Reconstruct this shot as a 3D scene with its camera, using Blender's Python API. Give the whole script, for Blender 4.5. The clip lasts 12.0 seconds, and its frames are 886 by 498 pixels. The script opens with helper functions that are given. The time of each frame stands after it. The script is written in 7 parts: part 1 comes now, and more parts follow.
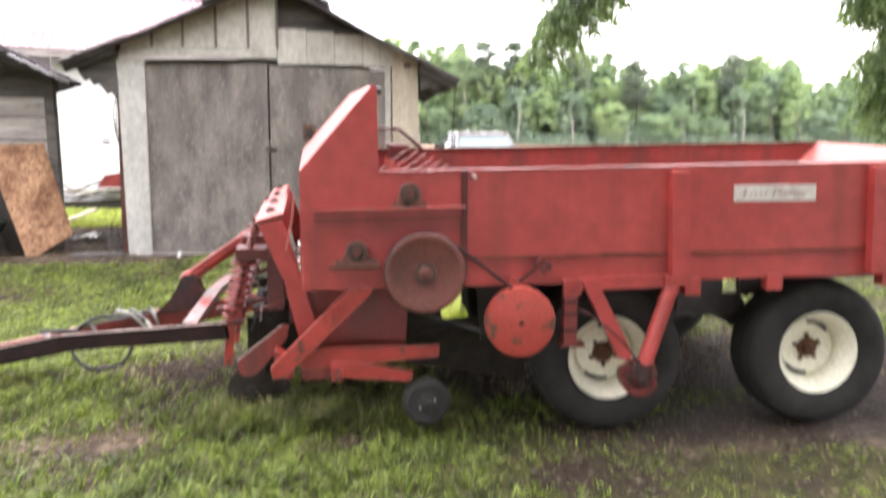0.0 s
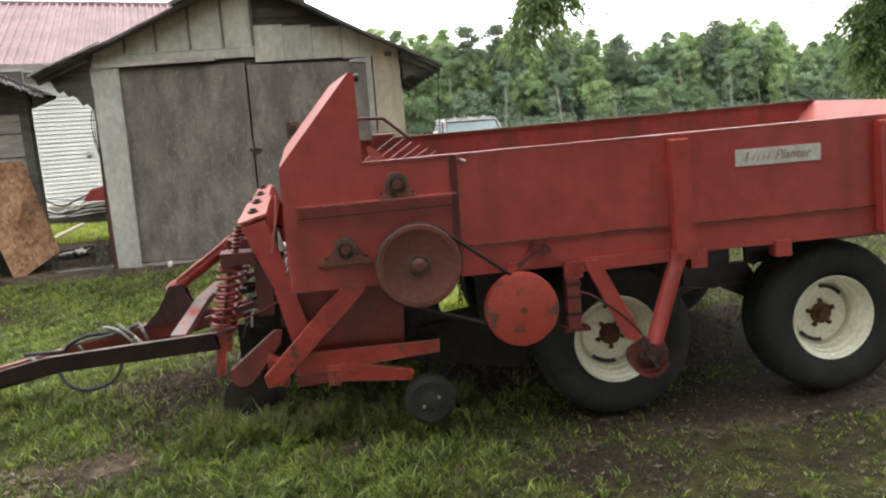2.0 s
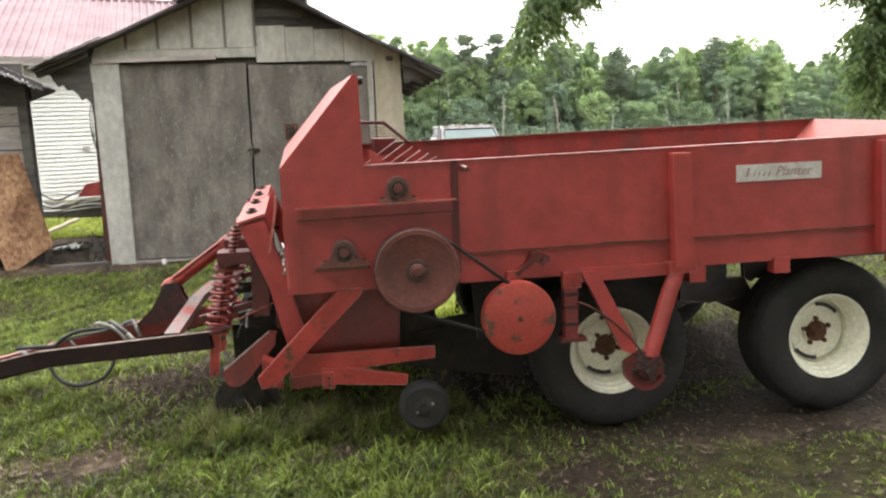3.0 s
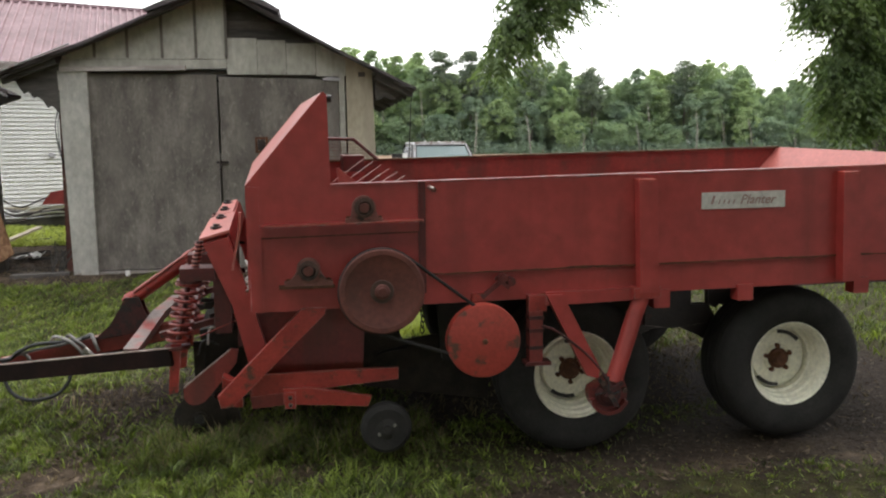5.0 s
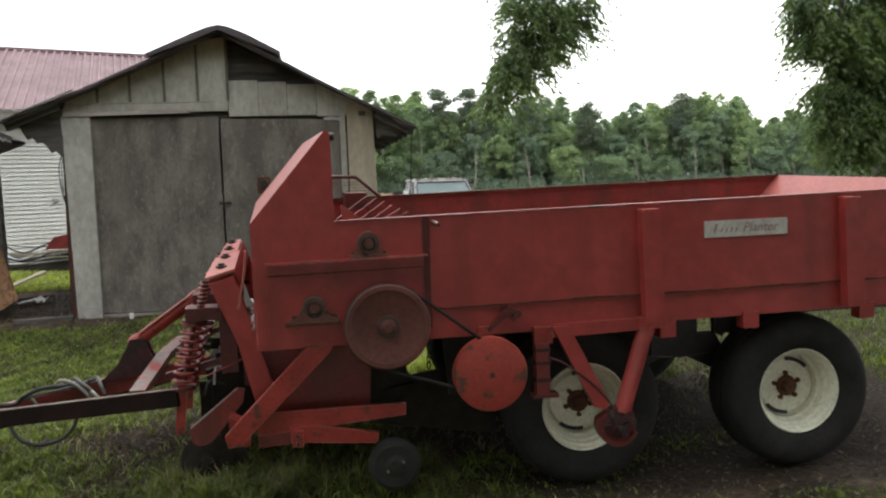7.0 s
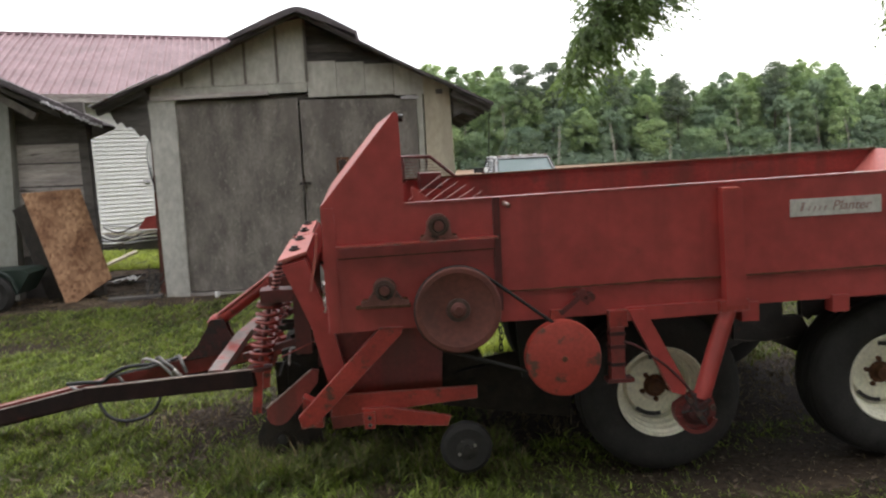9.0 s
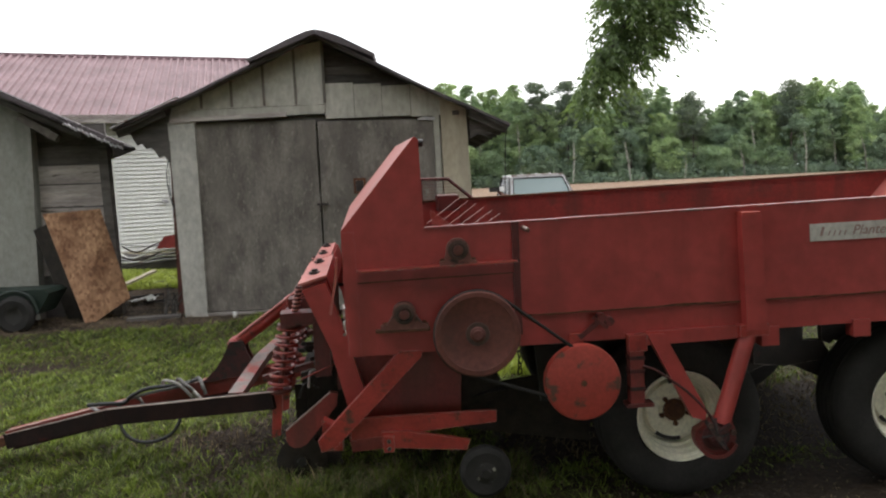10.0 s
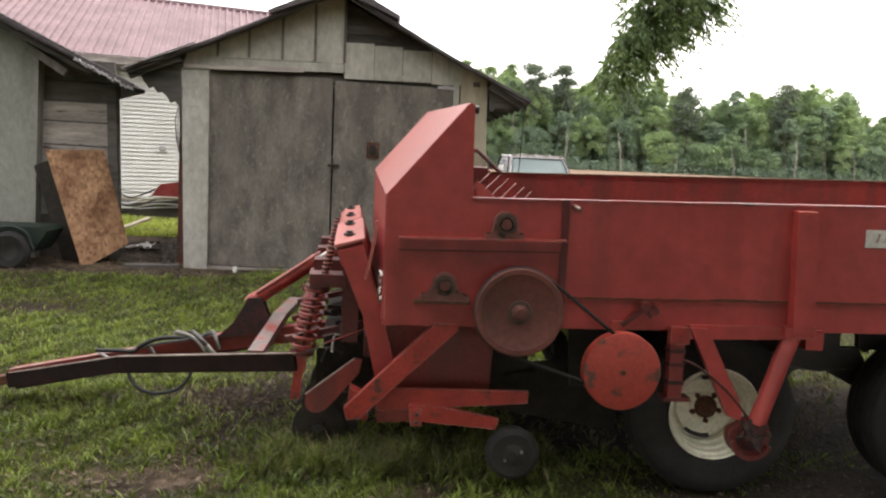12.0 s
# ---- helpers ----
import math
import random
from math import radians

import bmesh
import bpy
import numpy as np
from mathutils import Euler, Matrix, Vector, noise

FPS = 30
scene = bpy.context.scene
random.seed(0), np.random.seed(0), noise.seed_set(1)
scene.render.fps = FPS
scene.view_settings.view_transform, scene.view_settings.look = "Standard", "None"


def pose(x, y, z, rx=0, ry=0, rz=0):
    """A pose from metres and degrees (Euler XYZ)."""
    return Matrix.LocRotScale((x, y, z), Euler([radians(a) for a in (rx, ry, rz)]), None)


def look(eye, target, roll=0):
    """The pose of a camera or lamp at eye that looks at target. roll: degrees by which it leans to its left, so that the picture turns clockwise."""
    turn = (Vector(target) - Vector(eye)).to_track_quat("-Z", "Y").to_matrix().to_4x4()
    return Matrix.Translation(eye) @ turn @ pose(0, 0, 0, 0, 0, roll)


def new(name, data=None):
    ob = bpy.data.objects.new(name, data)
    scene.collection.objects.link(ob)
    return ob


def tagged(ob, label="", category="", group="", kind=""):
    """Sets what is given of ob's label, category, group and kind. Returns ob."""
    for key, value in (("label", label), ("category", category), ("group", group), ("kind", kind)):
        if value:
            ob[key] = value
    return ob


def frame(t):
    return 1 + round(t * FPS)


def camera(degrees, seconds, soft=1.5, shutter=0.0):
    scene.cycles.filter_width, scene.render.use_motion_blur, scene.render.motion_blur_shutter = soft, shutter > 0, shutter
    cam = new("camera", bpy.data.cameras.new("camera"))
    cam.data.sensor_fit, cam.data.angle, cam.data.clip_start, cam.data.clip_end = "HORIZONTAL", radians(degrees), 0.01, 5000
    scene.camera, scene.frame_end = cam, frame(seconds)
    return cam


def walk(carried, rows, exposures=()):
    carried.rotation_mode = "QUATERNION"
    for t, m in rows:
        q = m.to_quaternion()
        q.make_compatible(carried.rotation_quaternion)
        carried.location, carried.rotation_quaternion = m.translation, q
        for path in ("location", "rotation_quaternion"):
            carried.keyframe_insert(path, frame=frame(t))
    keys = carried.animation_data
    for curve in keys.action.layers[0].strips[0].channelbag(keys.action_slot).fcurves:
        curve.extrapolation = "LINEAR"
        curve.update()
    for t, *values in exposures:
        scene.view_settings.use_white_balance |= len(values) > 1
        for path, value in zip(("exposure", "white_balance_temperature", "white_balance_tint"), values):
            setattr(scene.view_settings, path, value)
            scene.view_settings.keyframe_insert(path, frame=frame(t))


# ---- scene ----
cam = camera(55.1, 12.0, soft=2.2, shutter=0.5)
PATH = [
    (0, (0.718, -3.972, 1.458), (0.9251, -2.0002, 1.1949), 0.2),
    (0.1, (0.6982, -3.9325, 1.4607), (0.9216, -1.9569, 1.2435), 1.1),
    (0.2, (0.6785, -3.8929, 1.4635), (0.9268, -1.921, 1.2404), 2),
    (0.3, (0.6746, -3.8696, 1.46), (0.8942, -1.894, 1.2394), 1.17),
    (0.4, (0.6708, -3.8463, 1.4565), (0.8342, -1.8648, 1.2397), 0.33),
    (0.5, (0.667, -3.823, 1.453), (0.788, -1.838, 1.241), -0.5),
    (0.7, (0.6852, -3.7909, 1.4628), (0.7685, -1.8062, 1.2309), -1.39),
    (0.8, (0.6991, -3.7916, 1.4622), (0.7693, -1.8041, 1.2504), -1.76),
    (1, (0.727, -3.793, 1.461), (0.822, -1.8059, 1.255), -2.5),
    (1.2, (0.7403, -3.8077, 1.4568), (0.8784, -1.8235, 1.2471), -2.51),
    (1.5, (0.745, -3.803, 1.445), (0.904, -1.8243, 1.201), -3),
    (1.7, (0.7475, -3.8057, 1.439), (0.9317, -1.8324, 1.1707), -3.22),
    (2, (0.755, -3.79, 1.436), (0.9679, -1.8225, 1.1471), -4),
    (2.2, (0.7533, -3.7946, 1.4303), (0.9713, -1.8286, 1.1349), -3.55),
    (2.5, (0.749, -3.785, 1.437), (0.951, -1.8159, 1.151), -3.6),
    (2.8, (0.7379, -3.7765, 1.4413), (0.9669, -1.8071, 1.1785), -2.65),
    (3, (0.731, -3.776, 1.432), (0.961, -1.8082, 1.158), -2.1),
    (3.2, (0.7257, -3.778, 1.4307), (0.9299, -1.8075, 1.1561), -2.07),
    (4.8, (0.7498, -3.7572, 1.4595), (1.0498, -1.7944, 1.2203), -0.7),
    (5, (0.753, -3.756, 1.455), (1.0541, -1.7934, 1.2149), -0.6),
    (5.2, (0.7508, -3.7603, 1.4526), (1.0569, -1.7999, 1.2008), -0.79),
    (5.5, (0.742, -3.753, 1.449), (1.042, -1.7937, 1.182), -1),
    (5.7, (0.7386, -3.7371, 1.4406), (1.0452, -1.7779, 1.1812), -0.85),
    (6, (0.726, -3.757, 1.45), (1.0289, -1.7918, 1.2351), -0.7),
    (6.2, (0.7281, -3.7677, 1.4544), (1.0439, -1.7992, 1.2948), -0.67),
    (6.5, (0.73, -3.77, 1.45), (1.01, -1.796, 1.292), -1.2),
    (6.7, (0.7273, -3.7699, 1.4476), (1.0146, -1.7964, 1.2968), -1.52),
    (8.3, (0.8598, -3.7419, 1.4425), (1.1166, -1.7666, 1.2626), -3.92),
    (8.5, (0.842, -3.745, 1.45), (1.003, -1.7596, 1.27), -4.6),
    (8.7, (0.8212, -3.7396, 1.4475), (0.9399, -1.7534, 1.246), -4.51),
    (9, (0.803, -3.719, 1.464), (0.905, -1.7318, 1.262), -2.7),
    (9.2, (0.7961, -3.7206, 1.4714), (0.8648, -1.7346, 1.2454), -2.67),
    (9.5, (0.8, -3.728, 1.48), (0.87, -1.7397, 1.276), -2.7),
    (9.7, (0.7991, -3.7258, 1.4895), (0.8826, -1.7349, 1.3183), -2.75),
    (10, (0.782, -3.736, 1.493), (0.852, -1.7435, 1.335), -2.7),
    (10.2, (0.7826, -3.7275, 1.4895), (0.8492, -1.735, 1.3299), -2.58),
    (10.5, (0.79, -3.722, 1.488), (0.87, -1.7291, 1.34), -2.9),
    (10.7, (0.7869, -3.7199, 1.4878), (0.8606, -1.7259, 1.3518), -2.68),
    (11, (0.746, -3.702, 1.48), (0.825, -1.7098, 1.322), -0.4),
    (11.2, (0.7042, -3.6782, 1.4756), (0.8283, -1.6923, 1.2734), 0.75),
    (11.5, (0.614, -3.623, 1.475), (0.712, -1.6354, 1.2749), 1.2),
    (11.7, (0.5701, -3.6115, 1.47), (0.6808, -1.6271, 1.2463), 1.82),
    (12, (0.514, -3.591, 1.469), (0.626, -1.6062, 1.25), 2.5),
]
LIGHTNESS = [
    (0.0, 2.31, 6400, 20), (0.5, 1.2, 6550, 11), (1.0, 0.95, 6500, 10), (1.5, 0.8, 6500, 10),
    (2.0, 1.23, 6500, 10), (2.5, 1.56, 6550, 11), (3.0, 1.58, 6600, 11), (5.0, 0.77, 6500, 11),
    (5.5, 0.86, 6620, 11), (6.0, 1.14, 6530, 11), (6.5, 0.49, 6450, 9), (8.5, 0.93, 6430, 12),
    (9.0, 0.77, 6450, 13), (9.5, 0.71, 6450, 12), (10.0, 0.55, 6450, 11), (10.5, 0.27, 6400, 10),
    (11.0, 0.3, 6600, 11), (11.5, 0.75, 7000, 13), (12.0, 0.99, 6750, 14),
]
walk(cam, [(t, look(eye, target, roll)) for t, eye, target, roll in PATH], LIGHTNESS)

# ---- world, sun, exposure ----
SUN_ELEV, SUN_TURN = radians(48), radians(35)
world = bpy.data.worlds.new("overcast_sky")
scene.world = world
world.use_nodes = True
wt = world.node_tree
wt.nodes.clear()
w_sky = wt.nodes.new("ShaderNodeTexSky")
w_sky.sky_type, w_sky.sun_disc = "NISHITA", False
w_sky.sun_elevation, w_sky.sun_rotation = SUN_ELEV, SUN_TURN
w_sky.air_density, w_sky.dust_density = 1.0, 4.0
w_tex = wt.nodes.new("ShaderNodeTexNoise")
w_tex.inputs["Scale"].default_value, w_tex.inputs["Detail"].default_value = 2.0, 5.0
w_cloud = wt.nodes.new("ShaderNodeValToRGB")
w_cloud.color_ramp.elements[0].position, w_cloud.color_ramp.elements[0].color = 0.3, (8.2, 8.4, 8.6, 1)
w_cloud.color_ramp.elements[1].position, w_cloud.color_ramp.elements[1].color = 0.7, (10.0, 10.0, 9.9, 1)
w_mix = wt.nodes.new("ShaderNodeMixRGB")
w_mix.inputs[0].default_value = 0.82
w_bg = wt.nodes.new("ShaderNodeBackground")
w_bg.inputs["Strength"].default_value = 0.17
w_out = wt.nodes.new("ShaderNodeOutputWorld")
wt.links.new(w_tex.outputs["Fac"], w_cloud.inputs["Fac"])
wt.links.new(w_sky.outputs[0], w_mix.inputs[1])
wt.links.new(w_cloud.outputs[0], w_mix.inputs[2])
wt.links.new(w_mix.outputs[0], w_bg.inputs["Color"])
wt.links.new(w_bg.outputs[0], w_out.inputs["Surface"])

sun_lamp = new("sun", bpy.data.lights.new("sun", "SUN"))
sun_lamp.data.energy, sun_lamp.data.angle, sun_lamp.data.color = 0.9, radians(25), (1.0, 0.96, 0.9)
sun_lamp.matrix_world = look((0, 0, 30), (-30 * math.sin(SUN_TURN) / math.tan(SUN_ELEV), -30 * math.cos(SUN_TURN) / math.tan(SUN_ELEV), 0))

# ---- materials ----
def surface(name, dark, light, scale=6.0, rough=(0.5, 0.8), metal=0.0, bump=0.2, bump_scale=60.0, spots=None, spot_at=0.62, spot_scale=9.0, stretch=(1, 1, 1), vary=0.0, soft=0.08, streaks=None, edge=None):
    """Two tones in large patches with fine grain, relief, and an optional third tone in spots (rust, dirt, chips)."""
    m = bpy.data.materials.new(name)
    m.use_nodes = True
    t = m.node_tree
    b = t.nodes["Principled BSDF"]
    co = t.nodes.new("ShaderNodeTexCoord")
    mp = t.nodes.new("ShaderNodeMapping")
    mp.inputs["Scale"].default_value = stretch
    t.links.new(co.outputs["Object"], mp.inputs["Vector"])

    def grain(s, detail=6.0, roughness=0.6):
        n = t.nodes.new("ShaderNodeTexNoise")
        n.inputs["Scale"].default_value, n.inputs["Detail"].default_value, n.inputs["Roughness"].default_value = s, detail, roughness
        t.links.new(mp.outputs["Vector"], n.inputs["Vector"])
        return n.outputs["Fac"]

    def ramp(value, stops):
        r = t.nodes.new("ShaderNodeValToRGB")
        e = r.color_ramp.elements
        e[0].position, e[0].color = stops[0][0], (*stops[0][1], 1)
        e[1].position, e[1].color = stops[1][0], (*stops[1][1], 1)
        t.links.new(value, r.inputs["Fac"])
        return r.outputs["Color"]

    big = grain(scale)
    fine = grain(bump_scale)
    colour = ramp(big, ((0.35, dark), (0.68, light)))
    tint = ramp(fine, ((0.25, (0.72, 0.72, 0.72)), (0.75, (1.12, 1.12, 1.12))))
    mul = t.nodes.new("ShaderNodeMixRGB")
    mul.blend_type = "MULTIPLY"
    mul.inputs[0].default_value = 1.0
    t.links.new(colour, mul.inputs[1])
    t.links.new(tint, mul.inputs[2])
    out = mul.outputs[0]
    if vary:
        info = t.nodes.new("ShaderNodeObjectInfo")
        geo = t.nodes.new("ShaderNodeNewGeometry")
        add = t.nodes.new("ShaderNodeMath")
        add.operation = "ADD"
        fr = t.nodes.new("ShaderNodeMath")
        fr.operation = "FRACT"
        t.links.new(info.outputs["Random"], add.inputs[0])
        t.links.new(geo.outputs["Random Per Island"], add.inputs[1])
        t.links.new(add.outputs[0], fr.inputs[0])
        shade = ramp(fr.outputs[0], ((0.0, (1 - vary,) * 3), (1.0, (1 + vary,) * 3)))
        m2 = t.nodes.new("ShaderNodeMixRGB")
        m2.blend_type = "MULTIPLY"
        m2.inputs[0].default_value = 1.0
        t.links.new(out, m2.inputs[1])
        t.links.new(shade, m2.inputs[2])
        out = m2.outputs[0]
    if spots:
        mask = ramp(grain(spot_scale, 8.0, 0.68), ((spot_at, (0, 0, 0)), (spot_at + soft, (1, 1, 1))))
        m3 = t.nodes.new("ShaderNodeMixRGB")
        t.links.new(mask, m3.inputs[0])
        t.links.new(out, m3.inputs[1])
        m3.inputs[2].default_value = (*spots, 1)
        out = m3.outputs[0]
    if streaks:
        tone, at, s_scale = streaks
        mq = t.nodes.new("ShaderNodeMapping")
        mq.inputs["Scale"].default_value = (1, 1, 0.12)
        t.links.new(co.outputs["Object"], mq.inputs["Vector"])
        nq = t.nodes.new("ShaderNodeTexNoise")
        nq.inputs["Scale"].default_value, nq.inputs["Detail"].default_value = s_scale, 5.0
        t.links.new(mq.outputs["Vector"], nq.inputs["Vector"])
        mk = ramp(nq.outputs["Fac"], ((at, (0, 0, 0)), (at + 0.22, (0.75, 0.75, 0.75))))
        m4 = t.nodes.new("ShaderNodeMixRGB")
        t.links.new(mk, m4.inputs[0])
        t.links.new(out, m4.inputs[1])
        m4.inputs[2].default_value = (*tone, 1)
        out = m4.outputs[0]
    if edge:
        tone, radius = edge
        bv = t.nodes.new("ShaderNodeBevel")
        bv.samples = 4
        bv.inputs["Radius"].default_value = radius
        gm = t.nodes.new("ShaderNodeNewGeometry")
        dt = t.nodes.new("ShaderNodeVectorMath")
        dt.operation = "DOT_PRODUCT"
        t.links.new(bv.outputs[0], dt.inputs[0])
        t.links.new(gm.outputs["Normal"], dt.inputs[1])
        em = ramp(dt.outputs["Value"], ((0.80, (1, 1, 1)), (0.97, (0, 0, 0))))
        chip = ramp(grain(22.0, 6.0, 0.7), ((0.40, (0.05, 0.05, 0.05)), (0.60, (0.9, 0.9, 0.9))))
        both = t.nodes.new("ShaderNodeMixRGB")
        both.blend_type = "MULTIPLY"
        both.inputs[0].default_value = 1.0
        t.links.new(em, both.inputs[1])
        t.links.new(chip, both.inputs[2])
        m5 = t.nodes.new("ShaderNodeMixRGB")
        t.links.new(both.outputs[0], m5.inputs[0])
        t.links.new(out, m5.inputs[1])
        m5.inputs[2].default_value = (*tone, 1)
        out = m5.outputs[0]
    t.links.new(out, b.inputs["Base Color"])
    rr = t.nodes.new("ShaderNodeMapRange")
    rr.inputs["To Min"].default_value, rr.inputs["To Max"].default_value = rough
    t.links.new(big, rr.inputs["Value"])
    t.links.new(rr.outputs[0], b.inputs["Roughness"])
    b.inputs["Metallic"].default_value = metal
    if bump:
        bp = t.nodes.new("ShaderNodeBump")
        bp.inputs["Strength"].default_value, bp.inputs["Distance"].default_value = bump, 0.01
        t.links.new(fine, bp.inputs["Height"])
        t.links.new(bp.outputs[0], b.inputs["Normal"])
    return m


def leafy(m, share):
    """Lets light through thin leaves."""
    t = m.node_tree
    b = t.nodes["Principled BSDF"]
    out = t.nodes["Material Output"]
    tl = t.nodes.new("ShaderNodeBsdfTranslucent")
    src = b.inputs["Base Color"].links[0].from_socket
    hue = t.nodes.new("ShaderNodeMixRGB")
    hue.blend_type = "MULTIPLY"
    hue.inputs[0].default_value = 1.0
    hue.inputs[2].default_value = (1.15, 1.25, 0.8, 1)
    t.links.new(src, hue.inputs[1])
    t.links.new(hue.outputs[0], tl.inputs["Color"])
    mx = t.nodes.new("ShaderNodeMixShader")
    mx.inputs[0].default_value = share
    t.links.new(b.outputs[0], mx.inputs[1])
    t.links.new(tl.outputs[0], mx.inputs[2])
    t.links.new(mx.outputs[0], out.inputs["Surface"])
    return m


RED = surface("red_machine_paint", (0.335, 0.040, 0.034), (0.44, 0.061, 0.052), 1.6, (0.28, 0.46), 0, 0.04, 11, (0.14, 0.030, 0.022), 0.58, 2.6, soft=0.28, streaks=((0.17, 0.026, 0.021), 0.55, 6), edge=((0.36, 0.10, 0.08), 0.004))
RED_WORN = surface("worn_red_paint", (0.245, 0.024, 0.018), (0.40, 0.044, 0.032), 5, (0.24, 0.45), 0, 0.2, 60, (0.08, 0.032, 0.02), 0.56, 12, edge=((0.50, 0.36, 0.32), 0.006))
RED_BRIGHT = surface("orange_red_paint", (0.35, 0.042, 0.029), (0.44, 0.061, 0.040), 4, (0.4, 0.6), 0, 0.1, 60, (0.10, 0.045, 0.03), 0.565, 10)
# paler red: sky light painted onto upward faces, also used for worn bits
RED_LIT_WORN = surface("skylit_and_worn_red_paint", (0.40, 0.105, 0.085), (0.50, 0.15, 0.125), 3, (0.3, 0.5), 0, 0.06, 50, (0.26, 0.055, 0.042), 0.57, 7, soft=0.2, edge=((0.62, 0.45, 0.40), 0.005))
WORN_BARE = surface("paint_worn_to_steel", (0.11, 0.075, 0.065), (0.27, 0.21, 0.19), 6, (0.35, 0.6), 0.2, 0.2, 60, (0.24, 0.036, 0.028), 0.50, 6, soft=0.1)
RED_DEEP = surface("deepest_red_paint", (0.035, 0.008, 0.007), (0.085, 0.015, 0.012), 9, (0.5, 0.75), 0, 0.4, 60, (0.014, 0.010, 0.008), 0.52, 12)
OILY_BROWN = surface("oily_brown_steel", (0.055, 0.030, 0.023), (0.11, 0.060, 0.044), 10, (0.45, 0.7), 0.1, 0.3, 60, (0.02, 0.014, 0.011), 0.56, 9)
BEARING = surface("grimy_grey_brown_paint", (0.15, 0.053, 0.042), (0.24, 0.100, 0.080), 8, (0.45, 0.7), 0.1, 0.3, 60, (0.04, 0.022, 0.016), 0.56, 12, edge=((0.27, 0.19, 0.16), 0.006))
TAN = surface("warm_buff_render", (0.40, 0.345, 0.255), (0.56, 0.495, 0.38), 2.0, (0.8, 0.95), 0, 0.15, 22, (0.30, 0.26, 0.19), 0.58, 3, (1, 1, 0.45), soft=0.3, streaks=((0.27, 0.235, 0.175), 0.52, 6))
GREASE = surface("grease_and_shade_black", (0.013, 0.012, 0.011), (0.030, 0.026, 0.023), 9, (0.35, 0.6), 0.1, 0.2, 70)
# darker copy of the machine red: shade plus soil stains in one colour
RED_SHADED = surface("soil_stained_shaded_red_paint", (0.19, 0.026, 0.021), (0.29, 0.042, 0.034), 3, (0.35, 0.6), 0, 0.15, 50, (0.085, 0.034, 0.024), 0.56, 5, soft=0.2, streaks=((0.10, 0.030, 0.022), 0.47, 8))
# black for soil-crusted openers and for painted shade under the body
CRUST_SHADE = surface("crust_and_shade_black", (0.014, 0.011, 0.008), (0.035, 0.027, 0.019), 14, (0.85, 0.97), 0.0, 0.5, 60)
# pale spots give both worn paint and the coils' bright highlights
SPRING = surface("worn_glossy_highlit_spring_paint", (0.20, 0.026, 0.021), (0.30, 0.060, 0.048), 9, (0.20, 0.36), 0.1, 0.1, 60, (0.50, 0.40, 0.36), 0.62, 14, soft=0.12)
RED_DUSTY = surface("dull_brown_red_paint", (0.108, 0.032, 0.024), (0.170, 0.052, 0.038), 5, (0.55, 0.8), 0, 0.2, 40, (0.080, 0.030, 0.021), 0.53, 6, soft=0.2)
RED_DARK = surface("darker_red_paint", (0.070, 0.010, 0.009), (0.14, 0.019, 0.015), 4, (0.32, 0.6), 0, 0.2, 50, (0.035, 0.016, 0.011), 0.57, 9, edge=((0.24, 0.10, 0.08), 0.004))
RUST = surface("rusty_steel", (0.07, 0.028, 0.014), (0.16, 0.065, 0.03), 20, (0.75, 0.95), 0.2, 0.4, 90)
BLACK_STEEL = surface("black_greasy_steel", (0.018, 0.0145, 0.0135), (0.040, 0.029, 0.026), 9, (0.30, 0.55), 0.2, 0.25, 70, (0.13, 0.026, 0.020), 0.60, 2.2, edge=((0.50, 0.42, 0.38), 0.008))
DRAWBAR = surface("dark_grimy_drawbar_paint", (0.012, 0.007, 0.0065), (0.028, 0.013, 0.011), 6, (0.55, 0.8), 0.0, 0.25, 60, (0.15, 0.020, 0.016), 0.60, 2.0, soft=0.2)
DRAWBAR.node_tree.nodes["Principled BSDF"].inputs["Specular IOR Level"].default_value = 0.12
WORN_EDGE = surface("edge_worn_to_pale_steel", (0.34, 0.24, 0.21), (0.58, 0.47, 0.42), 12, (0.35, 0.55), 0.1, 0.1, 60, (0.16, 0.05, 0.04), 0.62, 9)
STEEL = surface("bare_steel", (0.42, 0.40, 0.36), (0.62, 0.6, 0.56), 14, (0.25, 0.45), 0.9, 0.1, 80, (0.16, 0.08, 0.04), 0.66, 18)
RUBBER = surface("dusty_black_rubber", (0.021, 0.0200, 0.0188), (0.036, 0.0335, 0.031), 8, (0.7, 0.9), 0, 0.3, 90, (0.060, 0.050, 0.039), 0.66, 6, soft=0.25)
RUBBER.node_tree.nodes["Principled BSDF"].inputs["Specular IOR Level"].default_value = 0.2
HOSE = surface("black_hose", (0.012, 0.012, 0.012), (0.022, 0.022, 0.022), 10, (0.4, 0.6), 0, 0.05, 80)
GREY_HOSE = surface("grey_hose", (0.085, 0.078, 0.072), (0.15, 0.14, 0.128), 10, (0.5, 0.7), 0, 0.05, 80)
PALE_HOSE = surface("sun_bleached_hose", (0.20, 0.19, 0.175), (0.34, 0.325, 0.30), 10, (0.5, 0.7), 0, 0.05, 80)
CREAM = surface("cream_wheel_paint", (0.82, 0.78, 0.62), (0.88, 0.845, 0.69), 3, (0.3, 0.5), 0, 0.03, 50, (0.24, 0.16, 0.08), 0.655, 9, soft=0.15)
SIGN = surface("weathered_white_plate", (0.56, 0.53, 0.47), (0.68, 0.65, 0.59), 9, (0.5, 0.7), 0, 0.05, 50, (0.42, 0.34, 0.28), 0.62, 14)
INK = surface("faded_red_brown_lettering", (0.32, 0.185, 0.165), (0.41, 0.275, 0.25), 20, (0.6, 0.8), 0, 0.0)
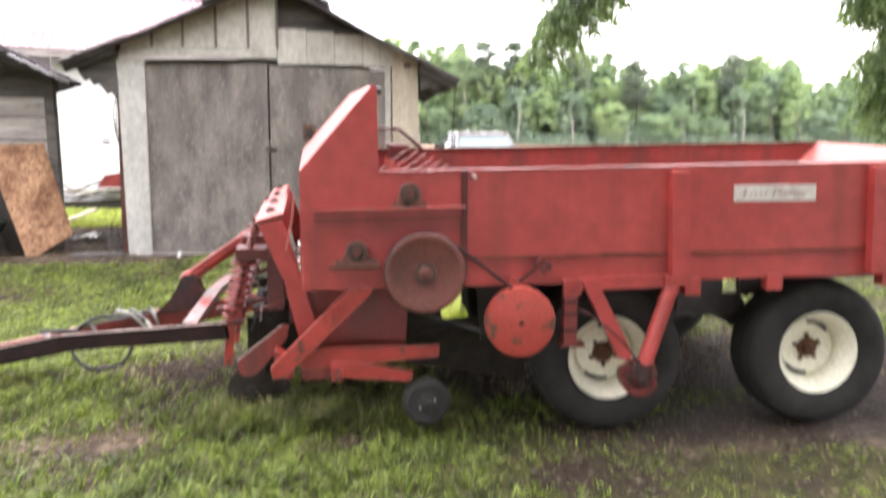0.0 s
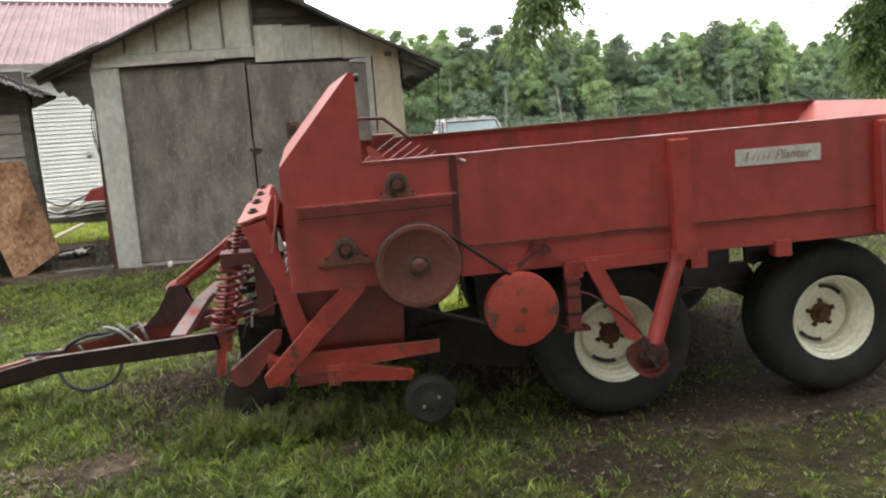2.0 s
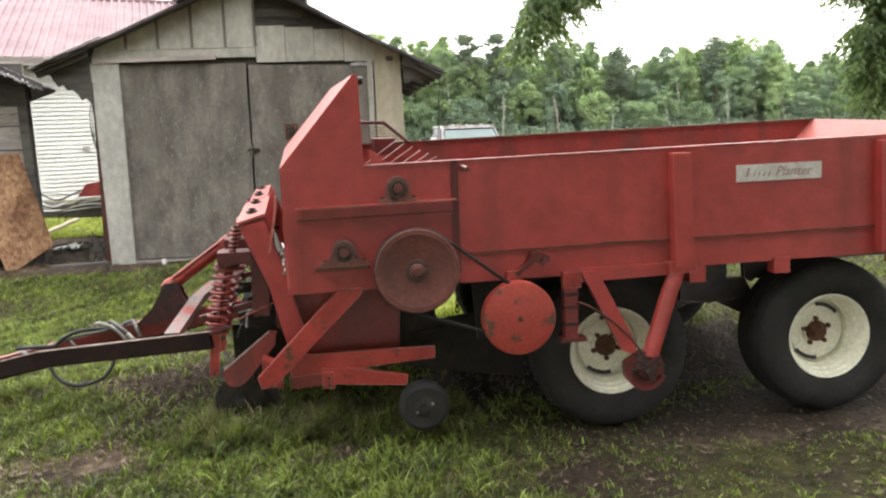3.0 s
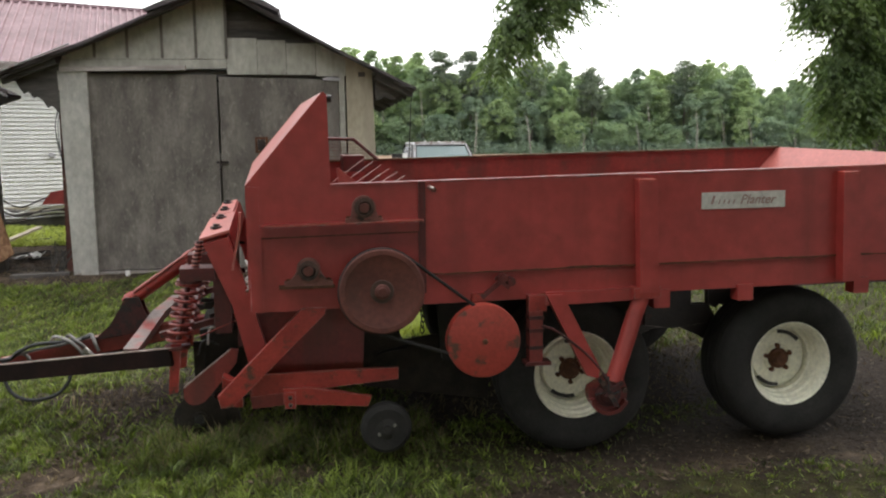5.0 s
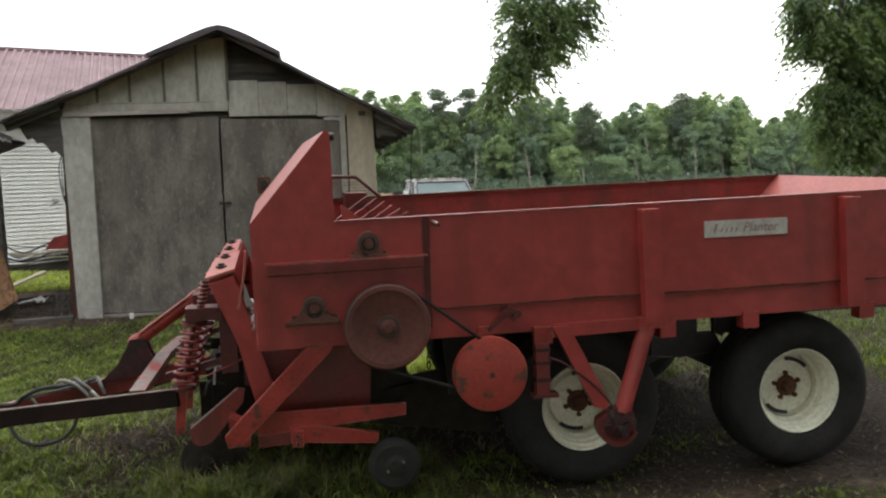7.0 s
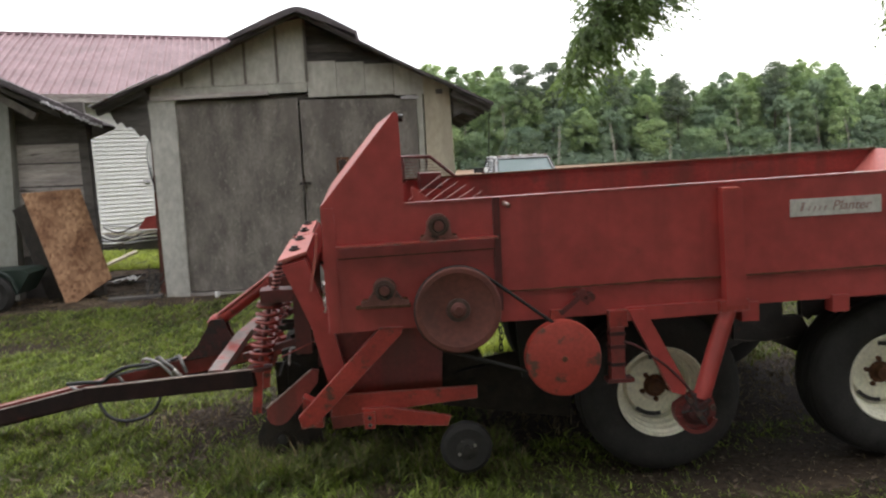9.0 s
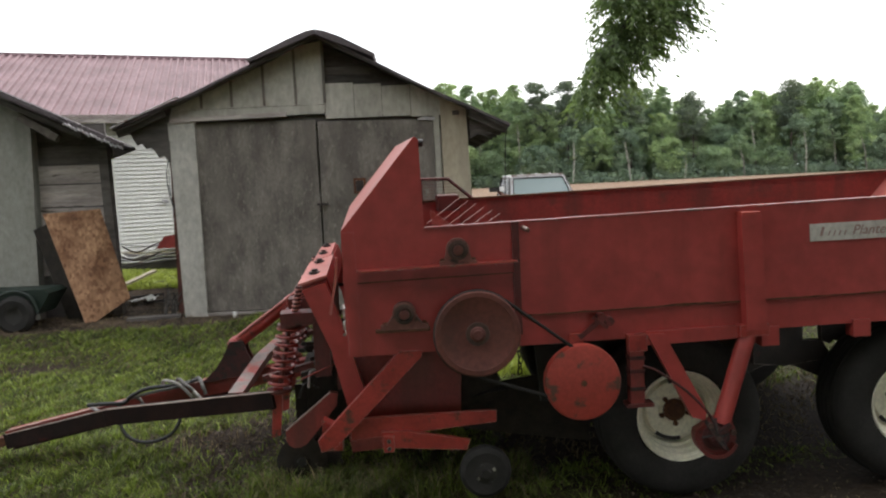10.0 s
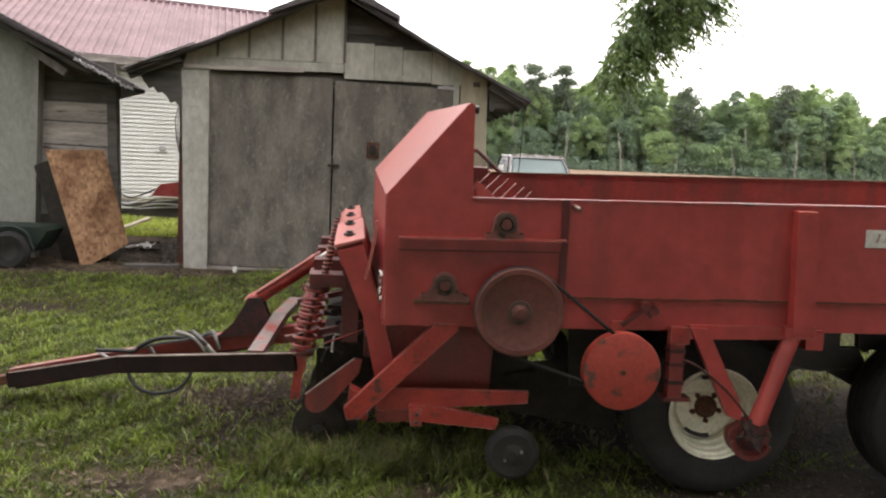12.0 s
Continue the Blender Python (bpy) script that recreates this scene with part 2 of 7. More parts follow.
CONCRETE = surface("stained_render", (0.39, 0.375, 0.335), (0.52, 0.503, 0.455), 1.7, (0.8, 0.95), 0, 0.18, 22, (0.28, 0.265, 0.23), 0.58, 2.4, (1, 1, 0.6), soft=0.35, streaks=((0.25, 0.235, 0.20), 0.57, 5))
PANEL = surface("weathered_wall_sheet", (0.37, 0.352, 0.30), (0.47, 0.452, 0.392), 1.3, (0.75, 0.95), 0, 0.10, 18, (0.27, 0.258, 0.215), 0.58, 2.2, (1, 1, 0.6), 0.10, soft=0.35, streaks=((0.24, 0.228, 0.19), 0.57, 5))
DOOR = surface("grey_weathered_board", (0.105, 0.092, 0.080), (0.250, 0.223, 0.194), 3.0, (0.85, 0.97), 0, 0.5, 30, (0.33, 0.305, 0.265), 0.56, 18, (1.4, 1, 0.7), soft=0.2, streaks=((0.115, 0.10, 0.087), 0.50, 5))


def strand_material():
    """Pressed wood flakes: short cells, each with a tone of its own, darkened by damp in patches."""
    m = bpy.data.materials.new("orange_strand_board")
    m.use_nodes = True
    t = m.node_tree
    b = t.nodes["Principled BSDF"]
    co = t.nodes.new("ShaderNodeTexCoord")
    mp = t.nodes.new("ShaderNodeMapping")
    mp.inputs["Scale"].default_value = (36, 36, 22)
    mp.inputs["Rotation"].default_value = (0.3, 0.5, 0.2)
    cells = t.nodes.new("ShaderNodeTexVoronoi")
    cells.inputs["Scale"].default_value = 1.0
    wet = t.nodes.new("ShaderNodeTexNoise")
    wet.inputs["Scale"].default_value, wet.inputs["Detail"].default_value = 3.2, 6.0
    tone = t.nodes.new("ShaderNodeValToRGB")
    e = tone.color_ramp.elements
    e[0].position, e[0].color, e[1].position, e[1].color = 0.05, (0.20, 0.098, 0.050, 1), 0.95, (0.49, 0.285, 0.160, 1)
    damp = t.nodes.new("ShaderNodeValToRGB")
    e = damp.color_ramp.elements
    e[0].position, e[0].color, e[1].position, e[1].color = 0.36, (0.55, 0.48, 0.44, 1), 0.60, (1, 1, 1, 1)
    mul = t.nodes.new("ShaderNodeMixRGB")
    mul.blend_type = "MULTIPLY"
    mul.inputs[0].default_value = 1.0
    bump = t.nodes.new("ShaderNodeBump")
    bump.inputs["Strength"].default_value, bump.inputs["Distance"].default_value = 0.5, 0.004
    t.links.new(co.outputs["Object"], mp.inputs["Vector"])
    t.links.new(mp.outputs["Vector"], cells.inputs["Vector"])
    t.links.new(co.outputs["Object"], wet.inputs["Vector"])
    t.links.new(cells.outputs["Color"], tone.inputs["Fac"])
    t.links.new(wet.outputs["Fac"], damp.inputs["Fac"])
    t.links.new(tone.outputs["Color"], mul.inputs[1])
    t.links.new(damp.outputs["Color"], mul.inputs[2])
    t.links.new(mul.outputs[0], b.inputs["Base Color"])
    t.links.new(cells.outputs["Distance"], bump.inputs["Height"])
    t.links.new(bump.outputs[0], b.inputs["Normal"])
    b.inputs["Roughness"].default_value = 0.85
    return m


OSB = strand_material()
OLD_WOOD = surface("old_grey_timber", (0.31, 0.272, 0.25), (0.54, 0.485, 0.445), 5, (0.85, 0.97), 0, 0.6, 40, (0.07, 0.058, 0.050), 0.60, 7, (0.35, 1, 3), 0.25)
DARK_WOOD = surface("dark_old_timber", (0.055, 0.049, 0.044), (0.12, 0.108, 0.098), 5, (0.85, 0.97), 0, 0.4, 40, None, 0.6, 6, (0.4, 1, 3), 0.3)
ROOF_DARK = surface("old_dark_roofing", (0.065, 0.055, 0.058), (0.135, 0.113, 0.118), 5, (0.7, 0.95), 0, 0.5, 40, (0.13, 0.10, 0.10), 0.62, 7)
TIN = surface("old_pale_tin", (0.38, 0.37, 0.38), (0.6, 0.58, 0.6), 9, (0.35, 0.6), 0.5, 0.1, 40, (0.2, 0.1, 0.08), 0.58, 6)
ROOF_RED = surface("faded_red_metal_roof", (0.165, 0.095, 0.104), (0.285, 0.183, 0.196), 1.6, (0.5, 0.7), 0.0, 0.05, 20, (0.16, 0.085, 0.09), 0.55, 2, soft=0.2)
SIDING = surface("white_metal_siding", (0.66, 0.65, 0.60), (0.78, 0.77, 0.73), 1.5, (0.4, 0.6), 0, 0.03, 30, (0.5, 0.47, 0.4), 0.66, 3, soft=0.2)
BARK = surface("grey_brown_bark", (0.05, 0.042, 0.033), (0.13, 0.11, 0.09), 6, (0.9, 1), 0, 0.8, 25, None, 0.6, 6, (1, 1, 0.3))
LEAF = leafy(surface("pecan_leaf", (0.092, 0.142, 0.056), (0.210, 0.275, 0.105), 1.5, (0.4, 0.6), 0, 0.0, 30, None, vary=0.4), 0.5)
# woodland tones lifted and blued: the distance haze is in the colour
WOODS = leafy(surface("hazed_mid_green_foliage", (0.233, 0.308, 0.212), (0.334, 0.413, 0.274), 0.25, (0.85, 0.95), 0, 0.0, 3, None, vary=0.15), 0.55)
WOODS_LIGHT = leafy(surface("hazed_young_green_foliage", (0.272, 0.352, 0.205), (0.374, 0.456, 0.272), 0.25, (0.85, 0.95), 0, 0.0, 3, None, vary=0.15), 0.55)
WOODS_DARK = leafy(surface("hazed_blue_green_foliage", (0.205, 0.274, 0.218), (0.295, 0.366, 0.274), 0.25, (0.85, 0.95), 0, 0.0, 3, None, vary=0.15), 0.5)
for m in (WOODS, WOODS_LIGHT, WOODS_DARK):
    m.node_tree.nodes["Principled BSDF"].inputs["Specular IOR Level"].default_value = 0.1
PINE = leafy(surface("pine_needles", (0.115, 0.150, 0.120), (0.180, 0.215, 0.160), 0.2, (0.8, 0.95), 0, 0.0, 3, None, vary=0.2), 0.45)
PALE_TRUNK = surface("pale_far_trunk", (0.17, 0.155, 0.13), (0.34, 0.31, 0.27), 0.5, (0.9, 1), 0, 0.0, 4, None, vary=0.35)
GRASS = leafy(surface("lawn_grass", (0.033, 0.053, 0.007), (0.230, 0.288, 0.047), 3.4, (0.4, 0.6), 0, 0.0, 16, None, vary=0.6), 0.3)
TIPS = leafy(surface("bright_young_grass", (0.200, 0.282, 0.052), (0.375, 0.455, 0.105), 2.0, (0.35, 0.55), 0, 0.0, 20, None, vary=0.4), 0.4)
# lighter grass copy with the open daylight put into its colour
SUNLIT_GRASS = leafy(surface("sunlit_yellow_green_grass", (0.31, 0.36, 0.075), (0.46, 0.50, 0.13), 1.2, (0.4, 0.6), 0, 0.0, 20, None, vary=0.3), 0.45)
DRY = surface("dry_grass", (0.115, 0.085, 0.042), (0.31, 0.245, 0.130), 2.0, (0.6, 0.85), 0, 0.0, 20, None, vary=0.5)
TRUCK_PAINT = surface("faded_white_truck_paint", (0.30, 0.30, 0.29), (0.44, 0.44, 0.42), 2, (0.3, 0.5), 0, 0.02, 30, (0.20, 0.10, 0.06), 0.58, 5)
GREEN_PAINT = surface("faded_green_paint", (0.005, 0.013, 0.009), (0.010, 0.024, 0.015), 5, (0.5, 0.7), 0, 0.1, 40, (0.07, 0.05, 0.03), 0.64, 9)
WHITE_RAG = surface("dirty_white_plastic", (0.68, 0.67, 0.64), (0.84, 0.83, 0.80), 8, (0.5, 0.7), 0, 0.1, 40)
RED_TARP = surface("red_plastic_cover", (0.20, 0.02, 0.02), (0.30, 0.04, 0.035), 5, (0.5, 0.7), 0, 0.1, 40)
FRESH_WOOD = surface("pale_sawn_timber", (0.42, 0.36, 0.26), (0.58, 0.5, 0.38), 8, (0.7, 0.9), 0, 0.2, 40)


def glass_material(name, tint):
    m = bpy.data.materials.new(name)
    m.use_nodes = True
    b = m.node_tree.nodes["Principled BSDF"]
    b.inputs["Base Color"].default_value = (*tint, 1)
    b.inputs["Roughness"].default_value = 0.12
    b.inputs["Transmission Weight"].default_value = 0.25
    return m


SIDE_GLASS = glass_material("side_glass", (0.03, 0.037, 0.037))
SIDE_GLASS.node_tree.nodes["Principled BSDF"].inputs["Specular IOR Level"].default_value = 0.2
# pale base colour carries the windscreen's sky reflection
GLASS = glass_material("sky_pale_windscreen_glass", (0.36, 0.44, 0.43))


def ground_material():
    """Lawn, bare earth and ploughed field, mixed by the masks that the ground mesh carries."""
    m = bpy.data.materials.new("earth_and_lawn")
    m.use_nodes = True
    t = m.node_tree
    b = t.nodes["Principled BSDF"]
    co = t.nodes.new("ShaderNodeTexCoord")

    def grain(s, detail=8.0):
        n = t.nodes.new("ShaderNodeTexNoise")
        n.inputs["Scale"].default_value, n.inputs["Detail"].default_value, n.inputs["Roughness"].default_value = s, detail, 0.65
        t.links.new(co.outputs["Object"], n.inputs["Vector"])
        return n.outputs["Fac"]

    def tones(value, lo, hi, a=0.35, c=0.65):
        r = t.nodes.new("ShaderNodeValToRGB")
        e = r.color_ramp.elements
        e[0].position, e[0].color, e[1].position, e[1].color = a, (*lo, 1), c, (*hi, 1)
        t.links.new(value, r.inputs["Fac"])
        return r.outputs["Color"]

    def mixed(f, x, y):
        n = t.nodes.new("ShaderNodeMixRGB")
        t.links.new(f, n.inputs[0])
        t.links.new(x, n.inputs[1])
        t.links.new(y, n.inputs[2])
        return n.outputs[0]

    def attribute(name):
        a = t.nodes.new("ShaderNodeAttribute")
        a.attribute_name = name
        return a.outputs["Fac"]

    lawn = tones(grain(9.0), (0.016, 0.015, 0.005), (0.066, 0.060, 0.020))
    dried = t.nodes.new("ShaderNodeMixRGB")
    dried.blend_type = "MULTIPLY"
    dried.inputs[0].default_value = 1.0
    t.links.new(tones(grain(2.6), (0, 0, 0), (1, 1, 1), 0.45, 0.62), dried.inputs[1])
    t.links.new(attribute("track"), dried.inputs[2])
    earth = mixed(dried.outputs[0], tones(grain(30.0), (0.012, 0.008, 0.005), (0.046, 0.031, 0.020)), tones(grain(22.0), (0.070, 0.047, 0.030), (0.215, 0.158, 0.105)))
    field = tones(grain(0.6), (0.155, 0.102, 0.066), (0.235, 0.162, 0.108))
    edge = t.nodes.new("ShaderNodeMath")
    edge.operation = "ADD"
    t.links.new(attribute("bare"), edge.inputs[0])
    wob = t.nodes.new("ShaderNodeMapRange")
    wob.inputs["To Min"].default_value, wob.inputs["To Max"].default_value = -0.8, 0.8
    t.links.new(grain(6.0), wob.inputs["Value"])
    t.links.new(wob.outputs[0], edge.inputs[1])
    sharp = tones(edge.outputs[0], (0, 0, 0), (1, 1, 1), 0.38, 0.58)
    out = mixed(attribute("field"), mixed(sharp, lawn, earth), field)
    t.links.new(out, b.inputs["Base Color"])
    b.inputs["Roughness"].default_value = 0.95
    b.inputs["Specular IOR Level"].default_value = 0.2
    bp = t.nodes.new("ShaderNodeBump")
    bp.inputs["Strength"].default_value, bp.inputs["Distance"].default_value = 0.9, 0.03
    t.links.new(grain(24.0), bp.inputs["Height"])
    t.links.new(bp.outputs[0], b.inputs["Normal"])
    return m


EARTH = ground_material()

# ---- building helpers ----
def part(name, bm, material, parent=None, label="", bevel=0.0, smooth=False, lean=None):
    """Links a bmesh, given in world places, as one mesh object under a thing or a part."""
    if bevel:
        sharp = [e for e in bm.edges if len(e.link_faces) == 2 and e.calc_face_angle(0) > 0.6]
        bmesh.ops.bevel(bm, geom=sharp, offset=bevel, segments=1, affect="EDGES", clamp_overlap=True)
    if lean:
        lean(bm)
    bmesh.ops.recalc_face_normals(bm, faces=bm.faces)
    me = bpy.data.meshes.new(name)
    bm.to_mesh(me)
    bm.free()
    if smooth:
        for p in me.polygons:
            p.use_smooth = True
        me.set_sharp_from_angle(angle=radians(38))
    me.materials.append(material)
    ob = new(name, me)
    if parent is not None:
        ob.parent = parent
        ob.matrix_parent_inverse = place_of(parent).inverted()
    if label:
        tagged(ob, label)
    return ob


def place_of(ob):
    if ob.parent is None:
        return Matrix.LocRotScale(ob.location, ob.rotation_euler, ob.scale)
    return place_of(ob.parent) @ ob.matrix_parent_inverse @ Matrix.LocRotScale(ob.location, ob.rotation_euler, ob.scale)


def thing(name, x, y, z, label, category, group="", kind=""):
    ob = new(name)
    ob.location = (x, y, z)
    ob.empty_display_size = 0.1
    return tagged(ob, label, category, group, kind)


def box(bm, x0, x1, y0, y1, z0, z1):
    vs = [bm.verts.new((x, y, z)) for x in (x0, x1) for y in (y0, y1) for z in (z0, z1)]
    for f in ((0, 1, 3, 2), (4, 6, 7, 5), (0, 4, 5, 1), (2, 3, 7, 6), (0, 2, 6, 4), (1, 5, 7, 3)):
        bm.faces.new([vs[i] for i in f])
    return bm


def slab(bm, outline, y0, y1):
    """A plate whose outline is given in x, z, from y0 to y1."""
    a = [bm.verts.new((x, y0, z)) for x, z in outline]
    b = [bm.verts.new((x, y1, z)) for x, z in outline]
    bm.faces.new(a)
    bm.faces.new(b[::-1])
    n = len(a)
    for i in range(n):
        bm.faces.new((a[i], b[i], b[(i + 1) % n], a[(i + 1) % n]))
    return bm


def beam(bm, p, q, w, h, up=(0, 0, 1)):
    """A bar of section w by h from p to q."""
    p, q = Vector(p), Vector(q)
    d = (q - p).normalized()
    s = d.cross(Vector(up)).normalized() * w / 2
    u = s.cross(d).normalized() * h / 2
    a = [bm.verts.new(p + i * s + j * u) for i, j in ((-1, -1), (1, -1), (1, 1), (-1, 1))]
    b = [bm.verts.new(q + i * s + j * u) for i, j in ((-1, -1), (1, -1), (1, 1), (-1, 1))]
    bm.faces.new(a)
    bm.faces.new(b[::-1])
    for i in range(4):
        bm.faces.new((a[i], b[i], b[(i + 1) % 4], a[(i + 1) % 4]))
    return bm


def tube(bm, points, r, seg=8, r_end=None):
    """A round rod or hose through points."""
    pts = [Vector(p) for p in points]
    rings = []
    side = None
    for i, p in enumerate(pts):
        d = (pts[min(i + 1, len(pts) - 1)] - pts[max(i - 1, 0)]).normalized()
        if side is None:
            side = d.cross(Vector((0.13, 0.31, 0.94))).normalized()
        side = (side - d * side.dot(d)).normalized()
        up = d.cross(side)
        rr = r if r_end is None else r + (r_end - r) * i / max(1, len(pts) - 1)
        rings.append([bm.verts.new(p + rr * (math.cos(a) * side + math.sin(a) * up)) for a in (2 * math.pi * k / seg for k in range(seg))])
    for a, b in zip(rings, rings[1:]):
        for k in range(seg):
            bm.faces.new((a[k], a[(k + 1) % seg], b[(k + 1) % seg], b[k]))
    bm.faces.new(rings[0][::-1])
    bm.faces.new(rings[-1])
    return bm


def lathe(bm, centre, profile, seg=40, axis="y"):
    """A turned shape: profile is a list of (radius, place along the axis); closes on itself where the radius is 0."""
    c = Vector(centre)
    rings = []
    for r, h in profile:
        ring = []
        for k in range(seg if r > 1e-6 else 1):
            a = 2 * math.pi * k / seg
            u, v = r * math.cos(a), r * math.sin(a)
            ring.append(bm.verts.new(c + Vector((u, h, v) if axis == "y" else (u, v, h) if axis == "z" else (h, u, v))))
        rings.append(ring)
    for a, b in zip(rings, rings[1:]):
        for k in range(seg):
            k2 = (k + 1) % seg
            if len(a) == 1 and len(b) == 1:
                continue
            if len(a) == 1:
                bm.faces.new((a[0], b[k2], b[k]))
            elif len(b) == 1:
                bm.faces.new((a[k], a[k2], b[0]))
            else:
                bm.faces.new((a[k], a[k2], b[k2], b[k]))
    return bm


def curve(points, n=8):
    """A smooth line through points (Catmull-Rom)."""
    p = [Vector(q) for q in points]
    p = [2 * p[0] - p[1]] + p + [2 * p[-1] - p[-2]]
    out = []
    for i in range(1, len(p) - 2):
        for k in range(n):
            t = k / n
            out.append(0.5 * (2 * p[i] + (p[i + 1] - p[i - 1]) * t + (2 * p[i - 1] - 5 * p[i] + 4 * p[i + 1] - p[i + 2]) * t * t + (3 * p[i] - p[i - 1] - 3 * p[i + 1] + p[i + 2]) * t ** 3))
    return out + [p[-2]]


def mesh_of(name, verts, faces, material, parent=None, label="", kind=""):
    """A large mesh from arrays."""
    me = bpy.data.meshes.new(name)
    me.from_pydata(verts.tolist() if hasattr(verts, "tolist") else verts, [], faces.tolist() if hasattr(faces, "tolist") else faces)
    me.materials.append(material)
    ob = new(name, me)
    if parent is not None:
        ob.parent = parent
        ob.matrix_parent_inverse = place_of(parent).inverted()
    return tagged(ob, label, "", "", kind)


B = bmesh.new


# ---- ground ----
def step(a, b, v):
    t = np.clip((v - a) / (b - a), 0, 1)
    return t * t * (3 - 2 * t)


def blob(x, y, cx, cy, rx, ry, turn=0.0):
    c, s = math.cos(turn), math.sin(turn)
    u, v = (x - cx) * c + (y - cy) * s, -(x - cx) * s + (y - cy) * c
    return np.exp(-((u / rx) ** 2 + (v / ry) ** 2))


def height(x, y):
    """The lie of the land: level round the machine, a little higher at the sheds, falling to the field."""
    z = 0.14 * step(2.4, 5.4, y) * (1 - step(1.5, 6.0, x))
    z = z - 0.16 * step(6, 16, y) * step(2.0, 5.0, x) * (1 - step(30, 60, y))
    z = z + 0.012 * np.sin(1.7 * x + 0.6 * y) * np.cos(1.3 * y - 0.4 * x) + 0.006 * np.sin(5.1 * x + 2) * np.sin(4.3 * y)
    z = z - 0.03 * blob(x, y, 3.2, 0.0, 2.4, 0.35) + 0.02 * blob(x, y, 3.6, -0.42, 1.6, 0.16)
    return z


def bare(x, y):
    """How bare the earth is, 0 to 1, raised by the machine to hold its shade."""
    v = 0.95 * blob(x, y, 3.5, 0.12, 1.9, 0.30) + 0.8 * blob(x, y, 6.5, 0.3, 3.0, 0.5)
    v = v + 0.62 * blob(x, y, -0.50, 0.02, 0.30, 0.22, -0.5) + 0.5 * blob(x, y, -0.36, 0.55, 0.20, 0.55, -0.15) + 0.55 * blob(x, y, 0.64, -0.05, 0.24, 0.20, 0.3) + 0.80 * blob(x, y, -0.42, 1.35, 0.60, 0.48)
    # shaded grass under the body is put in as dark bare earth
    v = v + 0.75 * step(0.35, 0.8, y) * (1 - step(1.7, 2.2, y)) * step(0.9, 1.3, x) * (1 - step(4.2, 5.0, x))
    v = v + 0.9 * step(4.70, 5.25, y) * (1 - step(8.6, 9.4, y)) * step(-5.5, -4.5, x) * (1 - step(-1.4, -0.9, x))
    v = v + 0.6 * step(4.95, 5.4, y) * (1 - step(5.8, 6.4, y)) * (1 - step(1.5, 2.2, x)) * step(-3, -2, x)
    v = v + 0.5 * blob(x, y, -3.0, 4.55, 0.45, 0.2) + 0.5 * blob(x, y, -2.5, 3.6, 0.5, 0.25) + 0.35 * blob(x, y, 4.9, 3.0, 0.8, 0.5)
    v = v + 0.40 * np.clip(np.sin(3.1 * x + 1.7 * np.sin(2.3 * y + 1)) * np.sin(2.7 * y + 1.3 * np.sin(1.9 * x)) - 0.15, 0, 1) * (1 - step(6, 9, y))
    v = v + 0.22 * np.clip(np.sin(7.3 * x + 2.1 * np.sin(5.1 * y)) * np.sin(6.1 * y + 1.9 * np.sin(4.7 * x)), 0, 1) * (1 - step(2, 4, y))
    # extra dark earth before the machine, in place of shade on the grass
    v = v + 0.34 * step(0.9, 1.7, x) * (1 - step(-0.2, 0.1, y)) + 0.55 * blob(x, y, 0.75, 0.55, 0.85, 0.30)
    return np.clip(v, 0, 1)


def track(x, y):
    """Where the trodden earth has dried to a pale crust."""
    v = 0.85 * blob(x, y, 3.5, -0.24, 1.4, 0.16) + blob(x, y, 6.4, 0.0, 2.0, 0.45) + 0.9 * blob(x, y, -0.50, 0.02, 0.34, 0.26, -0.5) + 0.5 * blob(x, y, 0.64, -0.05, 0.24, 0.20) + 0.8 * step(4.6, 5.4, y) * (1 - step(8.4, 9.0, y))
    return np.clip(v, 0, 1)


def stretch_grid(lo, hi, fine, far):
    mid = list(np.arange(lo, hi + fine / 2, fine))
    d, out_lo, out_hi, a, b = fine, [], [], lo, hi
    while a > -far or b < far:
        d *= 1.35
        a, b = a - d, b + d
        out_lo.append(a)
        out_hi.append(b)
    return np.array(out_lo[::-1] + mid + out_hi)


gx, gy = stretch_grid(-6.0, 7.0, 0.11, 2500.0), stretch_grid(-3.0, 12.0, 0.11, 2500.0)
GX, GY = np.meshgrid(gx, gy)
gz = height(GX, GY)
gv = np.stack([GX.ravel(), GY.ravel(), gz.ravel()], 1)
nx_, ny_ = len(gx), len(gy)
gi = (np.arange(ny_ - 1)[:, None] * nx_ + np.arange(nx_ - 1)[None, :]).ravel()
ground = mesh_of("ground", gv, np.stack([gi, gi + 1, gi + nx_ + 1, gi + nx_], 1), EARTH)
tagged(ground, "patchy green lawn with bare muddy earth and tan field beyond", "ground", "", "structure")
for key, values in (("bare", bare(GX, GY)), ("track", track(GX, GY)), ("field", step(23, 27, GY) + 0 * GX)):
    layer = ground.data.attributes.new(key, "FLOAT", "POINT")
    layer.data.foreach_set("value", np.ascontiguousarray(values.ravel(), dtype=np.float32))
for p in ground.data.polygons:
    p.use_smooth = True

# ---- the planter ----
planter = thing("planter", 2.0, 1.0, 0.0, "red-painted steel pull-type planter with a long hopper, standing on muddy grass", "planter")


def lean(bm):
    """The machine sits a little skewed and higher on its far side."""
    for v in bm.verts:
        v.co.x, v.co.z = v.co.x - 0.05 * v.co.y, v.co.z + 0.028 * v.co.y


def top(x):
    return 1.297 + 0.0188 * (x - 0.83)


def crease(x):
    return 0.885 + 0.0137 * (x - 1.3)


def low(x):
    return 0.745 + 0.0152 * (x - 1.24)


END = 4.32
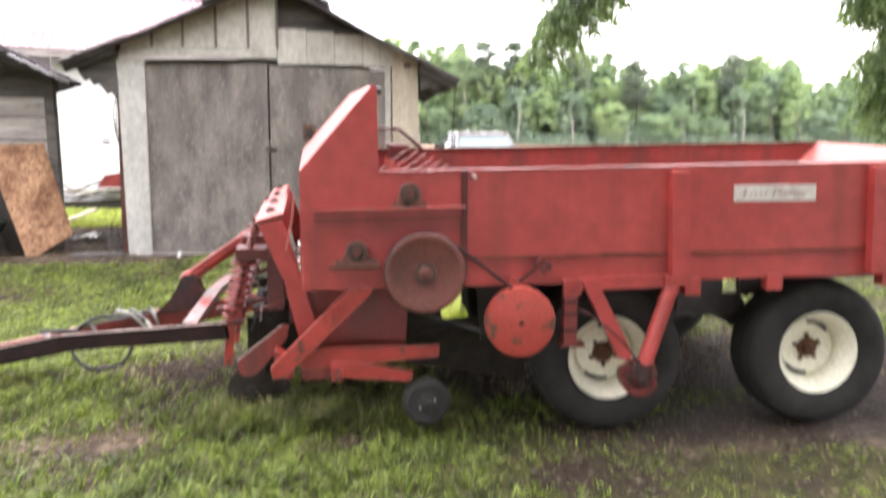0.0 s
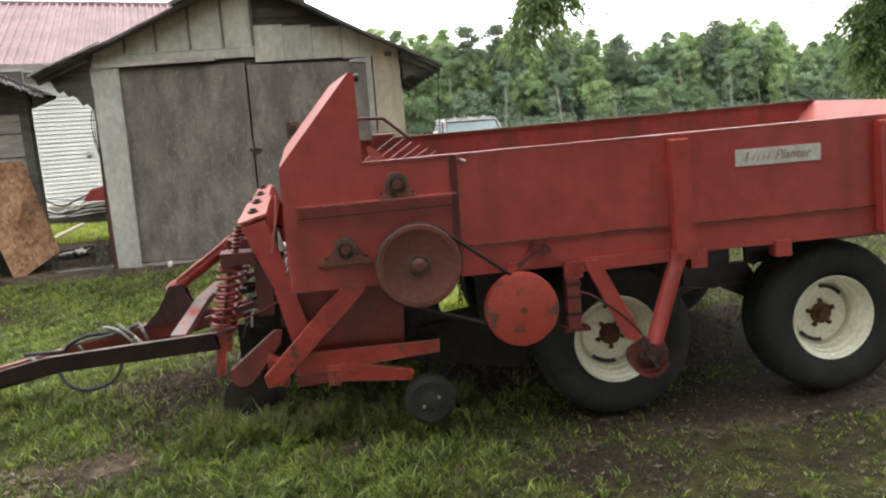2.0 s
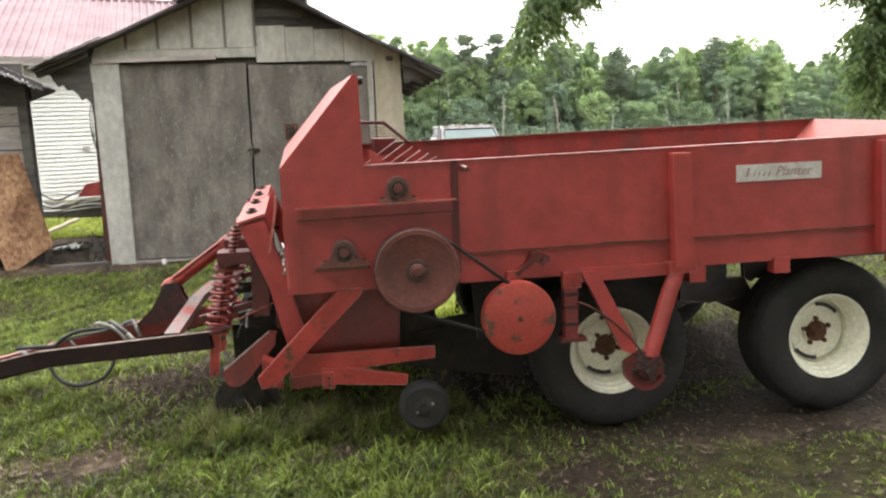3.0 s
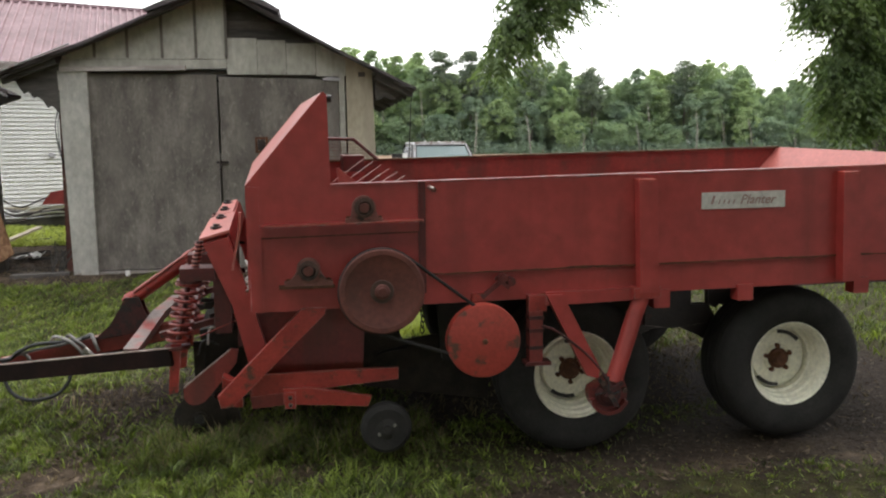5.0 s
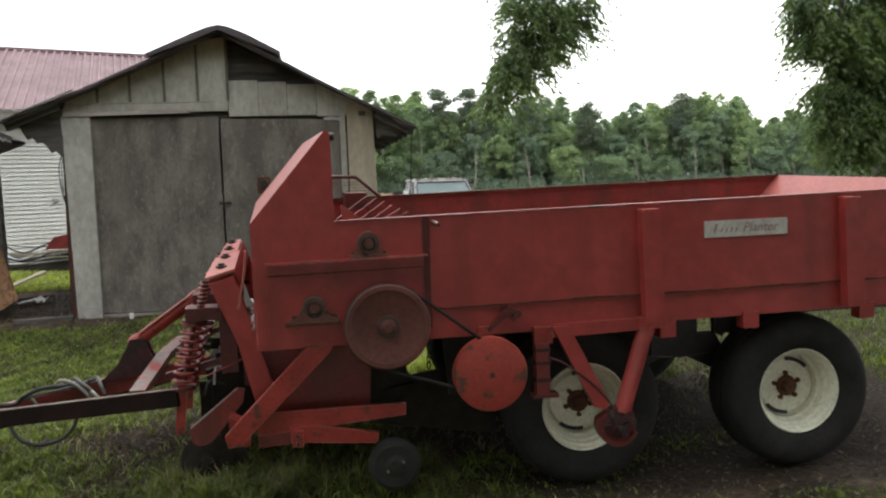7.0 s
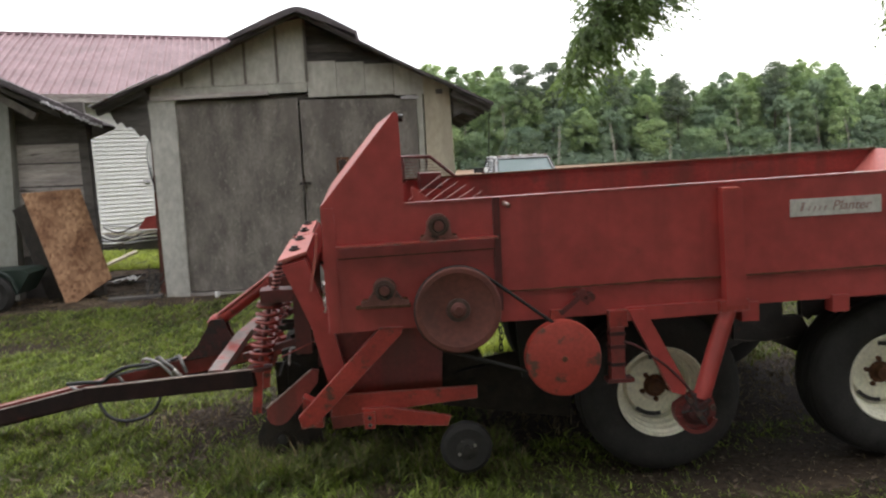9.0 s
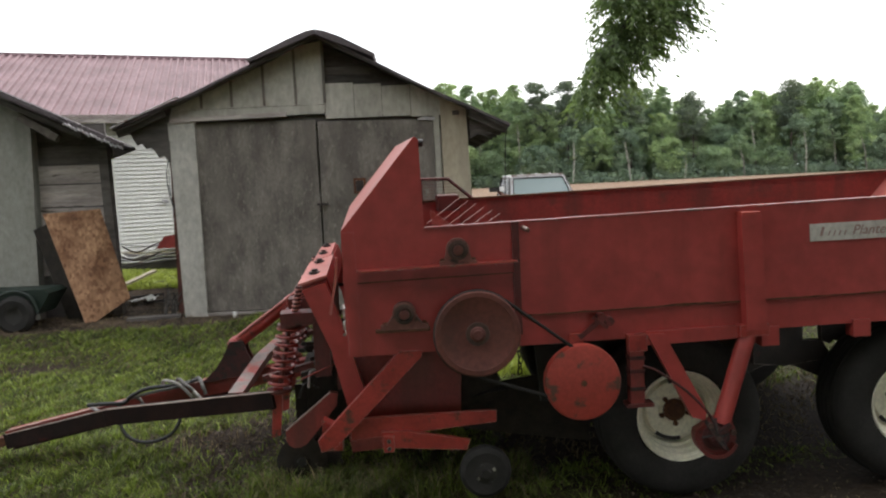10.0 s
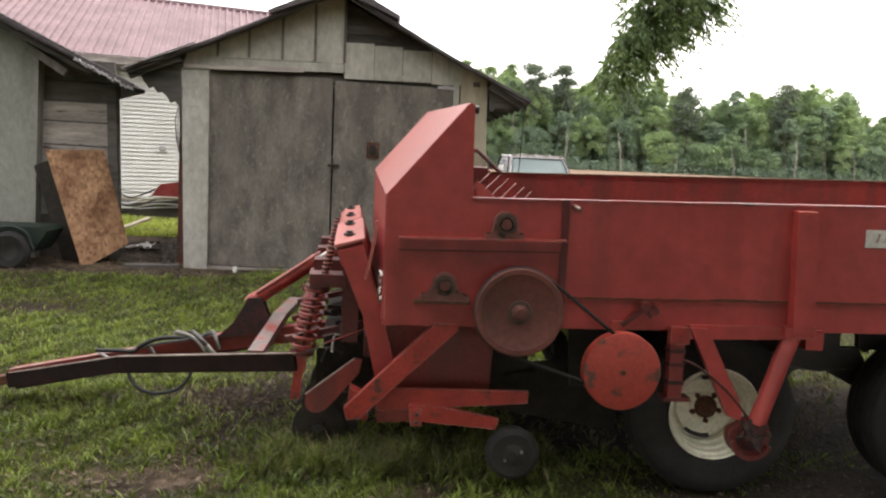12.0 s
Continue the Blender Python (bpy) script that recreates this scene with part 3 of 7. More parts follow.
# near side wall: upper sheet, recessed lower rail, top lip
bm = B()
slab(bm, [(1.225, crease(1.225)), (END, crease(END)), (END, top(END)), (1.225, top(1.225))], -0.008, 0.0)
part("side_panel", bm, RED, planter, lean=lean, bevel=0.002)
bm = B()
slab(bm, [(1.24, low(1.24)), (END, low(END)), (END, crease(END) + 0.02), (1.24, crease(1.24) + 0.02)], 0.002, 0.05)
part("lower_rail", bm, RED, planter, lean=lean, bevel=0.004)
bm = B()
beam(bm, (0.833, 0.006, top(0.833) - 0.004), (END, 0.006, top(END) - 0.004), 0.034, 0.008)
part("top_lip", bm, RED_WORN, planter, "worn thin steel lip along the top", lean=lean, bevel=0.002)
# front side plate with the raised hopper cheek
CHEEK = [(0.467, 1.295), (0.800, 1.688), (0.812, 1.694), (0.826, 1.682), (0.833, 1.298), (1.232, 1.303), (1.232, 0.748), (0.48, 0.737)]
bm = B()
slab(bm, CHEEK, -0.004, 0.004)
part("cheek_plate", bm, RED, planter, lean=lean, bevel=0.0015)
bm = B()
slab(bm, [(x, z) for x, z in CHEEK], 2.196, 2.204)
part("cheek_plate", bm, RED, planter, lean=lean)
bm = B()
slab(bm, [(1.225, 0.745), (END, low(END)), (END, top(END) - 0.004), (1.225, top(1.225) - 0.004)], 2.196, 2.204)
part("side_panel", bm, RED_SHADED, planter, "far hopper side, soil-stained red darkened for shade", lean=lean)
bm = B()
beam(bm, (0.833, 2.2, top(0.833)), (END, 2.2, top(END)), 0.05, 0.012)
part("top_lip", bm, RUST, planter, lean=lean, bevel=0.002)
# sloping hopper front and the upright front wall
bm = B()
v = [bm.verts.new(p) for p in ((0.467, 0.003, 1.295), (0.806, 0.003, 1.693), (0.806, 2.2, 1.693), (0.467, 2.2, 1.295))]
w = [bm.verts.new((p.co.x + 0.005, p.co.y, p.co.z - 0.005)) for p in v]
bm.faces.new(v), bm.faces.new(w[::-1])
for i in range(4):
    bm.faces.new((v[i], w[i], w[(i + 1) % 4], v[(i + 1) % 4]))
part("sloping_front", bm, RED_LIT_WORN, planter, "sloping hopper front, paler red for its sky reflection", lean=lean)
bm = B()
box(bm, 0.467, 0.475, 0.004, 2.196, 0.737, 1.295)
part("front_wall", bm, RED, planter, lean=lean)
bm = B()
slab(bm, [(0.475, 0.75), (1.3, 0.75), (1.3, 0.757), (0.475, 0.757)], 0.01, 2.19)
part("front_floor", bm, RED_DARK, planter, lean=lean)
# body floor, rear sloping gate
bm = B()
box(bm, 1.3, END - 0.5, 0.05, 2.19, 0.80, 0.815)
part("body_floor", bm, RED_SHADED, planter, lean=lean)
bm = B()
v = [bm.verts.new(p) for p in ((END, 0.004, top(END)), (END, 2.196, top(END)), (END - 0.5, 2.196, 0.81), (END - 0.5, 0.004, 0.81))]
w = [bm.verts.new((p.co.x + 0.01, p.co.y, p.co.z - 0.006)) for p in v]
bm.faces.new(v), bm.faces.new(w[::-1])
for i in range(4):
    bm.faces.new((v[i], w[i], w[(i + 1) % 4], v[(i + 1) % 4]))
part("sloping_gate", bm, RED_LIT_WORN, planter, "pinkish-red sloping rear gate, paled for sky light", lean=lean)
# seam bar, angle ledge and edge straps on the cheek
bm = B()
slab(bm, [(0.526, 1.116), (1.232, 1.129), (1.232, 1.136), (0.526, 1.123)], -0.066, -0.004)
part("ledge", bm, RED_WORN, planter, "rust-edged angle-iron ledge", lean=lean, bevel=0.0015)
bm = B()
slab(bm, [(0.526, 1.068), (1.222, 1.081), (1.222, 1.128), (0.526, 1.115)], -0.016, -0.004)
part("ledge_flange", bm, RED, planter, lean=lean, bevel=0.001)
# rust-coloured strip that draws the shadow line under the ledge
bm = B()
slab(bm, [(0.53, 1.062), (1.215, 1.075), (1.215, 1.081), (0.53, 1.068)], -0.010, -0.004)
part("rust_line", bm, RUST, planter, lean=lean)
bm = B()
slab(bm, [(0.478, 0.737), (0.53, 0.737), (0.524, 1.29), (0.472, 1.29)], -0.009, -0.004)
part("corner_strap", bm, RED, planter, lean=lean, bevel=0.001)
bm = B()
slab(bm, [(1.218, 0.80), (1.25, 0.80), (1.25, 1.302), (1.218, 1.302)], -0.016, -0.004)
part("seam_bar", bm, RED_DARK, planter, lean=lean, bevel=0.002)
bm = B()
tube(bm, [(1.268, -0.006, 1.276), (1.286, -0.052, 1.264)], 0.011, 10)
pin = part("pin", bm, BEARING, planter, "rusty pin end", smooth=True)
bm = B()
tube(bm, [(1.270, -0.034, 1.277), (1.284, -0.056, 1.271)], 0.0055, 8)
part("worn_tip", bm, WORN_EDGE, pin, "bright worn tip", smooth=True)
bm = B()
tube(bm, [(0.818, 0.03, 1.668), (0.846, 0.03, 1.666)], 0.017, 10)
part("knob", bm, GREASE, planter, "black end knob", smooth=True)


def upright(x, z1):
    bm = B()
    slab(bm, [(x, z1), (x + 0.088, z1), (x + 0.108, 0.772 + 0.02 * (x - 2.2)), (x + 0.016, 0.772 + 0.02 * (x - 2.2))], -0.062, -0.008)
    part("upright", bm, RED, planter, lean=lean, bevel=0.006)
    bm = B()
    slab(bm, [(x + 0.002, z1), (x + 0.086, z1), (x + 0.086, z1 + 0.01), (x + 0.002, z1 + 0.01)], -0.06, -0.008)
    part("cap", bm, RED_BRIGHT, planter, "brighter orange-red cap", lean=lean, bevel=0.003)


upright(2.225, 1.288)
upright(3.243, 1.308)
for x, z0, z1 in ((2.329, 0.688, 0.775), (2.749, 0.708, 0.785), (3.354, 0.722, 0.8)):
    bm = B()
    box(bm, x, x + 0.079, -0.014, 0.05, z0, z1)
    part("lug", bm, RED, planter, lean=lean, bevel=0.004)
# rusty lap seam along the side
rng = random.Random(2)
bm = B()
xs = np.linspace(1.26, END, 140)
slab(bm, [(x, crease(x) - 0.003 - 0.0035 * rng.random()) for x in xs] + [(x, crease(x) + 0.001 + 0.003 * rng.random() ** 2 + 0.005 * max(0.0, math.sin(4.1 * x) * math.sin(9.7 * x + 1))) for x in xs[::-1]], -0.0105, -0.004)
part("lap_seam", bm, RUST, planter, "rust-stained lap seam", lean=lean)
# name plate
bm = B()
slab(bm, [(2.557, 1.149), (2.976, 1.153), (2.975, 1.231), (2.556, 1.227)], -0.014, -0.008)
plate = part("name_plate", bm, SIGN, planter, "weathered whitish name plate with faded lettering", bevel=0.001)
x = 2.60
for wide in (0.024, 0.012, 0.012, 0.013, 0.012):
    bm = B()
    tall = 0.040 if wide > 0.02 else 0.022
    slab(bm, [(x, 1.172), (x + wide * 0.5, 1.172), (x + wide * 0.7 + 0.006, 1.172 + tall), (x + wide * 0.2 + 0.006, 1.172 + tall)], -0.0150, -0.0138)
    part("bar", bm, INK, plate)
    x += wide + 0.012
word = bpy.data.curves.new("lettering", "FONT")
word.body, word.size, word.shear, word.extrude, word.offset = "Planter", 0.062, 0.32, 0.0006, 0.0005
word.materials.append(INK)
letters = new("lettering", word)
letters.parent = plate
letters.matrix_parent_inverse = place_of(plate).inverted()
letters.matrix_basis = pose(2.745, -0.0150, 1.172, 90, 0, 0)


def bearing(cx, cz, wide):
    bm = B()
    r = 0.052
    arc = [(cx + r * math.cos(a), cz + r * math.sin(a)) for a in np.linspace(math.pi * 1.05, -math.pi * 0.05, 12)]
    slab(bm, [(cx - wide, cz - 0.068), *[(cx - wide, cz - 0.05), (cx - wide * 0.72, cz - 0.042)], *arc, (cx + wide * 0.72, cz - 0.042), (cx + wide, cz - 0.05), (cx + wide, cz - 0.068)], -0.05, -0.004)
    house = part("bearing", bm, BEARING, planter, "grimy pillow-block bearing", bevel=0.004)
    bm = B()
    lathe(bm, (cx, 0, cz), [(0, -0.04), (0.044, -0.04), (0.044, -0.062), (0.030, -0.064), (0.028, -0.056), (0, -0.056)], 24)
    part("ring", bm, OILY_BROWN, house, "greasy dark ring", smooth=True)
    bm = B()
    lathe(bm, (cx, 0, cz), [(0, -0.03), (0.021, -0.03), (0.021, -0.075), (0, -0.077)], 18)
    part("shaft_end", bm, RED_DUSTY, house, smooth=True)
    for sx in (-1, 1):
        bm = B()
        lathe(bm, (cx + sx * wide * 0.82, -0.027, cz - 0.05), [(0, 0.0), (0.011, 0.0), (0.011, 0.012), (0, 0.012)], 6, "z")
        part("bolt", bm, RUST, house)


bearing(0.976, 1.193, 0.082)
bearing(0.728, 0.924, 0.105)
bm = B()
box(bm, 0.60, 0.84, -0.052, 0.0, 0.844, 0.856)
part("bearing_shelf", bm, RUST, planter, bevel=0.003)

# drive pulley, round guard, belt
bm = B()
lathe(bm, (1.042, 0, 0.831), [(0, -0.118), (0.150, -0.118), (0.160, -0.124), (0.180, -0.124), (0.186, -0.120), (0.176, -0.108), (0.176, -0.094), (0.186, -0.08), (0.184, -0.074), (0, -0.074)], 56)
wheel_big = part("drive_pulley", bm, RED_DUSTY, planter, "large dusty brown-red belt pulley", smooth=True)
bm = B()
lathe(bm, (1.042, 0, 0.831), [(0.158, -0.1245), (0.1605, -0.1265), (0.181, -0.1265), (0.1875, -0.121), (0.1875, -0.1195), (0.158, -0.1235)], 56)
part("rim", bm, RED_DUSTY, wheel_big, "dull brown-red rim", smooth=True)
bm = B()
lathe(bm, (1.042, 0, 0.831), [(0, -0.15), (0.020, -0.15), (0.023, -0.142), (0.030, -0.138), (0.034, -0.128), (0.036, -0.112), (0, -0.11)], 20)
part("hub", bm, RED_DUSTY, wheel_big, "dull red hub", smooth=True)
bm = B()
lathe(bm, (1.042, 0, 0.831), [(0.030, -0.119), (0.032, -0.127), (0.050, -0.126), (0.052, -0.117)], 28)
part("hub_ring", bm, OILY_BROWN, wheel_big, "greasy dark ring", smooth=True)
bm = B()
tube(bm, [(1.042, -0.08, 0.831), (1.042, 0.3, 0.831)], 0.02, 12)
part("shaft", bm, RUST, wheel_big, smooth=True)
bm = B()
lathe(bm, (1.493, 0, 0.590), [(0, -0.120), (0.155, -0.120), (0.164, -0.117), (0.167, -0.110), (0.167, -0.06), (0.162, -0.06), (0.160, -0.108), (0, -0.11)], 56)
guard = part("round_guard", bm, RED_BRIGHT, planter, "orange-red round guard with rust chips", smooth=True)
bm = B()
lathe(bm, (1.497, 0, 0.588), [(0, -0.127), (0.012, -0.127), (0.014, -0.12), (0, -0.119)], 8)
part("bolt", bm, RUST, guard)
bm = B()
lathe(bm, (1.493, 0, 0.592), [(0, -0.106), (0.10, -0.106), (0.10, -0.075), (0, -0.075)], 32)
part("small_pulley", bm, BLACK_STEEL, planter, smooth=True)
bm = B()


def belt_loop(c1, r1, c2, r2, y):
    d = Vector((c2[0] - c1[0], c2[1] - c1[1]))
    a0, k = math.atan2(d.y, d.x), math.acos((r1 - r2) / d.length)
    pts = [(c1[0] + r1 * math.cos(a), y, c1[1] + r1 * math.sin(a)) for a in np.linspace(a0 + k, a0 + 2 * math.pi - k, 28)]
    pts += [(c2[0] + r2 * math.cos(a), y, c2[1] + r2 * math.sin(a)) for a in np.linspace(a0 - k, a0 + k, 16)]
    return pts + pts[:1]


tube(bm, belt_loop((1.042, 0.831), 0.186, (1.493, 0.592), 0.10, -0.104), 0.0078, 6)
part("belt", bm, RUBBER, planter, "black drive belt", smooth=True)

# frame under the front: brace, lower plates, inner panel
bm = B()
slab(bm, [(0.698, 0.752), (0.798, 0.752), (0.795, 0.722), (0.384, 0.322), (0.330, 0.316), (0.316, 0.366)], -0.012, 0.036)
part("brace", bm, RED_WORN, planter, "worn red diagonal brace", bevel=0.004)
bm = B()
slab(bm, [(0.325, 0.31), (0.42, 0.30), (0.42, 0.40), (0.335, 0.445)], 0.04, 0.12)
part("bracket", bm, RED_WORN, planter, bevel=0.005)
bm = B()
slab(bm, [(0.46, 0.448), (1.122, 0.453), (1.120, 0.398), (0.46, 0.348)], 0.03, 0.05)
part("lower_plate", bm, RED_WORN, planter, bevel=0.003)
bm = B()
slab(bm, [(0.44, 0.40), (0.72, 0.40), (0.70, 0.30), (0.46, 0.285)], 0.062, 0.078)
part("skirt_plate", bm, RED_SHADED, planter, bevel=0.003)
bm = B()
slab(bm, [(0.60, 0.386), (0.72, 0.384), (0.995, 0.330), (0.980, 0.284), (0.60, 0.315)], 0.005, 0.03)
part("wheel_arm", bm, RED_WORN, planter, bevel=0.003)
bm = B()
box(bm, 0.607, 0.655, -0.02, 0.03, 0.30, 0.372)
clip = part("arm_clamp", bm, RED_WORN, planter, bevel=0.004)
for z in (0.318, 0.352):
    bm = B()
    lathe(bm, (0.632, 0, z), [(0, -0.034), (0.01, -0.034), (0.01, -0.02), (0, -0.02)], 6)
    part("bolt", bm, BLACK_STEEL, clip)
# recessed panel, its red darkened for the shade it sits in
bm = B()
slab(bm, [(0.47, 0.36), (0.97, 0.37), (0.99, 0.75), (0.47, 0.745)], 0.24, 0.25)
part("inner_panel", bm, RED_SHADED, planter)
# chute pieces coloured near black for the shade under the hopper
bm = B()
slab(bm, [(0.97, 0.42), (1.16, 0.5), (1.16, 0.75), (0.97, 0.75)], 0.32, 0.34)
part("chute_side", bm, CRUST_SHADE, planter)
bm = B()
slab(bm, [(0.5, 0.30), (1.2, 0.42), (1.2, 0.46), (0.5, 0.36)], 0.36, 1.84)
part("chute_floor", bm, CRUST_SHADE, planter)
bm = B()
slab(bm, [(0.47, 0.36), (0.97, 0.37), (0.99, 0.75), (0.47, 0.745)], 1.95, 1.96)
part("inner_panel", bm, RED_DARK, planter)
# small gauge wheel
bm = B()
lathe(bm, (1.058, 0, 0.185), [(0.05, -0.042), (0.094, -0.045), (0.113, -0.03), (0.118, 0.0), (0.113, 0.03), (0.094, 0.05), (0.05, 0.05)], 36)
gauge = part("gauge_wheel", bm, RUBBER, planter, "small solid black gauge wheel", smooth=True)
bm = B()
lathe(bm, (1.058, 0, 0.185), [(0, -0.06), (0.02, -0.06), (0.022, -0.045), (0.055, -0.04), (0.06, -0.02), (0, -0.02)], 24)
part("hub", bm, GREASE, gauge, smooth=True)
# blades thinned by the machine so dark soil stands in for shade
for k in range(4):
    bm = B()
    a = k * math.pi / 2 + 0.5
    lathe(bm, (1.058 + 0.04 * math.cos(a), 0, 0.185 + 0.04 * math.sin(a)), [(0, -0.054), (0.007, -0.054), (0.007, -0.04), (0, -0.04)], 6)
    part("bolt", bm, GREASE if k % 2 else STEEL, gauge)

# hanging bracket, V strut and winch drum before the front wheel
# hanger colour lowered in the same way for shade
# shorter blades there too, darkening the lawn as shade would
bm = B()
box(bm, 1.724, 1.786, -0.03, 0.03, 0.462, 0.770)
hanger = part("hanger", bm, RED_SHADED, planter, bevel=0.005)
bm = B()
box(bm, 1.705, 1.825, -0.04, 0.04, 0.445, 0.462)
part("foot", bm, RED_DARK, hanger, bevel=0.003)
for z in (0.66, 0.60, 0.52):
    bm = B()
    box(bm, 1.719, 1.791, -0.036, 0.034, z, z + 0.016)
    part("band", bm, RED_DEEP, hanger, bevel=0.003)
bm = B()
box(bm, 1.716, 1.80, -0.042, 0.0, 0.70, 0.775)
part("clamp", bm, RED_WORN, hanger, bevel=0.005)
bm = B()
slab(bm, [(1.800, 0.775), (1.876, 0.775), (2.060, 0.420), (2.052, 0.370), (1.994, 0.388)], -0.045, 0.0)
part("strut", bm, RED, planter, bevel=0.006)
bm = B()
tube(bm, [(2.275, -0.012, 0.775), (2.225, -0.02, 0.64), (2.128, -0.035, 0.352)], 0.040, 14)
part("strut", bm, RED, planter, "round red tube strut", smooth=True)
bm = B()
beam(bm, (2.215, -0.02, 0.768), (2.345, -0.02, 0.772), 0.075, 0.05)
part("strut_socket", bm, RED_WORN, planter, bevel=0.006)
bm = B()
slab(bm, [(1.80, 0.722), (2.33, 0.736), (2.33, 0.79), (1.80, 0.783)], -0.03, 0.002)
part("strut_rail", bm, RED, planter, bevel=0.004)
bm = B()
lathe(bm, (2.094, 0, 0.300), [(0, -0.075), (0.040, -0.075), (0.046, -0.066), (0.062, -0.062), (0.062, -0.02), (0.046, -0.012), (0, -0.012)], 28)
drum = part("winch_drum", bm, RED_DEEP, planter, "dark cable drum", smooth=True)
bm = B()
slab(bm, [(2.094 + 0.094 * math.cos(t), 0.300 + 0.094 * math.sin(t)) for t in np.linspace(2.8, 6.7, 28)] + [(2.165, 0.385), (2.085, 0.380)], -0.056, -0.002)
part("bracket", bm, RED_DARK, drum, "dark red bracket behind the drum", bevel=0.006)
bm = B()
arc = [(2.094 + r * math.cos(a), 0.300 + r * math.sin(a)) for r, a in [(0.096, t) for t in np.linspace(3.3, 5.9, 20)] + [(0.078, t) for t in np.linspace(5.9, 3.3, 20)]]
slab(bm, arc, -0.088, -0.05)
part("curved_rim", bm, RED_DARK, drum, bevel=0.003)
for x0, z0, x1, z1, wide in ((2.035, 0.385, 2.12, 0.25, 0.020), (2.15, 0.36, 2.06, 0.30, 0.018)):
    bm = B()
    beam(bm, (x0, -0.092, z0), (x1, -0.096, z1), 0.016, wide, (0, 1, 0))
    part("clevis_bar", bm, RED_DEEP, drum, bevel=0.003)
for px, pz in ((2.055, 0.362), (2.160, 0.325), (2.094, 0.300)):
    bm = B()
    lathe(bm, (px, 0, pz), [(0, -0.106), (0.013, -0.106), (0.014, -0.09), (0, -0.09)], 6)
    part("bolt", bm, OILY_BROWN, drum)
for k in range(3):
    bm = B()
    a = 0.9 + k * 1.1
    tube(bm, curve([(2.094 + 0.07 * math.cos(a), -0.075, 0.30 + 0.07 * math.sin(a)), (2.09, -0.10, 0.31), (2.094 - 0.06 * math.cos(a + 0.5), -0.08, 0.30 + 0.09 * math.sin(a + 1))], 5), 0.005, 6)
    part("rod", bm, GREASE, drum, smooth=True)
bm = B()
tube(bm, curve([(1.78, -0.03, 0.63), (1.83, -0.052, 0.615), (1.90, -0.056, 0.565), (1.98, -0.058, 0.50), (2.05, -0.075, 0.42), (2.10, -0.09, 0.33)], 6), 0.0058, 8)
part("hose", bm, RED_DEEP, planter, smooth=True)
# latch lever and chain
bm = B()
beam(bm, (1.50, -0.03, 0.772), (1.605, -0.04, 0.86), 0.012, 0.022)
beam(bm, (1.56, -0.045, 0.865), (1.625, -0.045, 0.815), 0.012, 0.018)
latch = part("latch", bm, RED_DARK, planter, bevel=0.002)
for px, pz in ((1.635, 0.843), (1.598, 0.862)):
    bm = B()
    lathe(bm, (px, 0, pz), [(0, -0.055), (0.02, -0.055), (0.02, -0.004), (0, -0.004)], 14)
    part("bolt", bm, RED_DARK, latch, smooth=True)
bm = B()
slab(bm, [(1.455, 0.745), (1.52, 0.745), (1.515, 0.79), (1.46, 0.79)], -0.03, 0.0)
part("guard_tab", bm, RED_BRIGHT, planter, bevel=0.002)
# near-black sheet, its colour standing for the shade behind the guard
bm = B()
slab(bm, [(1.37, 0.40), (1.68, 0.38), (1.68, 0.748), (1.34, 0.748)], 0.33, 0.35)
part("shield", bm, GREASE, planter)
for k in range(7):
    bm = B()
    a = 0.5 + 1.57 * (k % 2)
    c = Vector((1.27 + 0.004 * math.sin(k * 2), 0.30, 0.73 - 0.028 * k))
    ring = [c + Vector((0.011 * math.cos(t) * math.cos(a), 0.011 * math.cos(t) * math.sin(a), 0.018 * math.sin(t))) for t in np.linspace(0, 2 * math.pi, 11)]
    tube(bm, ring, 0.004, 5)
    part("chain_link", bm, GREASE, planter, smooth=True)

# toolbar across the front with its legs and bolts
bm = B()
v = [bm.verts.new(p) for p in ((0.255, 0.335, 1.025), (0.378, 0.335, 1.060), (0.378, 1.92, 1.060), (0.255, 1.92, 1.025))]
w = [bm.verts.new((p.co.x + 0.03, p.co.y, p.co.z - 0.10)) for p in v]
bm.faces.new(v), bm.faces.new(w[::-1])
for i in range(4):
    bm.faces.new((v[i], w[i], w[(i + 1) % 4], v[(i + 1) % 4]))
bar_ob = part("toolbar", bm, RED_WORN, planter, "worn red toolbar across the front", bevel=0.004, lean=lean)
for y0, y1, x0, x1 in ((0.185, 1.05, 0.25, 0.385), (1.08, 1.85, 0.275, 0.37)):
    bm = B()
    z0, z1 = 1.036 + 0.28 * (x0 - 0.255), 1.036 + 0.28 * (x1 - 0.255)
    slab(bm, [(x0, z0), (x1, z1), (x1, z1 + 0.012), (x0, z0 + 0.012)], y0, y1)
    part("top_plate", bm, RED_LIT_WORN, bar_ob, "top plate, paled for sky light from above", bevel=0.002, lean=lean)
for y in (0.38, 0.83, 1.27, 1.69):
    bm = B()
    lathe(bm, (0.318, y, 1.066), [(0, 0.024), (0.016, 0.024), (0.016, 0.014), (0.028, 0.012), (0.028, 0.0), (0, 0.0)], 6, "z")
    part("bolt", bm, GREASE, bar_ob, "black bolt", lean=lean)
for y0 in (0.17, 1.93):
    bm = B()
    slab(bm, [(0.268, 1.020), (0.378, 1.052), (0.462, 0.80), (0.555, 0.45), (0.455, 0.44), (0.385, 0.74)], y0, y0 + 0.06)
    part("leg", bm, RED, planter, bevel=0.005, lean=lean)
bm = B()
slab(bm, [(0.424, 1.08), (0.432, 1.166), (0.442, 1.166), (0.436, 1.08), (0.400, 0.905), (0.390, 0.905)], 0.135, 0.16)
part("stay", bm, RED_LIT_WORN, planter, "worn red upright stay", lean=lean, bevel=0.002)
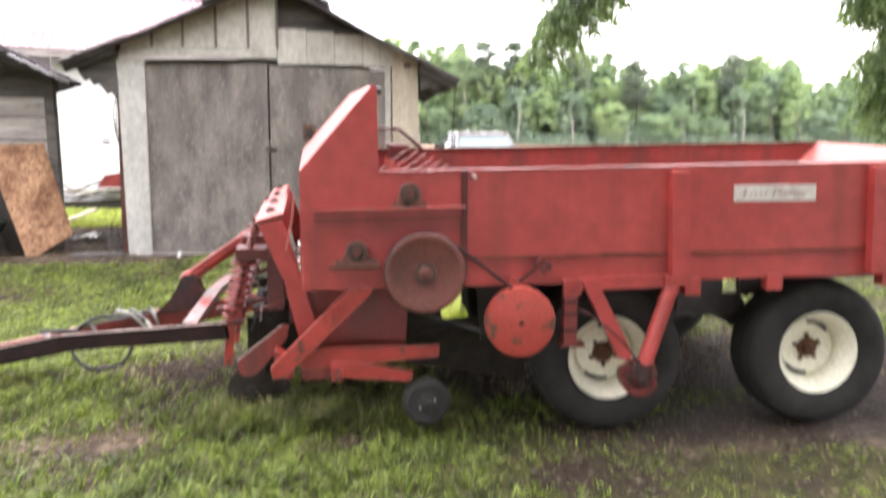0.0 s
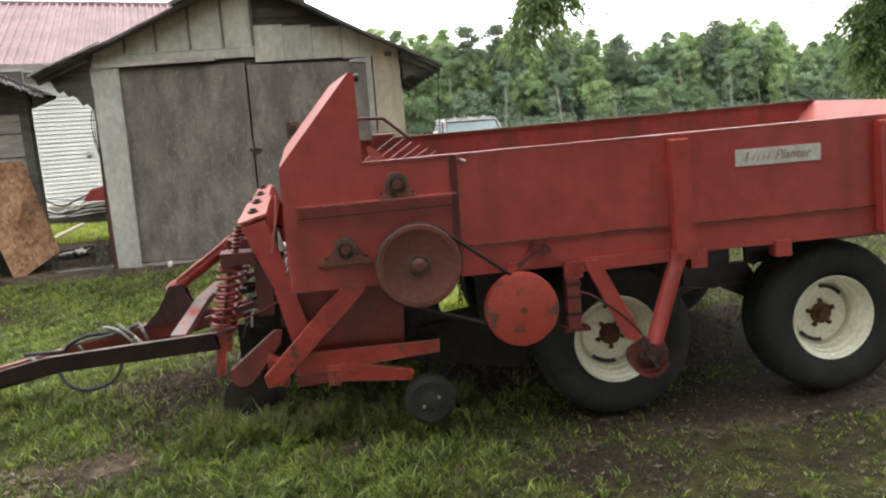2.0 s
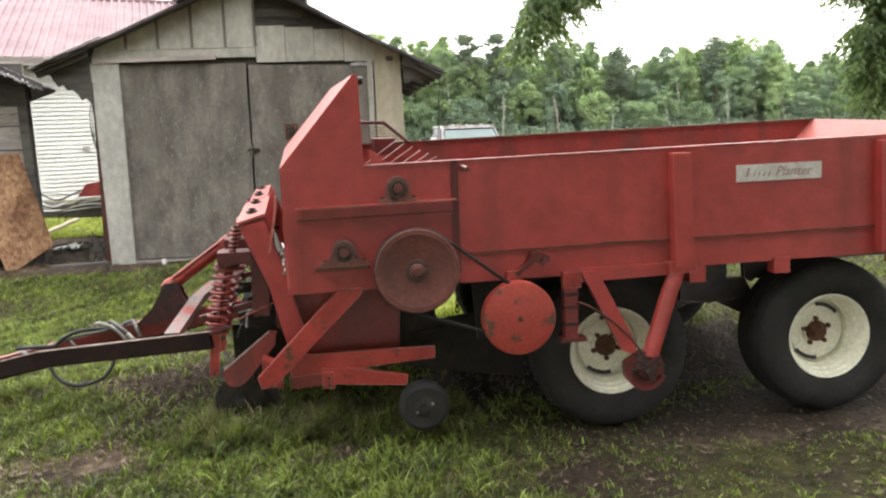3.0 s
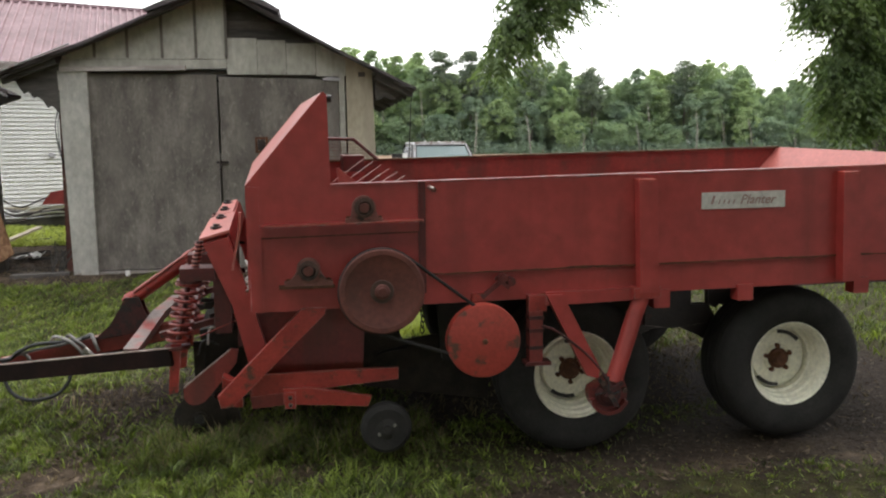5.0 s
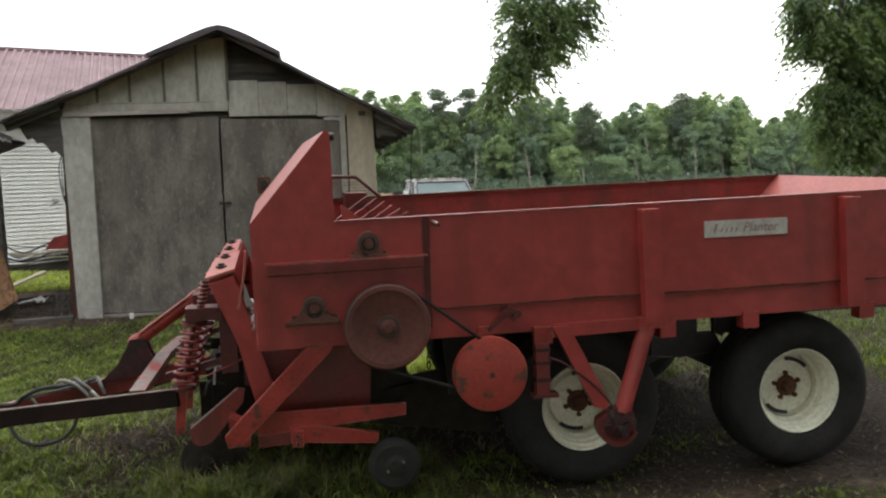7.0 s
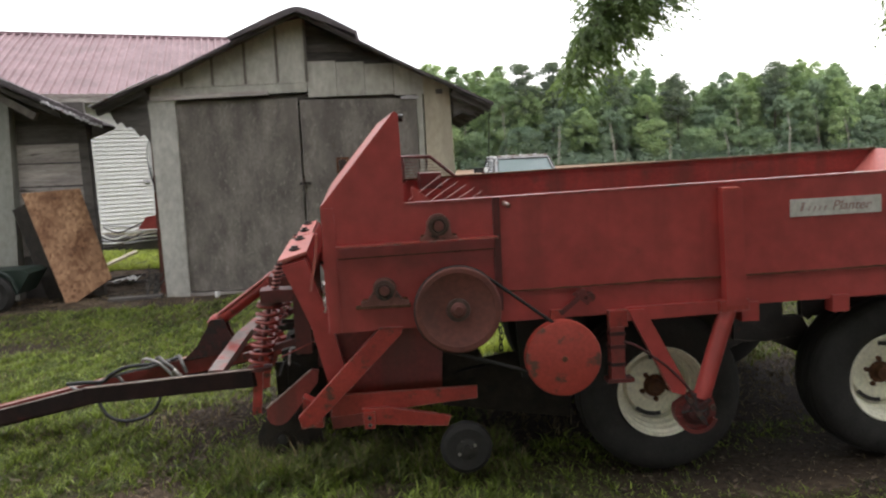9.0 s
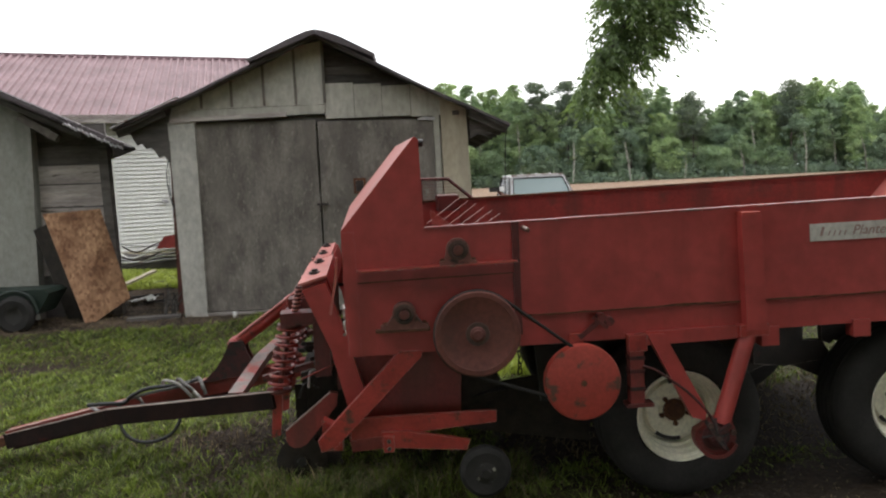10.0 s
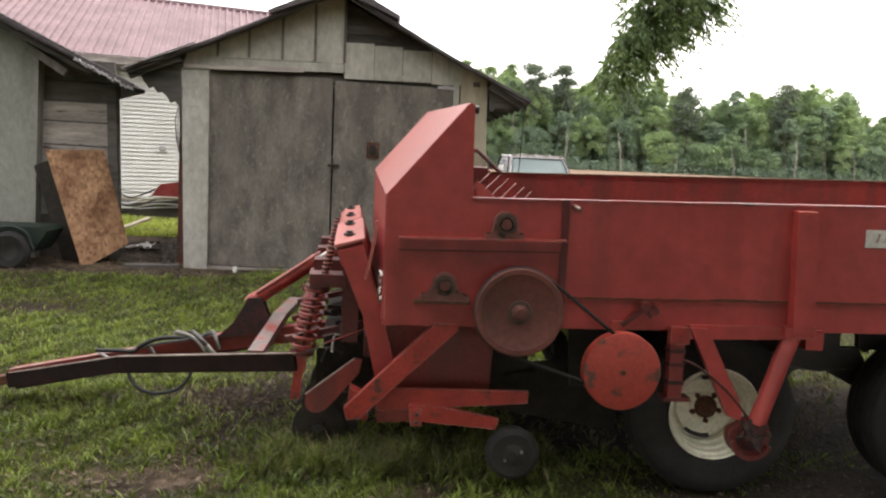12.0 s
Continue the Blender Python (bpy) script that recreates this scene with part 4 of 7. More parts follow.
# chain box behind the toolbar (pale rags of old chain and paint)
for k in range(5):
    bm = B()
    z = 0.95 - 0.026 * k
    tube(bm, curve([(0.448, 0.15 + 0.02 * (k % 3), z), (0.460 - 0.006 * (k % 2), 0.13, z - 0.02), (0.446, 0.15 + 0.02 * (k % 2), z - 0.036)], 4), 0.007, 6)
    part("chain_link", bm, STEEL, planter, smooth=True)


def coil(bm, p, q, r, turns, wire):
    p, q = Vector(p), Vector(q)
    d = (q - p).normalized()
    s = d.cross(Vector((0, 1, 0))).normalized()
    u = d.cross(s)
    pts = [p + (q - p) * t + r * (math.cos(2 * math.pi * turns * t) * s + math.sin(2 * math.pi * turns * t) * u) for t in np.linspace(0, 1, int(turns * 14) + 1)]
    return tube(bm, pts, wire, 7)


def row_unit(y):
    """One planting row: coil spring on its rod, lifting arm, tine and coulter disc."""
    bm = B()
    tube(bm, [(0.185, y, 0.850), (0.176, y, 0.82), (0.100, y, 0.46)], 0.013, 10)
    rod = part("spring_rod", bm, RED_DARK, planter, smooth=True, lean=lean)
    bm = B()
    coil(bm, (0.172, y, 0.800), (0.105, y, 0.490), 0.054, 8.0, 0.0085)
    part("spring", bm, SPRING, rod, "coil spring with worn red paint", smooth=True, lean=lean)
    for z, cx in ((0.806, 0.174), (0.482, 0.104)):
        bm = B()
        lathe(bm, (cx, y, z), [(0, 0.008), (0.062, 0.008), (0.062, -0.008), (0, -0.008)], 20, "z")
        part("collar", bm, RED_DARK, rod, smooth=True, lean=lean)
    if y < 0.6:
        bm = B()
        slab(bm, [(0.128, 0.285), (0.36, 0.468), (0.395, 0.462), (0.385, 0.40), (0.25, 0.238), (0.225, 0.212), (0.195, 0.198), (0.165, 0.198), (0.140, 0.212), (0.128, 0.235)], y - 0.05, y - 0.02)
        arm = part("lifting_arm", bm, RED_SHADED, planter, bevel=0.004, lean=lean)
        bm = B()
        beam(bm, (0.130, y - 0.047, 0.288), (0.358, y - 0.047, 0.469), 0.010, 0.006)
        part("worn_edge", bm, WORN_EDGE, arm, "top edge worn to bare steel", lean=lean)
        for k in range(4):
            bm = B()
            tube(bm, curve([(0.20 + 0.05 * k, y - 0.02, 0.44 + 0.05 * k), (0.23 + 0.03 * k, y + 0.02, 0.50 + 0.06 * k), (0.30 + 0.02 * k, y + 0.03, 0.47 + 0.09 * k)], 4), 0.006, 6)
            part("rod", bm, STEEL if k % 2 else GREASE, planter, "thin linkage rod", smooth=True, lean=lean)
        # rod added to draw the drawbar's worn edge where it carries on
        bm = B()
        tube(bm, [(0.19, y - 0.055, 0.53), (0.40, y - 0.045, 0.615)], 0.004, 8)
        part("link_rod", bm, WORN_BARE, planter, "thin pale rod standing for the drawbar's worn edge", smooth=True, lean=lean)
    bm = B()
    box(bm, 0.135, 0.30, y - 0.07, y + 0.05, 0.815, 0.875)
    part("spring_clamp", bm, RED_DARK, planter, bevel=0.006, lean=lean)
    bm = B()
    tube(bm, [(0.205, y - 0.02, 0.87), (0.235, y - 0.02, 1.00)], 0.016, 8)
    part("threaded_rod", bm, RED_DEEP, rod, smooth=True, lean=lean)
    for k in range(6):
        bm = B()
        lathe(bm, (0.208 + 0.0046 * k, y - 0.02, 0.885 + 0.02 * k), [(0, 0.003), (0.022, 0.003), (0.022, -0.003), (0, -0.003)], 10, "z")
        part("thread", bm, RED_LIT_WORN, rod, "worn pale thread ridge", lean=lean)
    bm = B()
    slab(bm, [(0.075, 0.50), (0.125, 0.50), (0.10, 0.26), (0.055, 0.25)], y - 0.03, y - 0.012)
    part("tine", bm, RED_WORN, planter, bevel=0.003, lean=lean)
    bm = B()
    beam(bm, (0.02, y + 0.05, 0.53), (0.40, y + 0.05, 0.62), 0.03, 0.03)
    part("link", bm, RED_DARK, planter, bevel=0.003, lean=lean)
    bm = B()
    lathe(bm, (0.165, y + 0.05, 0.108), [(0, -0.012), (0.035, -0.012), (0.04, -0.005), (0.122, -0.004), (0.128, 0.0), (0.122, 0.004), (0, 0.006)], 36)
    disc = part("coulter_disc", bm, CRUST_SHADE, planter, "soil-crusted dark coulter disc", smooth=True)
    bm = B()
    lathe(bm, (0.165, y + 0.05, 0.108), [(0, -0.03), (0.022, -0.03), (0.026, -0.012), (0, -0.012)], 14)
    part("hub", bm, GREASE, disc, smooth=True)
    bm = B()
    slab(bm, [(0.145, 0.50), (0.205, 0.50), (0.20, 0.12), (0.15, 0.10)], y + 0.065, y + 0.09)
    part("disc_fork", bm, CRUST_SHADE, planter, bevel=0.004)
    bm = B()
    slab(bm, [(0.25, 0.28), (0.33, 0.26), (0.36, 0.06), (0.30, 0.03), (0.24, 0.10)], y + 0.10, y + 0.15)
    part("opener_shoe", bm, CRUST_SHADE, planter, "soil-crusted furrow opener", bevel=0.012)
    for k in range(6):
        bm = B()
        rng2 = random.Random(int(y * 100) + k)
        x0, z0 = 0.18 + 0.16 * rng2.random(), 0.52 + 0.35 * rng2.random()
        beam(bm, (x0, y + 0.06, z0), (x0 + 0.08, y + 0.09, z0 - 0.02 + 0.06 * rng2.random()), 0.014, 0.02)
        part("linkage", bm, GREASE, planter, lean=lean)


for y in (0.47, 0.92, 1.37, 1.80):
    row_unit(y)
bm = B()
box(bm, 0.40, 0.46, 0.35, 1.95, 0.50, 0.60)
part("cross_tube", bm, RED_DARK, planter, bevel=0.006, lean=lean)
# dark plate added to close the see-through space behind the springs
bm = B()
slab(bm, [(0.20, 0.52), (0.47, 0.60), (0.47, 0.30), (0.36, 0.20), (0.27, 0.20), (0.22, 0.30)], 0.62, 1.85)
part("opener_body", bm, CRUST_SHADE, planter, "dark plate added behind the openers", bevel=0.006, lean=lean)
bm = B()
box(bm, 0.29, 0.37, 0.42, 1.86, 0.55, 0.95)
part("back_plate", bm, RED_DARK, planter, lean=lean)

# sorting rods and guard at the hopper mouth
for k in range(6):
    bm = B()
    p, q = Vector((0.945 + 0.052 * k, 1.0, 1.321 - 0.013 * k)), Vector((1.087 + 0.050 * k, 1.6, 1.388 - 0.0226 * k))
    tube(bm, [p - (q - p) * 0.6, p, q], 0.0017, 6)
    part("sorting_rod", bm, BEARING, planter, "thin worn steel rod", smooth=True)
bm = B()
v = [bm.verts.new(c) for c in ((0.86, 0.3, 1.02), (1.25, 0.3, 0.95), (1.50, 1.9, 1.04), (1.02, 1.9, 1.16))]
w = [bm.verts.new(c.co - Vector((0, 0, 0.008))) for c in v]
bm.faces.new(v), bm.faces.new(w[::-1])
for i in range(4):
    bm.faces.new((v[i], w[i], w[(i + 1) % 4], v[(i + 1) % 4]))
part("feed_sheet", bm, RED_DEEP, planter, "dark red sheet under the rods")
bm = B()
slab(bm, [(0.90, 1.24), (0.985, 1.27), (0.975, 1.285), (0.895, 1.352), (0.885, 1.345)], 0.30, 0.306)
part("gusset", bm, RED_LIT_WORN, planter, "pale pinkish gusset plate", lean=lean)
bm = B()
tube(bm, [(0.97, 2.2, 1.28), (0.965, 2.2, 1.455), (1.155, 2.2, 1.45), (1.33, 2.2, 1.30)], 0.013, 8)
mesh_frame = part("guard_frame", bm, RED_DARK, planter, smooth=True, lean=lean)
bm = B()
for k in range(22):
    x0 = 0.97 + 0.016 * k
    ztop = 1.45 if x0 < 1.155 else 1.45 - (x0 - 1.155) * 0.86
    beam(bm, (x0, 2.2, 1.30), (x0 + 0.012, 2.2, ztop), 0.003, 0.003, (0, 1, 0))
for k in range(7):
    z0 = 1.31 + 0.021 * k
    beam(bm, (0.97, 2.2, z0), (1.155 + (1.45 - z0) * 1.16, 2.2, z0), 0.003, 0.003, (0, 1, 0))
part("mesh", bm, RED_DARK, mesh_frame, "expanded-metal mesh", lean=lean)
bm = B()
box(bm, 1.06, 1.20, 1.95, 2.15, 1.24, 1.345)
part("gearbox", bm, RED_DARK, planter, bevel=0.008, lean=lean)

# dark block and sheets added under the body to hold back light
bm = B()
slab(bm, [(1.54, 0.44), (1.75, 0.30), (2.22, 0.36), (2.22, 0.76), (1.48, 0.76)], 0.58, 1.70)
part("conveyor_trough", bm, GREASE, planter, "black block added under the body to hold back light", bevel=0.01)
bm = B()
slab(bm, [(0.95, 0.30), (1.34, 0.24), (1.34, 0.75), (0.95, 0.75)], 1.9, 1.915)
part("shield", bm, CRUST_SHADE, planter)
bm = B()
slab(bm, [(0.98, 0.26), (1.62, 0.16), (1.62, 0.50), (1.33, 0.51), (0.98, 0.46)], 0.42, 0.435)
part("shield", bm, CRUST_SHADE, planter)
bm = B()
slab(bm, [(2.95, 0.66), (4.2, 0.70), (4.2, 0.79), (2.95, 0.78)], 0.5, 1.72)
part("belly_pan", bm, BLACK_STEEL, planter)
# running gear
for y in (0.42, 1.78):
    bm = B()
    box(bm, 1.3, 4.25, y - 0.04, y + 0.04, 0.70, 0.775)
    part("chassis_rail", bm, BLACK_STEEL, planter, bevel=0.006)
    bm = B()
    slab(bm, [(1.93, 0.33), (2.05, 0.31), (2.50, 0.50), (2.64, 0.50), (3.05, 0.30), (3.17, 0.33), (2.87, 0.50), (2.67, 0.61), (2.42, 0.61)], y - 0.03, y + 0.03)
    part("walking_beam", bm, BLACK_STEEL, planter, bevel=0.006)
for outline in ([(2.44, 0.715), (2.69, 0.715), (2.69, 0.625), (2.785, 0.625), (2.84, 0.53), (2.60, 0.50), (2.44, 0.52)], [(2.78, 0.72), (3.02, 0.72), (2.97, 0.60), (2.845, 0.618), (2.825, 0.60), (2.785, 0.622)]):
    bm = B()
    slab(bm, outline, 0.36, 0.40)
    part("spring_hanger", bm, BLACK_STEEL, planter, bevel=0.004)
for x in (1.99, 3.1):
    bm = B()
    tube(bm, [(x, 0.25, 0.355), (x, 1.95, 0.355)], 0.035, 12)
    part("axle", bm, BLACK_STEEL, planter, smooth=True)
bm = B()
box(bm, 2.45, 2.60, 0.4, 1.8, 0.52, 0.62)
part("pivot_beam", bm, BLACK_STEEL, planter, bevel=0.006)

TYRE = [(0.205, 0.0), (0.222, -0.016), (0.24, -0.03), (0.30, -0.042), (0.345, -0.034), (0.366, -0.014), (0.374, 0.004), (0.380, 0.03), (0.372, 0.034), (0.372, 0.044), (0.383, 0.048), (0.384, 0.078), (0.374, 0.082), (0.374, 0.092), (0.385, 0.096), (0.385, 0.116), (0.375, 0.12), (0.375, 0.13), (0.384, 0.134), (0.383, 0.164), (0.372, 0.168), (0.372, 0.178), (0.380, 0.182), (0.374, 0.21), (0.36, 0.23), (0.30, 0.25), (0.24, 0.24), (0.205, 0.21)]
RIM = [(0.205, 0.004), (0.214, -0.012), (0.210, -0.017), (0.203, -0.013), (0.199, 0.006), (0.188, 0.014), (0.184, 0.044), (0.175, 0.052), (0.172, 0.092), (0.162, 0.098), (0.160, 0.138), (0.146, 0.142), (0.141, 0.118), (0.134, 0.112), (0.118, 0.116), (0.075, 0.116), (0.068, 0.110), (0.045, 0.112), (0.0, 0.112)]
HUB = [(0, 0.062), (0.028, 0.064), (0.034, 0.072), (0.036, 0.094), (0.052, 0.098), (0.055, 0.114), (0, 0.114)]


def wheel_parts(x, y, side, turn, slot_turn=0.0):
    c = (x, y, 0.355)
    bm = B()
    lathe(bm, c, [(r, h if side < 0 else -h) for r, h in TYRE], 64)
    ty = part("wheel", bm, RUBBER, planter, "dusty black tyre on a cream-painted steel rim", smooth=True)
    bm = B()
    lathe(bm, c, [(r, h if side < 0 else -h) for r, h in RIM], 48)
    part("rim", bm, CREAM, ty, "cream-painted dished rim", smooth=True)
    bm = B()
    lathe(bm, c, [(r, h if side < 0 else -h) for r, h in HUB], 20)
    part("hub", bm, RUST, ty, "rusty hub", smooth=True)
    s = 1 if side < 0 else -1
    for k in range(5):
        a = turn + 2 * math.pi * k / 5
        bm = B()
        lathe(bm, (x + 0.066 * math.cos(a), y, 0.355 + 0.066 * math.sin(a)), [(0, s * 0.094), (0.012, s * 0.096), (0.013, s * 0.118), (0, s * 0.118)], 6)
        part("lug_nut", bm, RUST, ty)
    for a0 in (turn + slot_turn + 3.0, turn + slot_turn + 3.0 + math.pi):
        bm = B()
        arc = [(x + r * math.cos(a), 0.355 + r * math.sin(a)) for r, a in [(0.149, a0 + k * 0.18) for k in range(6)] + [(0.130, a0 + k * 0.18) for k in range(5, -1, -1)]]
        slab(bm, arc, y + s * 0.108, y + s * 0.116)
        part("slot", bm, GREASE, ty, "dark ventilation slot")


wheel_parts(3.1, 0.10, -1, 0.4, 0.45)
wheel_parts(1.99, 0.10, -1, 1.0)
wheel_parts(2.93, 2.10, 1, 0.2)
wheel_parts(1.87, 2.10, 1, 0.9)

# drawbar
bm = B()
beam(bm, (0.06, 0.44, 0.455), (-0.90, 0.80, 0.322), 0.05, 0.088)
beam(bm, (-0.90, 0.80, 0.322), (-1.58, 1.11, 0.135), 0.05, 0.085)
rail = part("drawbar_rail", bm, DRAWBAR, planter, "dark grimy drawbar rail with worn edges", bevel=0.004)
# pale strip: worn paint together with the rail's edge highlight
bm = B()
beam(bm, (0.06, 0.418, 0.5005), (-0.90, 0.778, 0.3675), 0.012, 0.005)
beam(bm, (-0.90, 0.778, 0.366), (-1.58, 1.088, 0.179), 0.012, 0.005)
part("worn_edge", bm, WORN_EDGE, rail, "top edge worn pale, with its highlight in the colour")
bm = B()
beam(bm, (0.06, 1.70, 0.36), (-0.90, 1.36, 0.20), 0.05, 0.08)
beam(bm, (-0.90, 1.36, 0.20), (-1.58, 1.17, 0.105), 0.05, 0.07)
part("drawbar_rail", bm, DRAWBAR, planter, bevel=0.004)
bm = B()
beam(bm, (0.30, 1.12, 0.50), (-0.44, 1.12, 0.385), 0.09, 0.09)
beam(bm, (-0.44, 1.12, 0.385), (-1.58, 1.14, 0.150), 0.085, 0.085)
tongue = part("drawbar_tongue", bm, RED_SHADED, planter, bevel=0.006)
# pale strip that paints the highlight along the tongue
bm = B()
beam(bm, (-0.44, 1.092, 0.431), (-1.58, 1.112, 0.194), 0.02, 0.006)
part("worn_edge", bm, WORN_EDGE, tongue, "pale strip for the highlight along the worn top edge")
bm = B()
beam(bm, (-1.54, 1.14, 0.14), (-1.70, 1.14, 0.115), 0.07, 0.05)
lathe(bm, (-1.72, 1.14, 0.112), [(0.02, -0.02), (0.045, -0.02), (0.045, 0.02), (0.02, 0.02), (0.02, -0.02)], 20, "z")
part("hitch", bm, RUST, planter, "rusty hitch eye", bevel=0.002)
bm = B()
beam(bm, (-0.150, 0.52, 0.462), (-0.115, 1.12, 0.535), 0.075, 0.04)
beam(bm, (-0.115, 1.12, 0.535), (-0.10, 1.74, 0.52), 0.075, 0.04)
part("cross_member", bm, WORN_BARE, planter, "cross member worn to bare grey steel", bevel=0.004)
bm = B()
slab(bm, [(-0.455, 0.415), (-0.12, 0.462), (-0.165, 0.53), (-0.188, 0.58), (-0.205, 0.645), (-0.285, 0.645), (-0.315, 0.58), (-0.365, 0.50)], 1.06, 1.075)
slab(bm, [(-0.455, 0.415), (-0.12, 0.462), (-0.165, 0.53), (-0.188, 0.58), (-0.205, 0.645), (-0.285, 0.645), (-0.315, 0.58), (-0.365, 0.50)], 1.145, 1.16)
part("cylinder_lug", bm, RED_DEEP, planter, bevel=0.003)
bm = B()
tube(bm, [(-0.285, 1.11, 0.605), (0.095, 1.11, 0.868)], 0.036, 18)
cyl = part("hydraulic_cylinder", bm, RED_WORN, planter, smooth=True)
for side in (-1, 1):
    bm = B()
    tube(bm, [(-0.24, 1.11 + 0.03 * side, 0.672), (0.10, 1.11 + 0.03 * side, 0.908)], 0.008, 8)
    part("tie_rod", bm, RED_LIT_WORN, cyl, "worn pale tie rod", smooth=True)
bm = B()
tube(bm, [(0.09, 1.11, 0.865), (0.24, 1.11, 0.968)], 0.017, 12)
part("piston_rod", bm, STEEL, cyl, "bright steel piston rod", smooth=True)
for px, pz, r in ((-0.255, 0.626, 0.043), (0.07, 0.851, 0.042)):
    bm = B()
    d = Vector((0.38, 0, 0.263)).normalized()
    tube(bm, [Vector((px, 1.11, pz)) - d * 0.02, Vector((px, 1.11, pz)) + d * 0.02], r, 18)
    part("gland", bm, RED_WORN, cyl, smooth=True)
for pts, r, mt in (
    ([(-1.10, 1.06, 0.327), (-0.98, 1.05, 0.332), (-0.89, 1.04, 0.335), (-0.846, 1.03, 0.372), (-0.771, 1.03, 0.406), (-0.70, 1.04, 0.415), (-0.60, 1.06, 0.415), (-0.48, 1.10, 0.43)], 0.011, HOSE),
    ([(-0.93, 1.05, 0.315), (-0.87, 1.04, 0.352), (-0.80, 1.03, 0.372), (-0.73, 1.03, 0.388), (-0.64, 1.04, 0.40), (-0.52, 1.06, 0.425)], 0.009, GREY_HOSE),
    ([(-0.93, 1.05, 0.26), (-0.908, 1.03, 0.190), (-0.856, 1.01, 0.136), (-0.761, 1.0, 0.112), (-0.645, 1.0, 0.140), (-0.583, 1.01, 0.212), (-0.57, 1.03, 0.30)], 0.010, HOSE),
    ([(-0.70, 1.14, 0.40), (-0.672, 1.10, 0.436), (-0.592, 1.04, 0.430), (-0.53, 1.03, 0.382), (-0.486, 1.03, 0.315)], 0.009, PALE_HOSE),
    ([(-0.63, 1.14, 0.41), (-0.591, 1.10, 0.440), (-0.544, 1.04, 0.424), (-0.498, 1.03, 0.388), (-0.475, 1.03, 0.34)], 0.010, GREY_HOSE),
    ([(-0.52, 1.14, 0.42), (-0.478, 1.10, 0.440), (-0.445, 1.04, 0.408), (-0.425, 1.03, 0.36)], 0.010, GREY_HOSE),
    ([(-1.105, 1.08, 0.322), (-1.06, 1.05, 0.306), (-0.99, 1.04, 0.268)], 0.009, TIN),
    ([(-0.83, 1.06, 0.36), (-0.80, 1.04, 0.35), (-0.775, 1.03, 0.315)], 0.010, GREY_HOSE),
):
    bm = B()
    tube(bm, curve(pts, 7), r, 8)
    part("hose", bm, mt, planter, "hydraulic hose", smooth=True)
bm = B()
tube(bm, [(-0.495, 1.015, 0.382), (-0.450, 1.01, 0.335)], 0.016, 10)
part("coupling", bm, STEEL, planter, "bright hose coupling", smooth=True)

# ---- the shed with double doors ----
shed = thing("shed", -0.15, 5.67, 0.14, "old grey gabled shed with closed weathered double doors and dark roof", "shed")
FY = 5.67


def left_slope(x):
    return 2.235 + 0.4247 * (x + 2.39)


def right_slope(x):
    return 3.18 - 0.5207 * (x + 0.165)


bm = B()
slab(bm, [(-1.745, 0.05), (-1.525, 0.05), (-1.520, 2.27), (-1.790, 2.27)], FY - 0.044, FY + 0.18)
post = part("corner_post", bm, CONCRETE, shed, "pale rendered block corner post")
for k in range(11):
    z0, z1 = 0.05 + 0.202 * k, 0.05 + 0.202 * (k + 1) - 0.005
    lo, hi = -1.755 - 0.0203 * (z0 - 0.05), -1.755 - 0.0203 * (z1 - 0.05)
    bm = B()
    slab(bm, [(lo, z0), (-1.515, z0), (-1.512, z1), (hi, z1)], FY - 0.05 - 0.002 * (k % 3 == 1), FY + 0.10)
    part("block", bm, CONCRETE, post, bevel=0.008)
bm = B()
slab(bm, [(1.165, 0.05), (1.500, 0.05), (1.430, right_slope(1.43) - 0.03), (1.150, right_slope(1.15) - 0.04)], FY - 0.04, FY + 0.18)
part("corner_post", bm, TAN, shed, "warm buff rendered corner post", bevel=0.012)
bm = B()
box(bm, 1.282, 1.357, FY - 0.052, FY - 0.03, 2.212, 2.262)
part("vent", bm, DARK_WOOD, shed, "small dark vent hole", bevel=0.003)
bm = B()
slab(bm, [(1.082, 0.16), (1.145, 0.16), (1.135, 2.30), (1.072, 2.30)], FY - 0.025, FY + 0.05)
part("door_jamb", bm, PANEL, shed, bevel=0.004)
# gable sheets
edges = [-1.76, -1.43, -1.104, -0.754, -0.411, -0.10]
for a, b in zip(edges, edges[1:]):
    bm = B()
    slab(bm, [(a + 0.003, 2.395), (b - 0.003, 2.395), (b - 0.003, min(left_slope(b), 3.13) - 0.05), (a + 0.003, left_slope(a) - 0.05)], FY - 0.012, FY + 0.01)
    part("wall_sheet", bm, PANEL, shed, bevel=0.002)
    bm = B()
    slab(bm, [(b - 0.014, 2.405), (b + 0.014, 2.405), (b + 0.014, min(left_slope(b), 3.1) - 0.05), (b - 0.014, left_slope(b - 0.014) - 0.05)], FY - 0.03, FY - 0.012)
    part("batten", bm, DOOR, shed, bevel=0.003)
for a, b, zt in ((-0.10, 0.217, 2.615), (0.217, 0.52, 2.595), (0.52, 0.832, 2.565)):
    bm = B()
    slab(bm, [(a + 0.003, 2.235), (b - 0.003, 2.235), (b - 0.003, min(zt, right_slope(b) - 0.06)), (a + 0.003, min(zt, right_slope(a) - 0.06))], FY - 0.014 - 0.004 * (a > 0), FY + 0.01)
    part("wall_sheet", bm, PANEL, shed, bevel=0.002)
bm = B()
slab(bm, [(0.835, 2.22), (1.16, 2.22), (1.16, right_slope(1.16) - 0.05), (0.835, right_slope(0.835) - 0.05)], FY - 0.012, FY + 0.01)
part("wall_sheet", bm, PANEL, shed, bevel=0.002)
# strips over the doors
bm = B()
slab(bm, [(-1.80, 2.285), (-0.102, 2.295), (-0.102, 2.39), (-1.76, 2.39)], FY - 0.020, FY + 0.02)
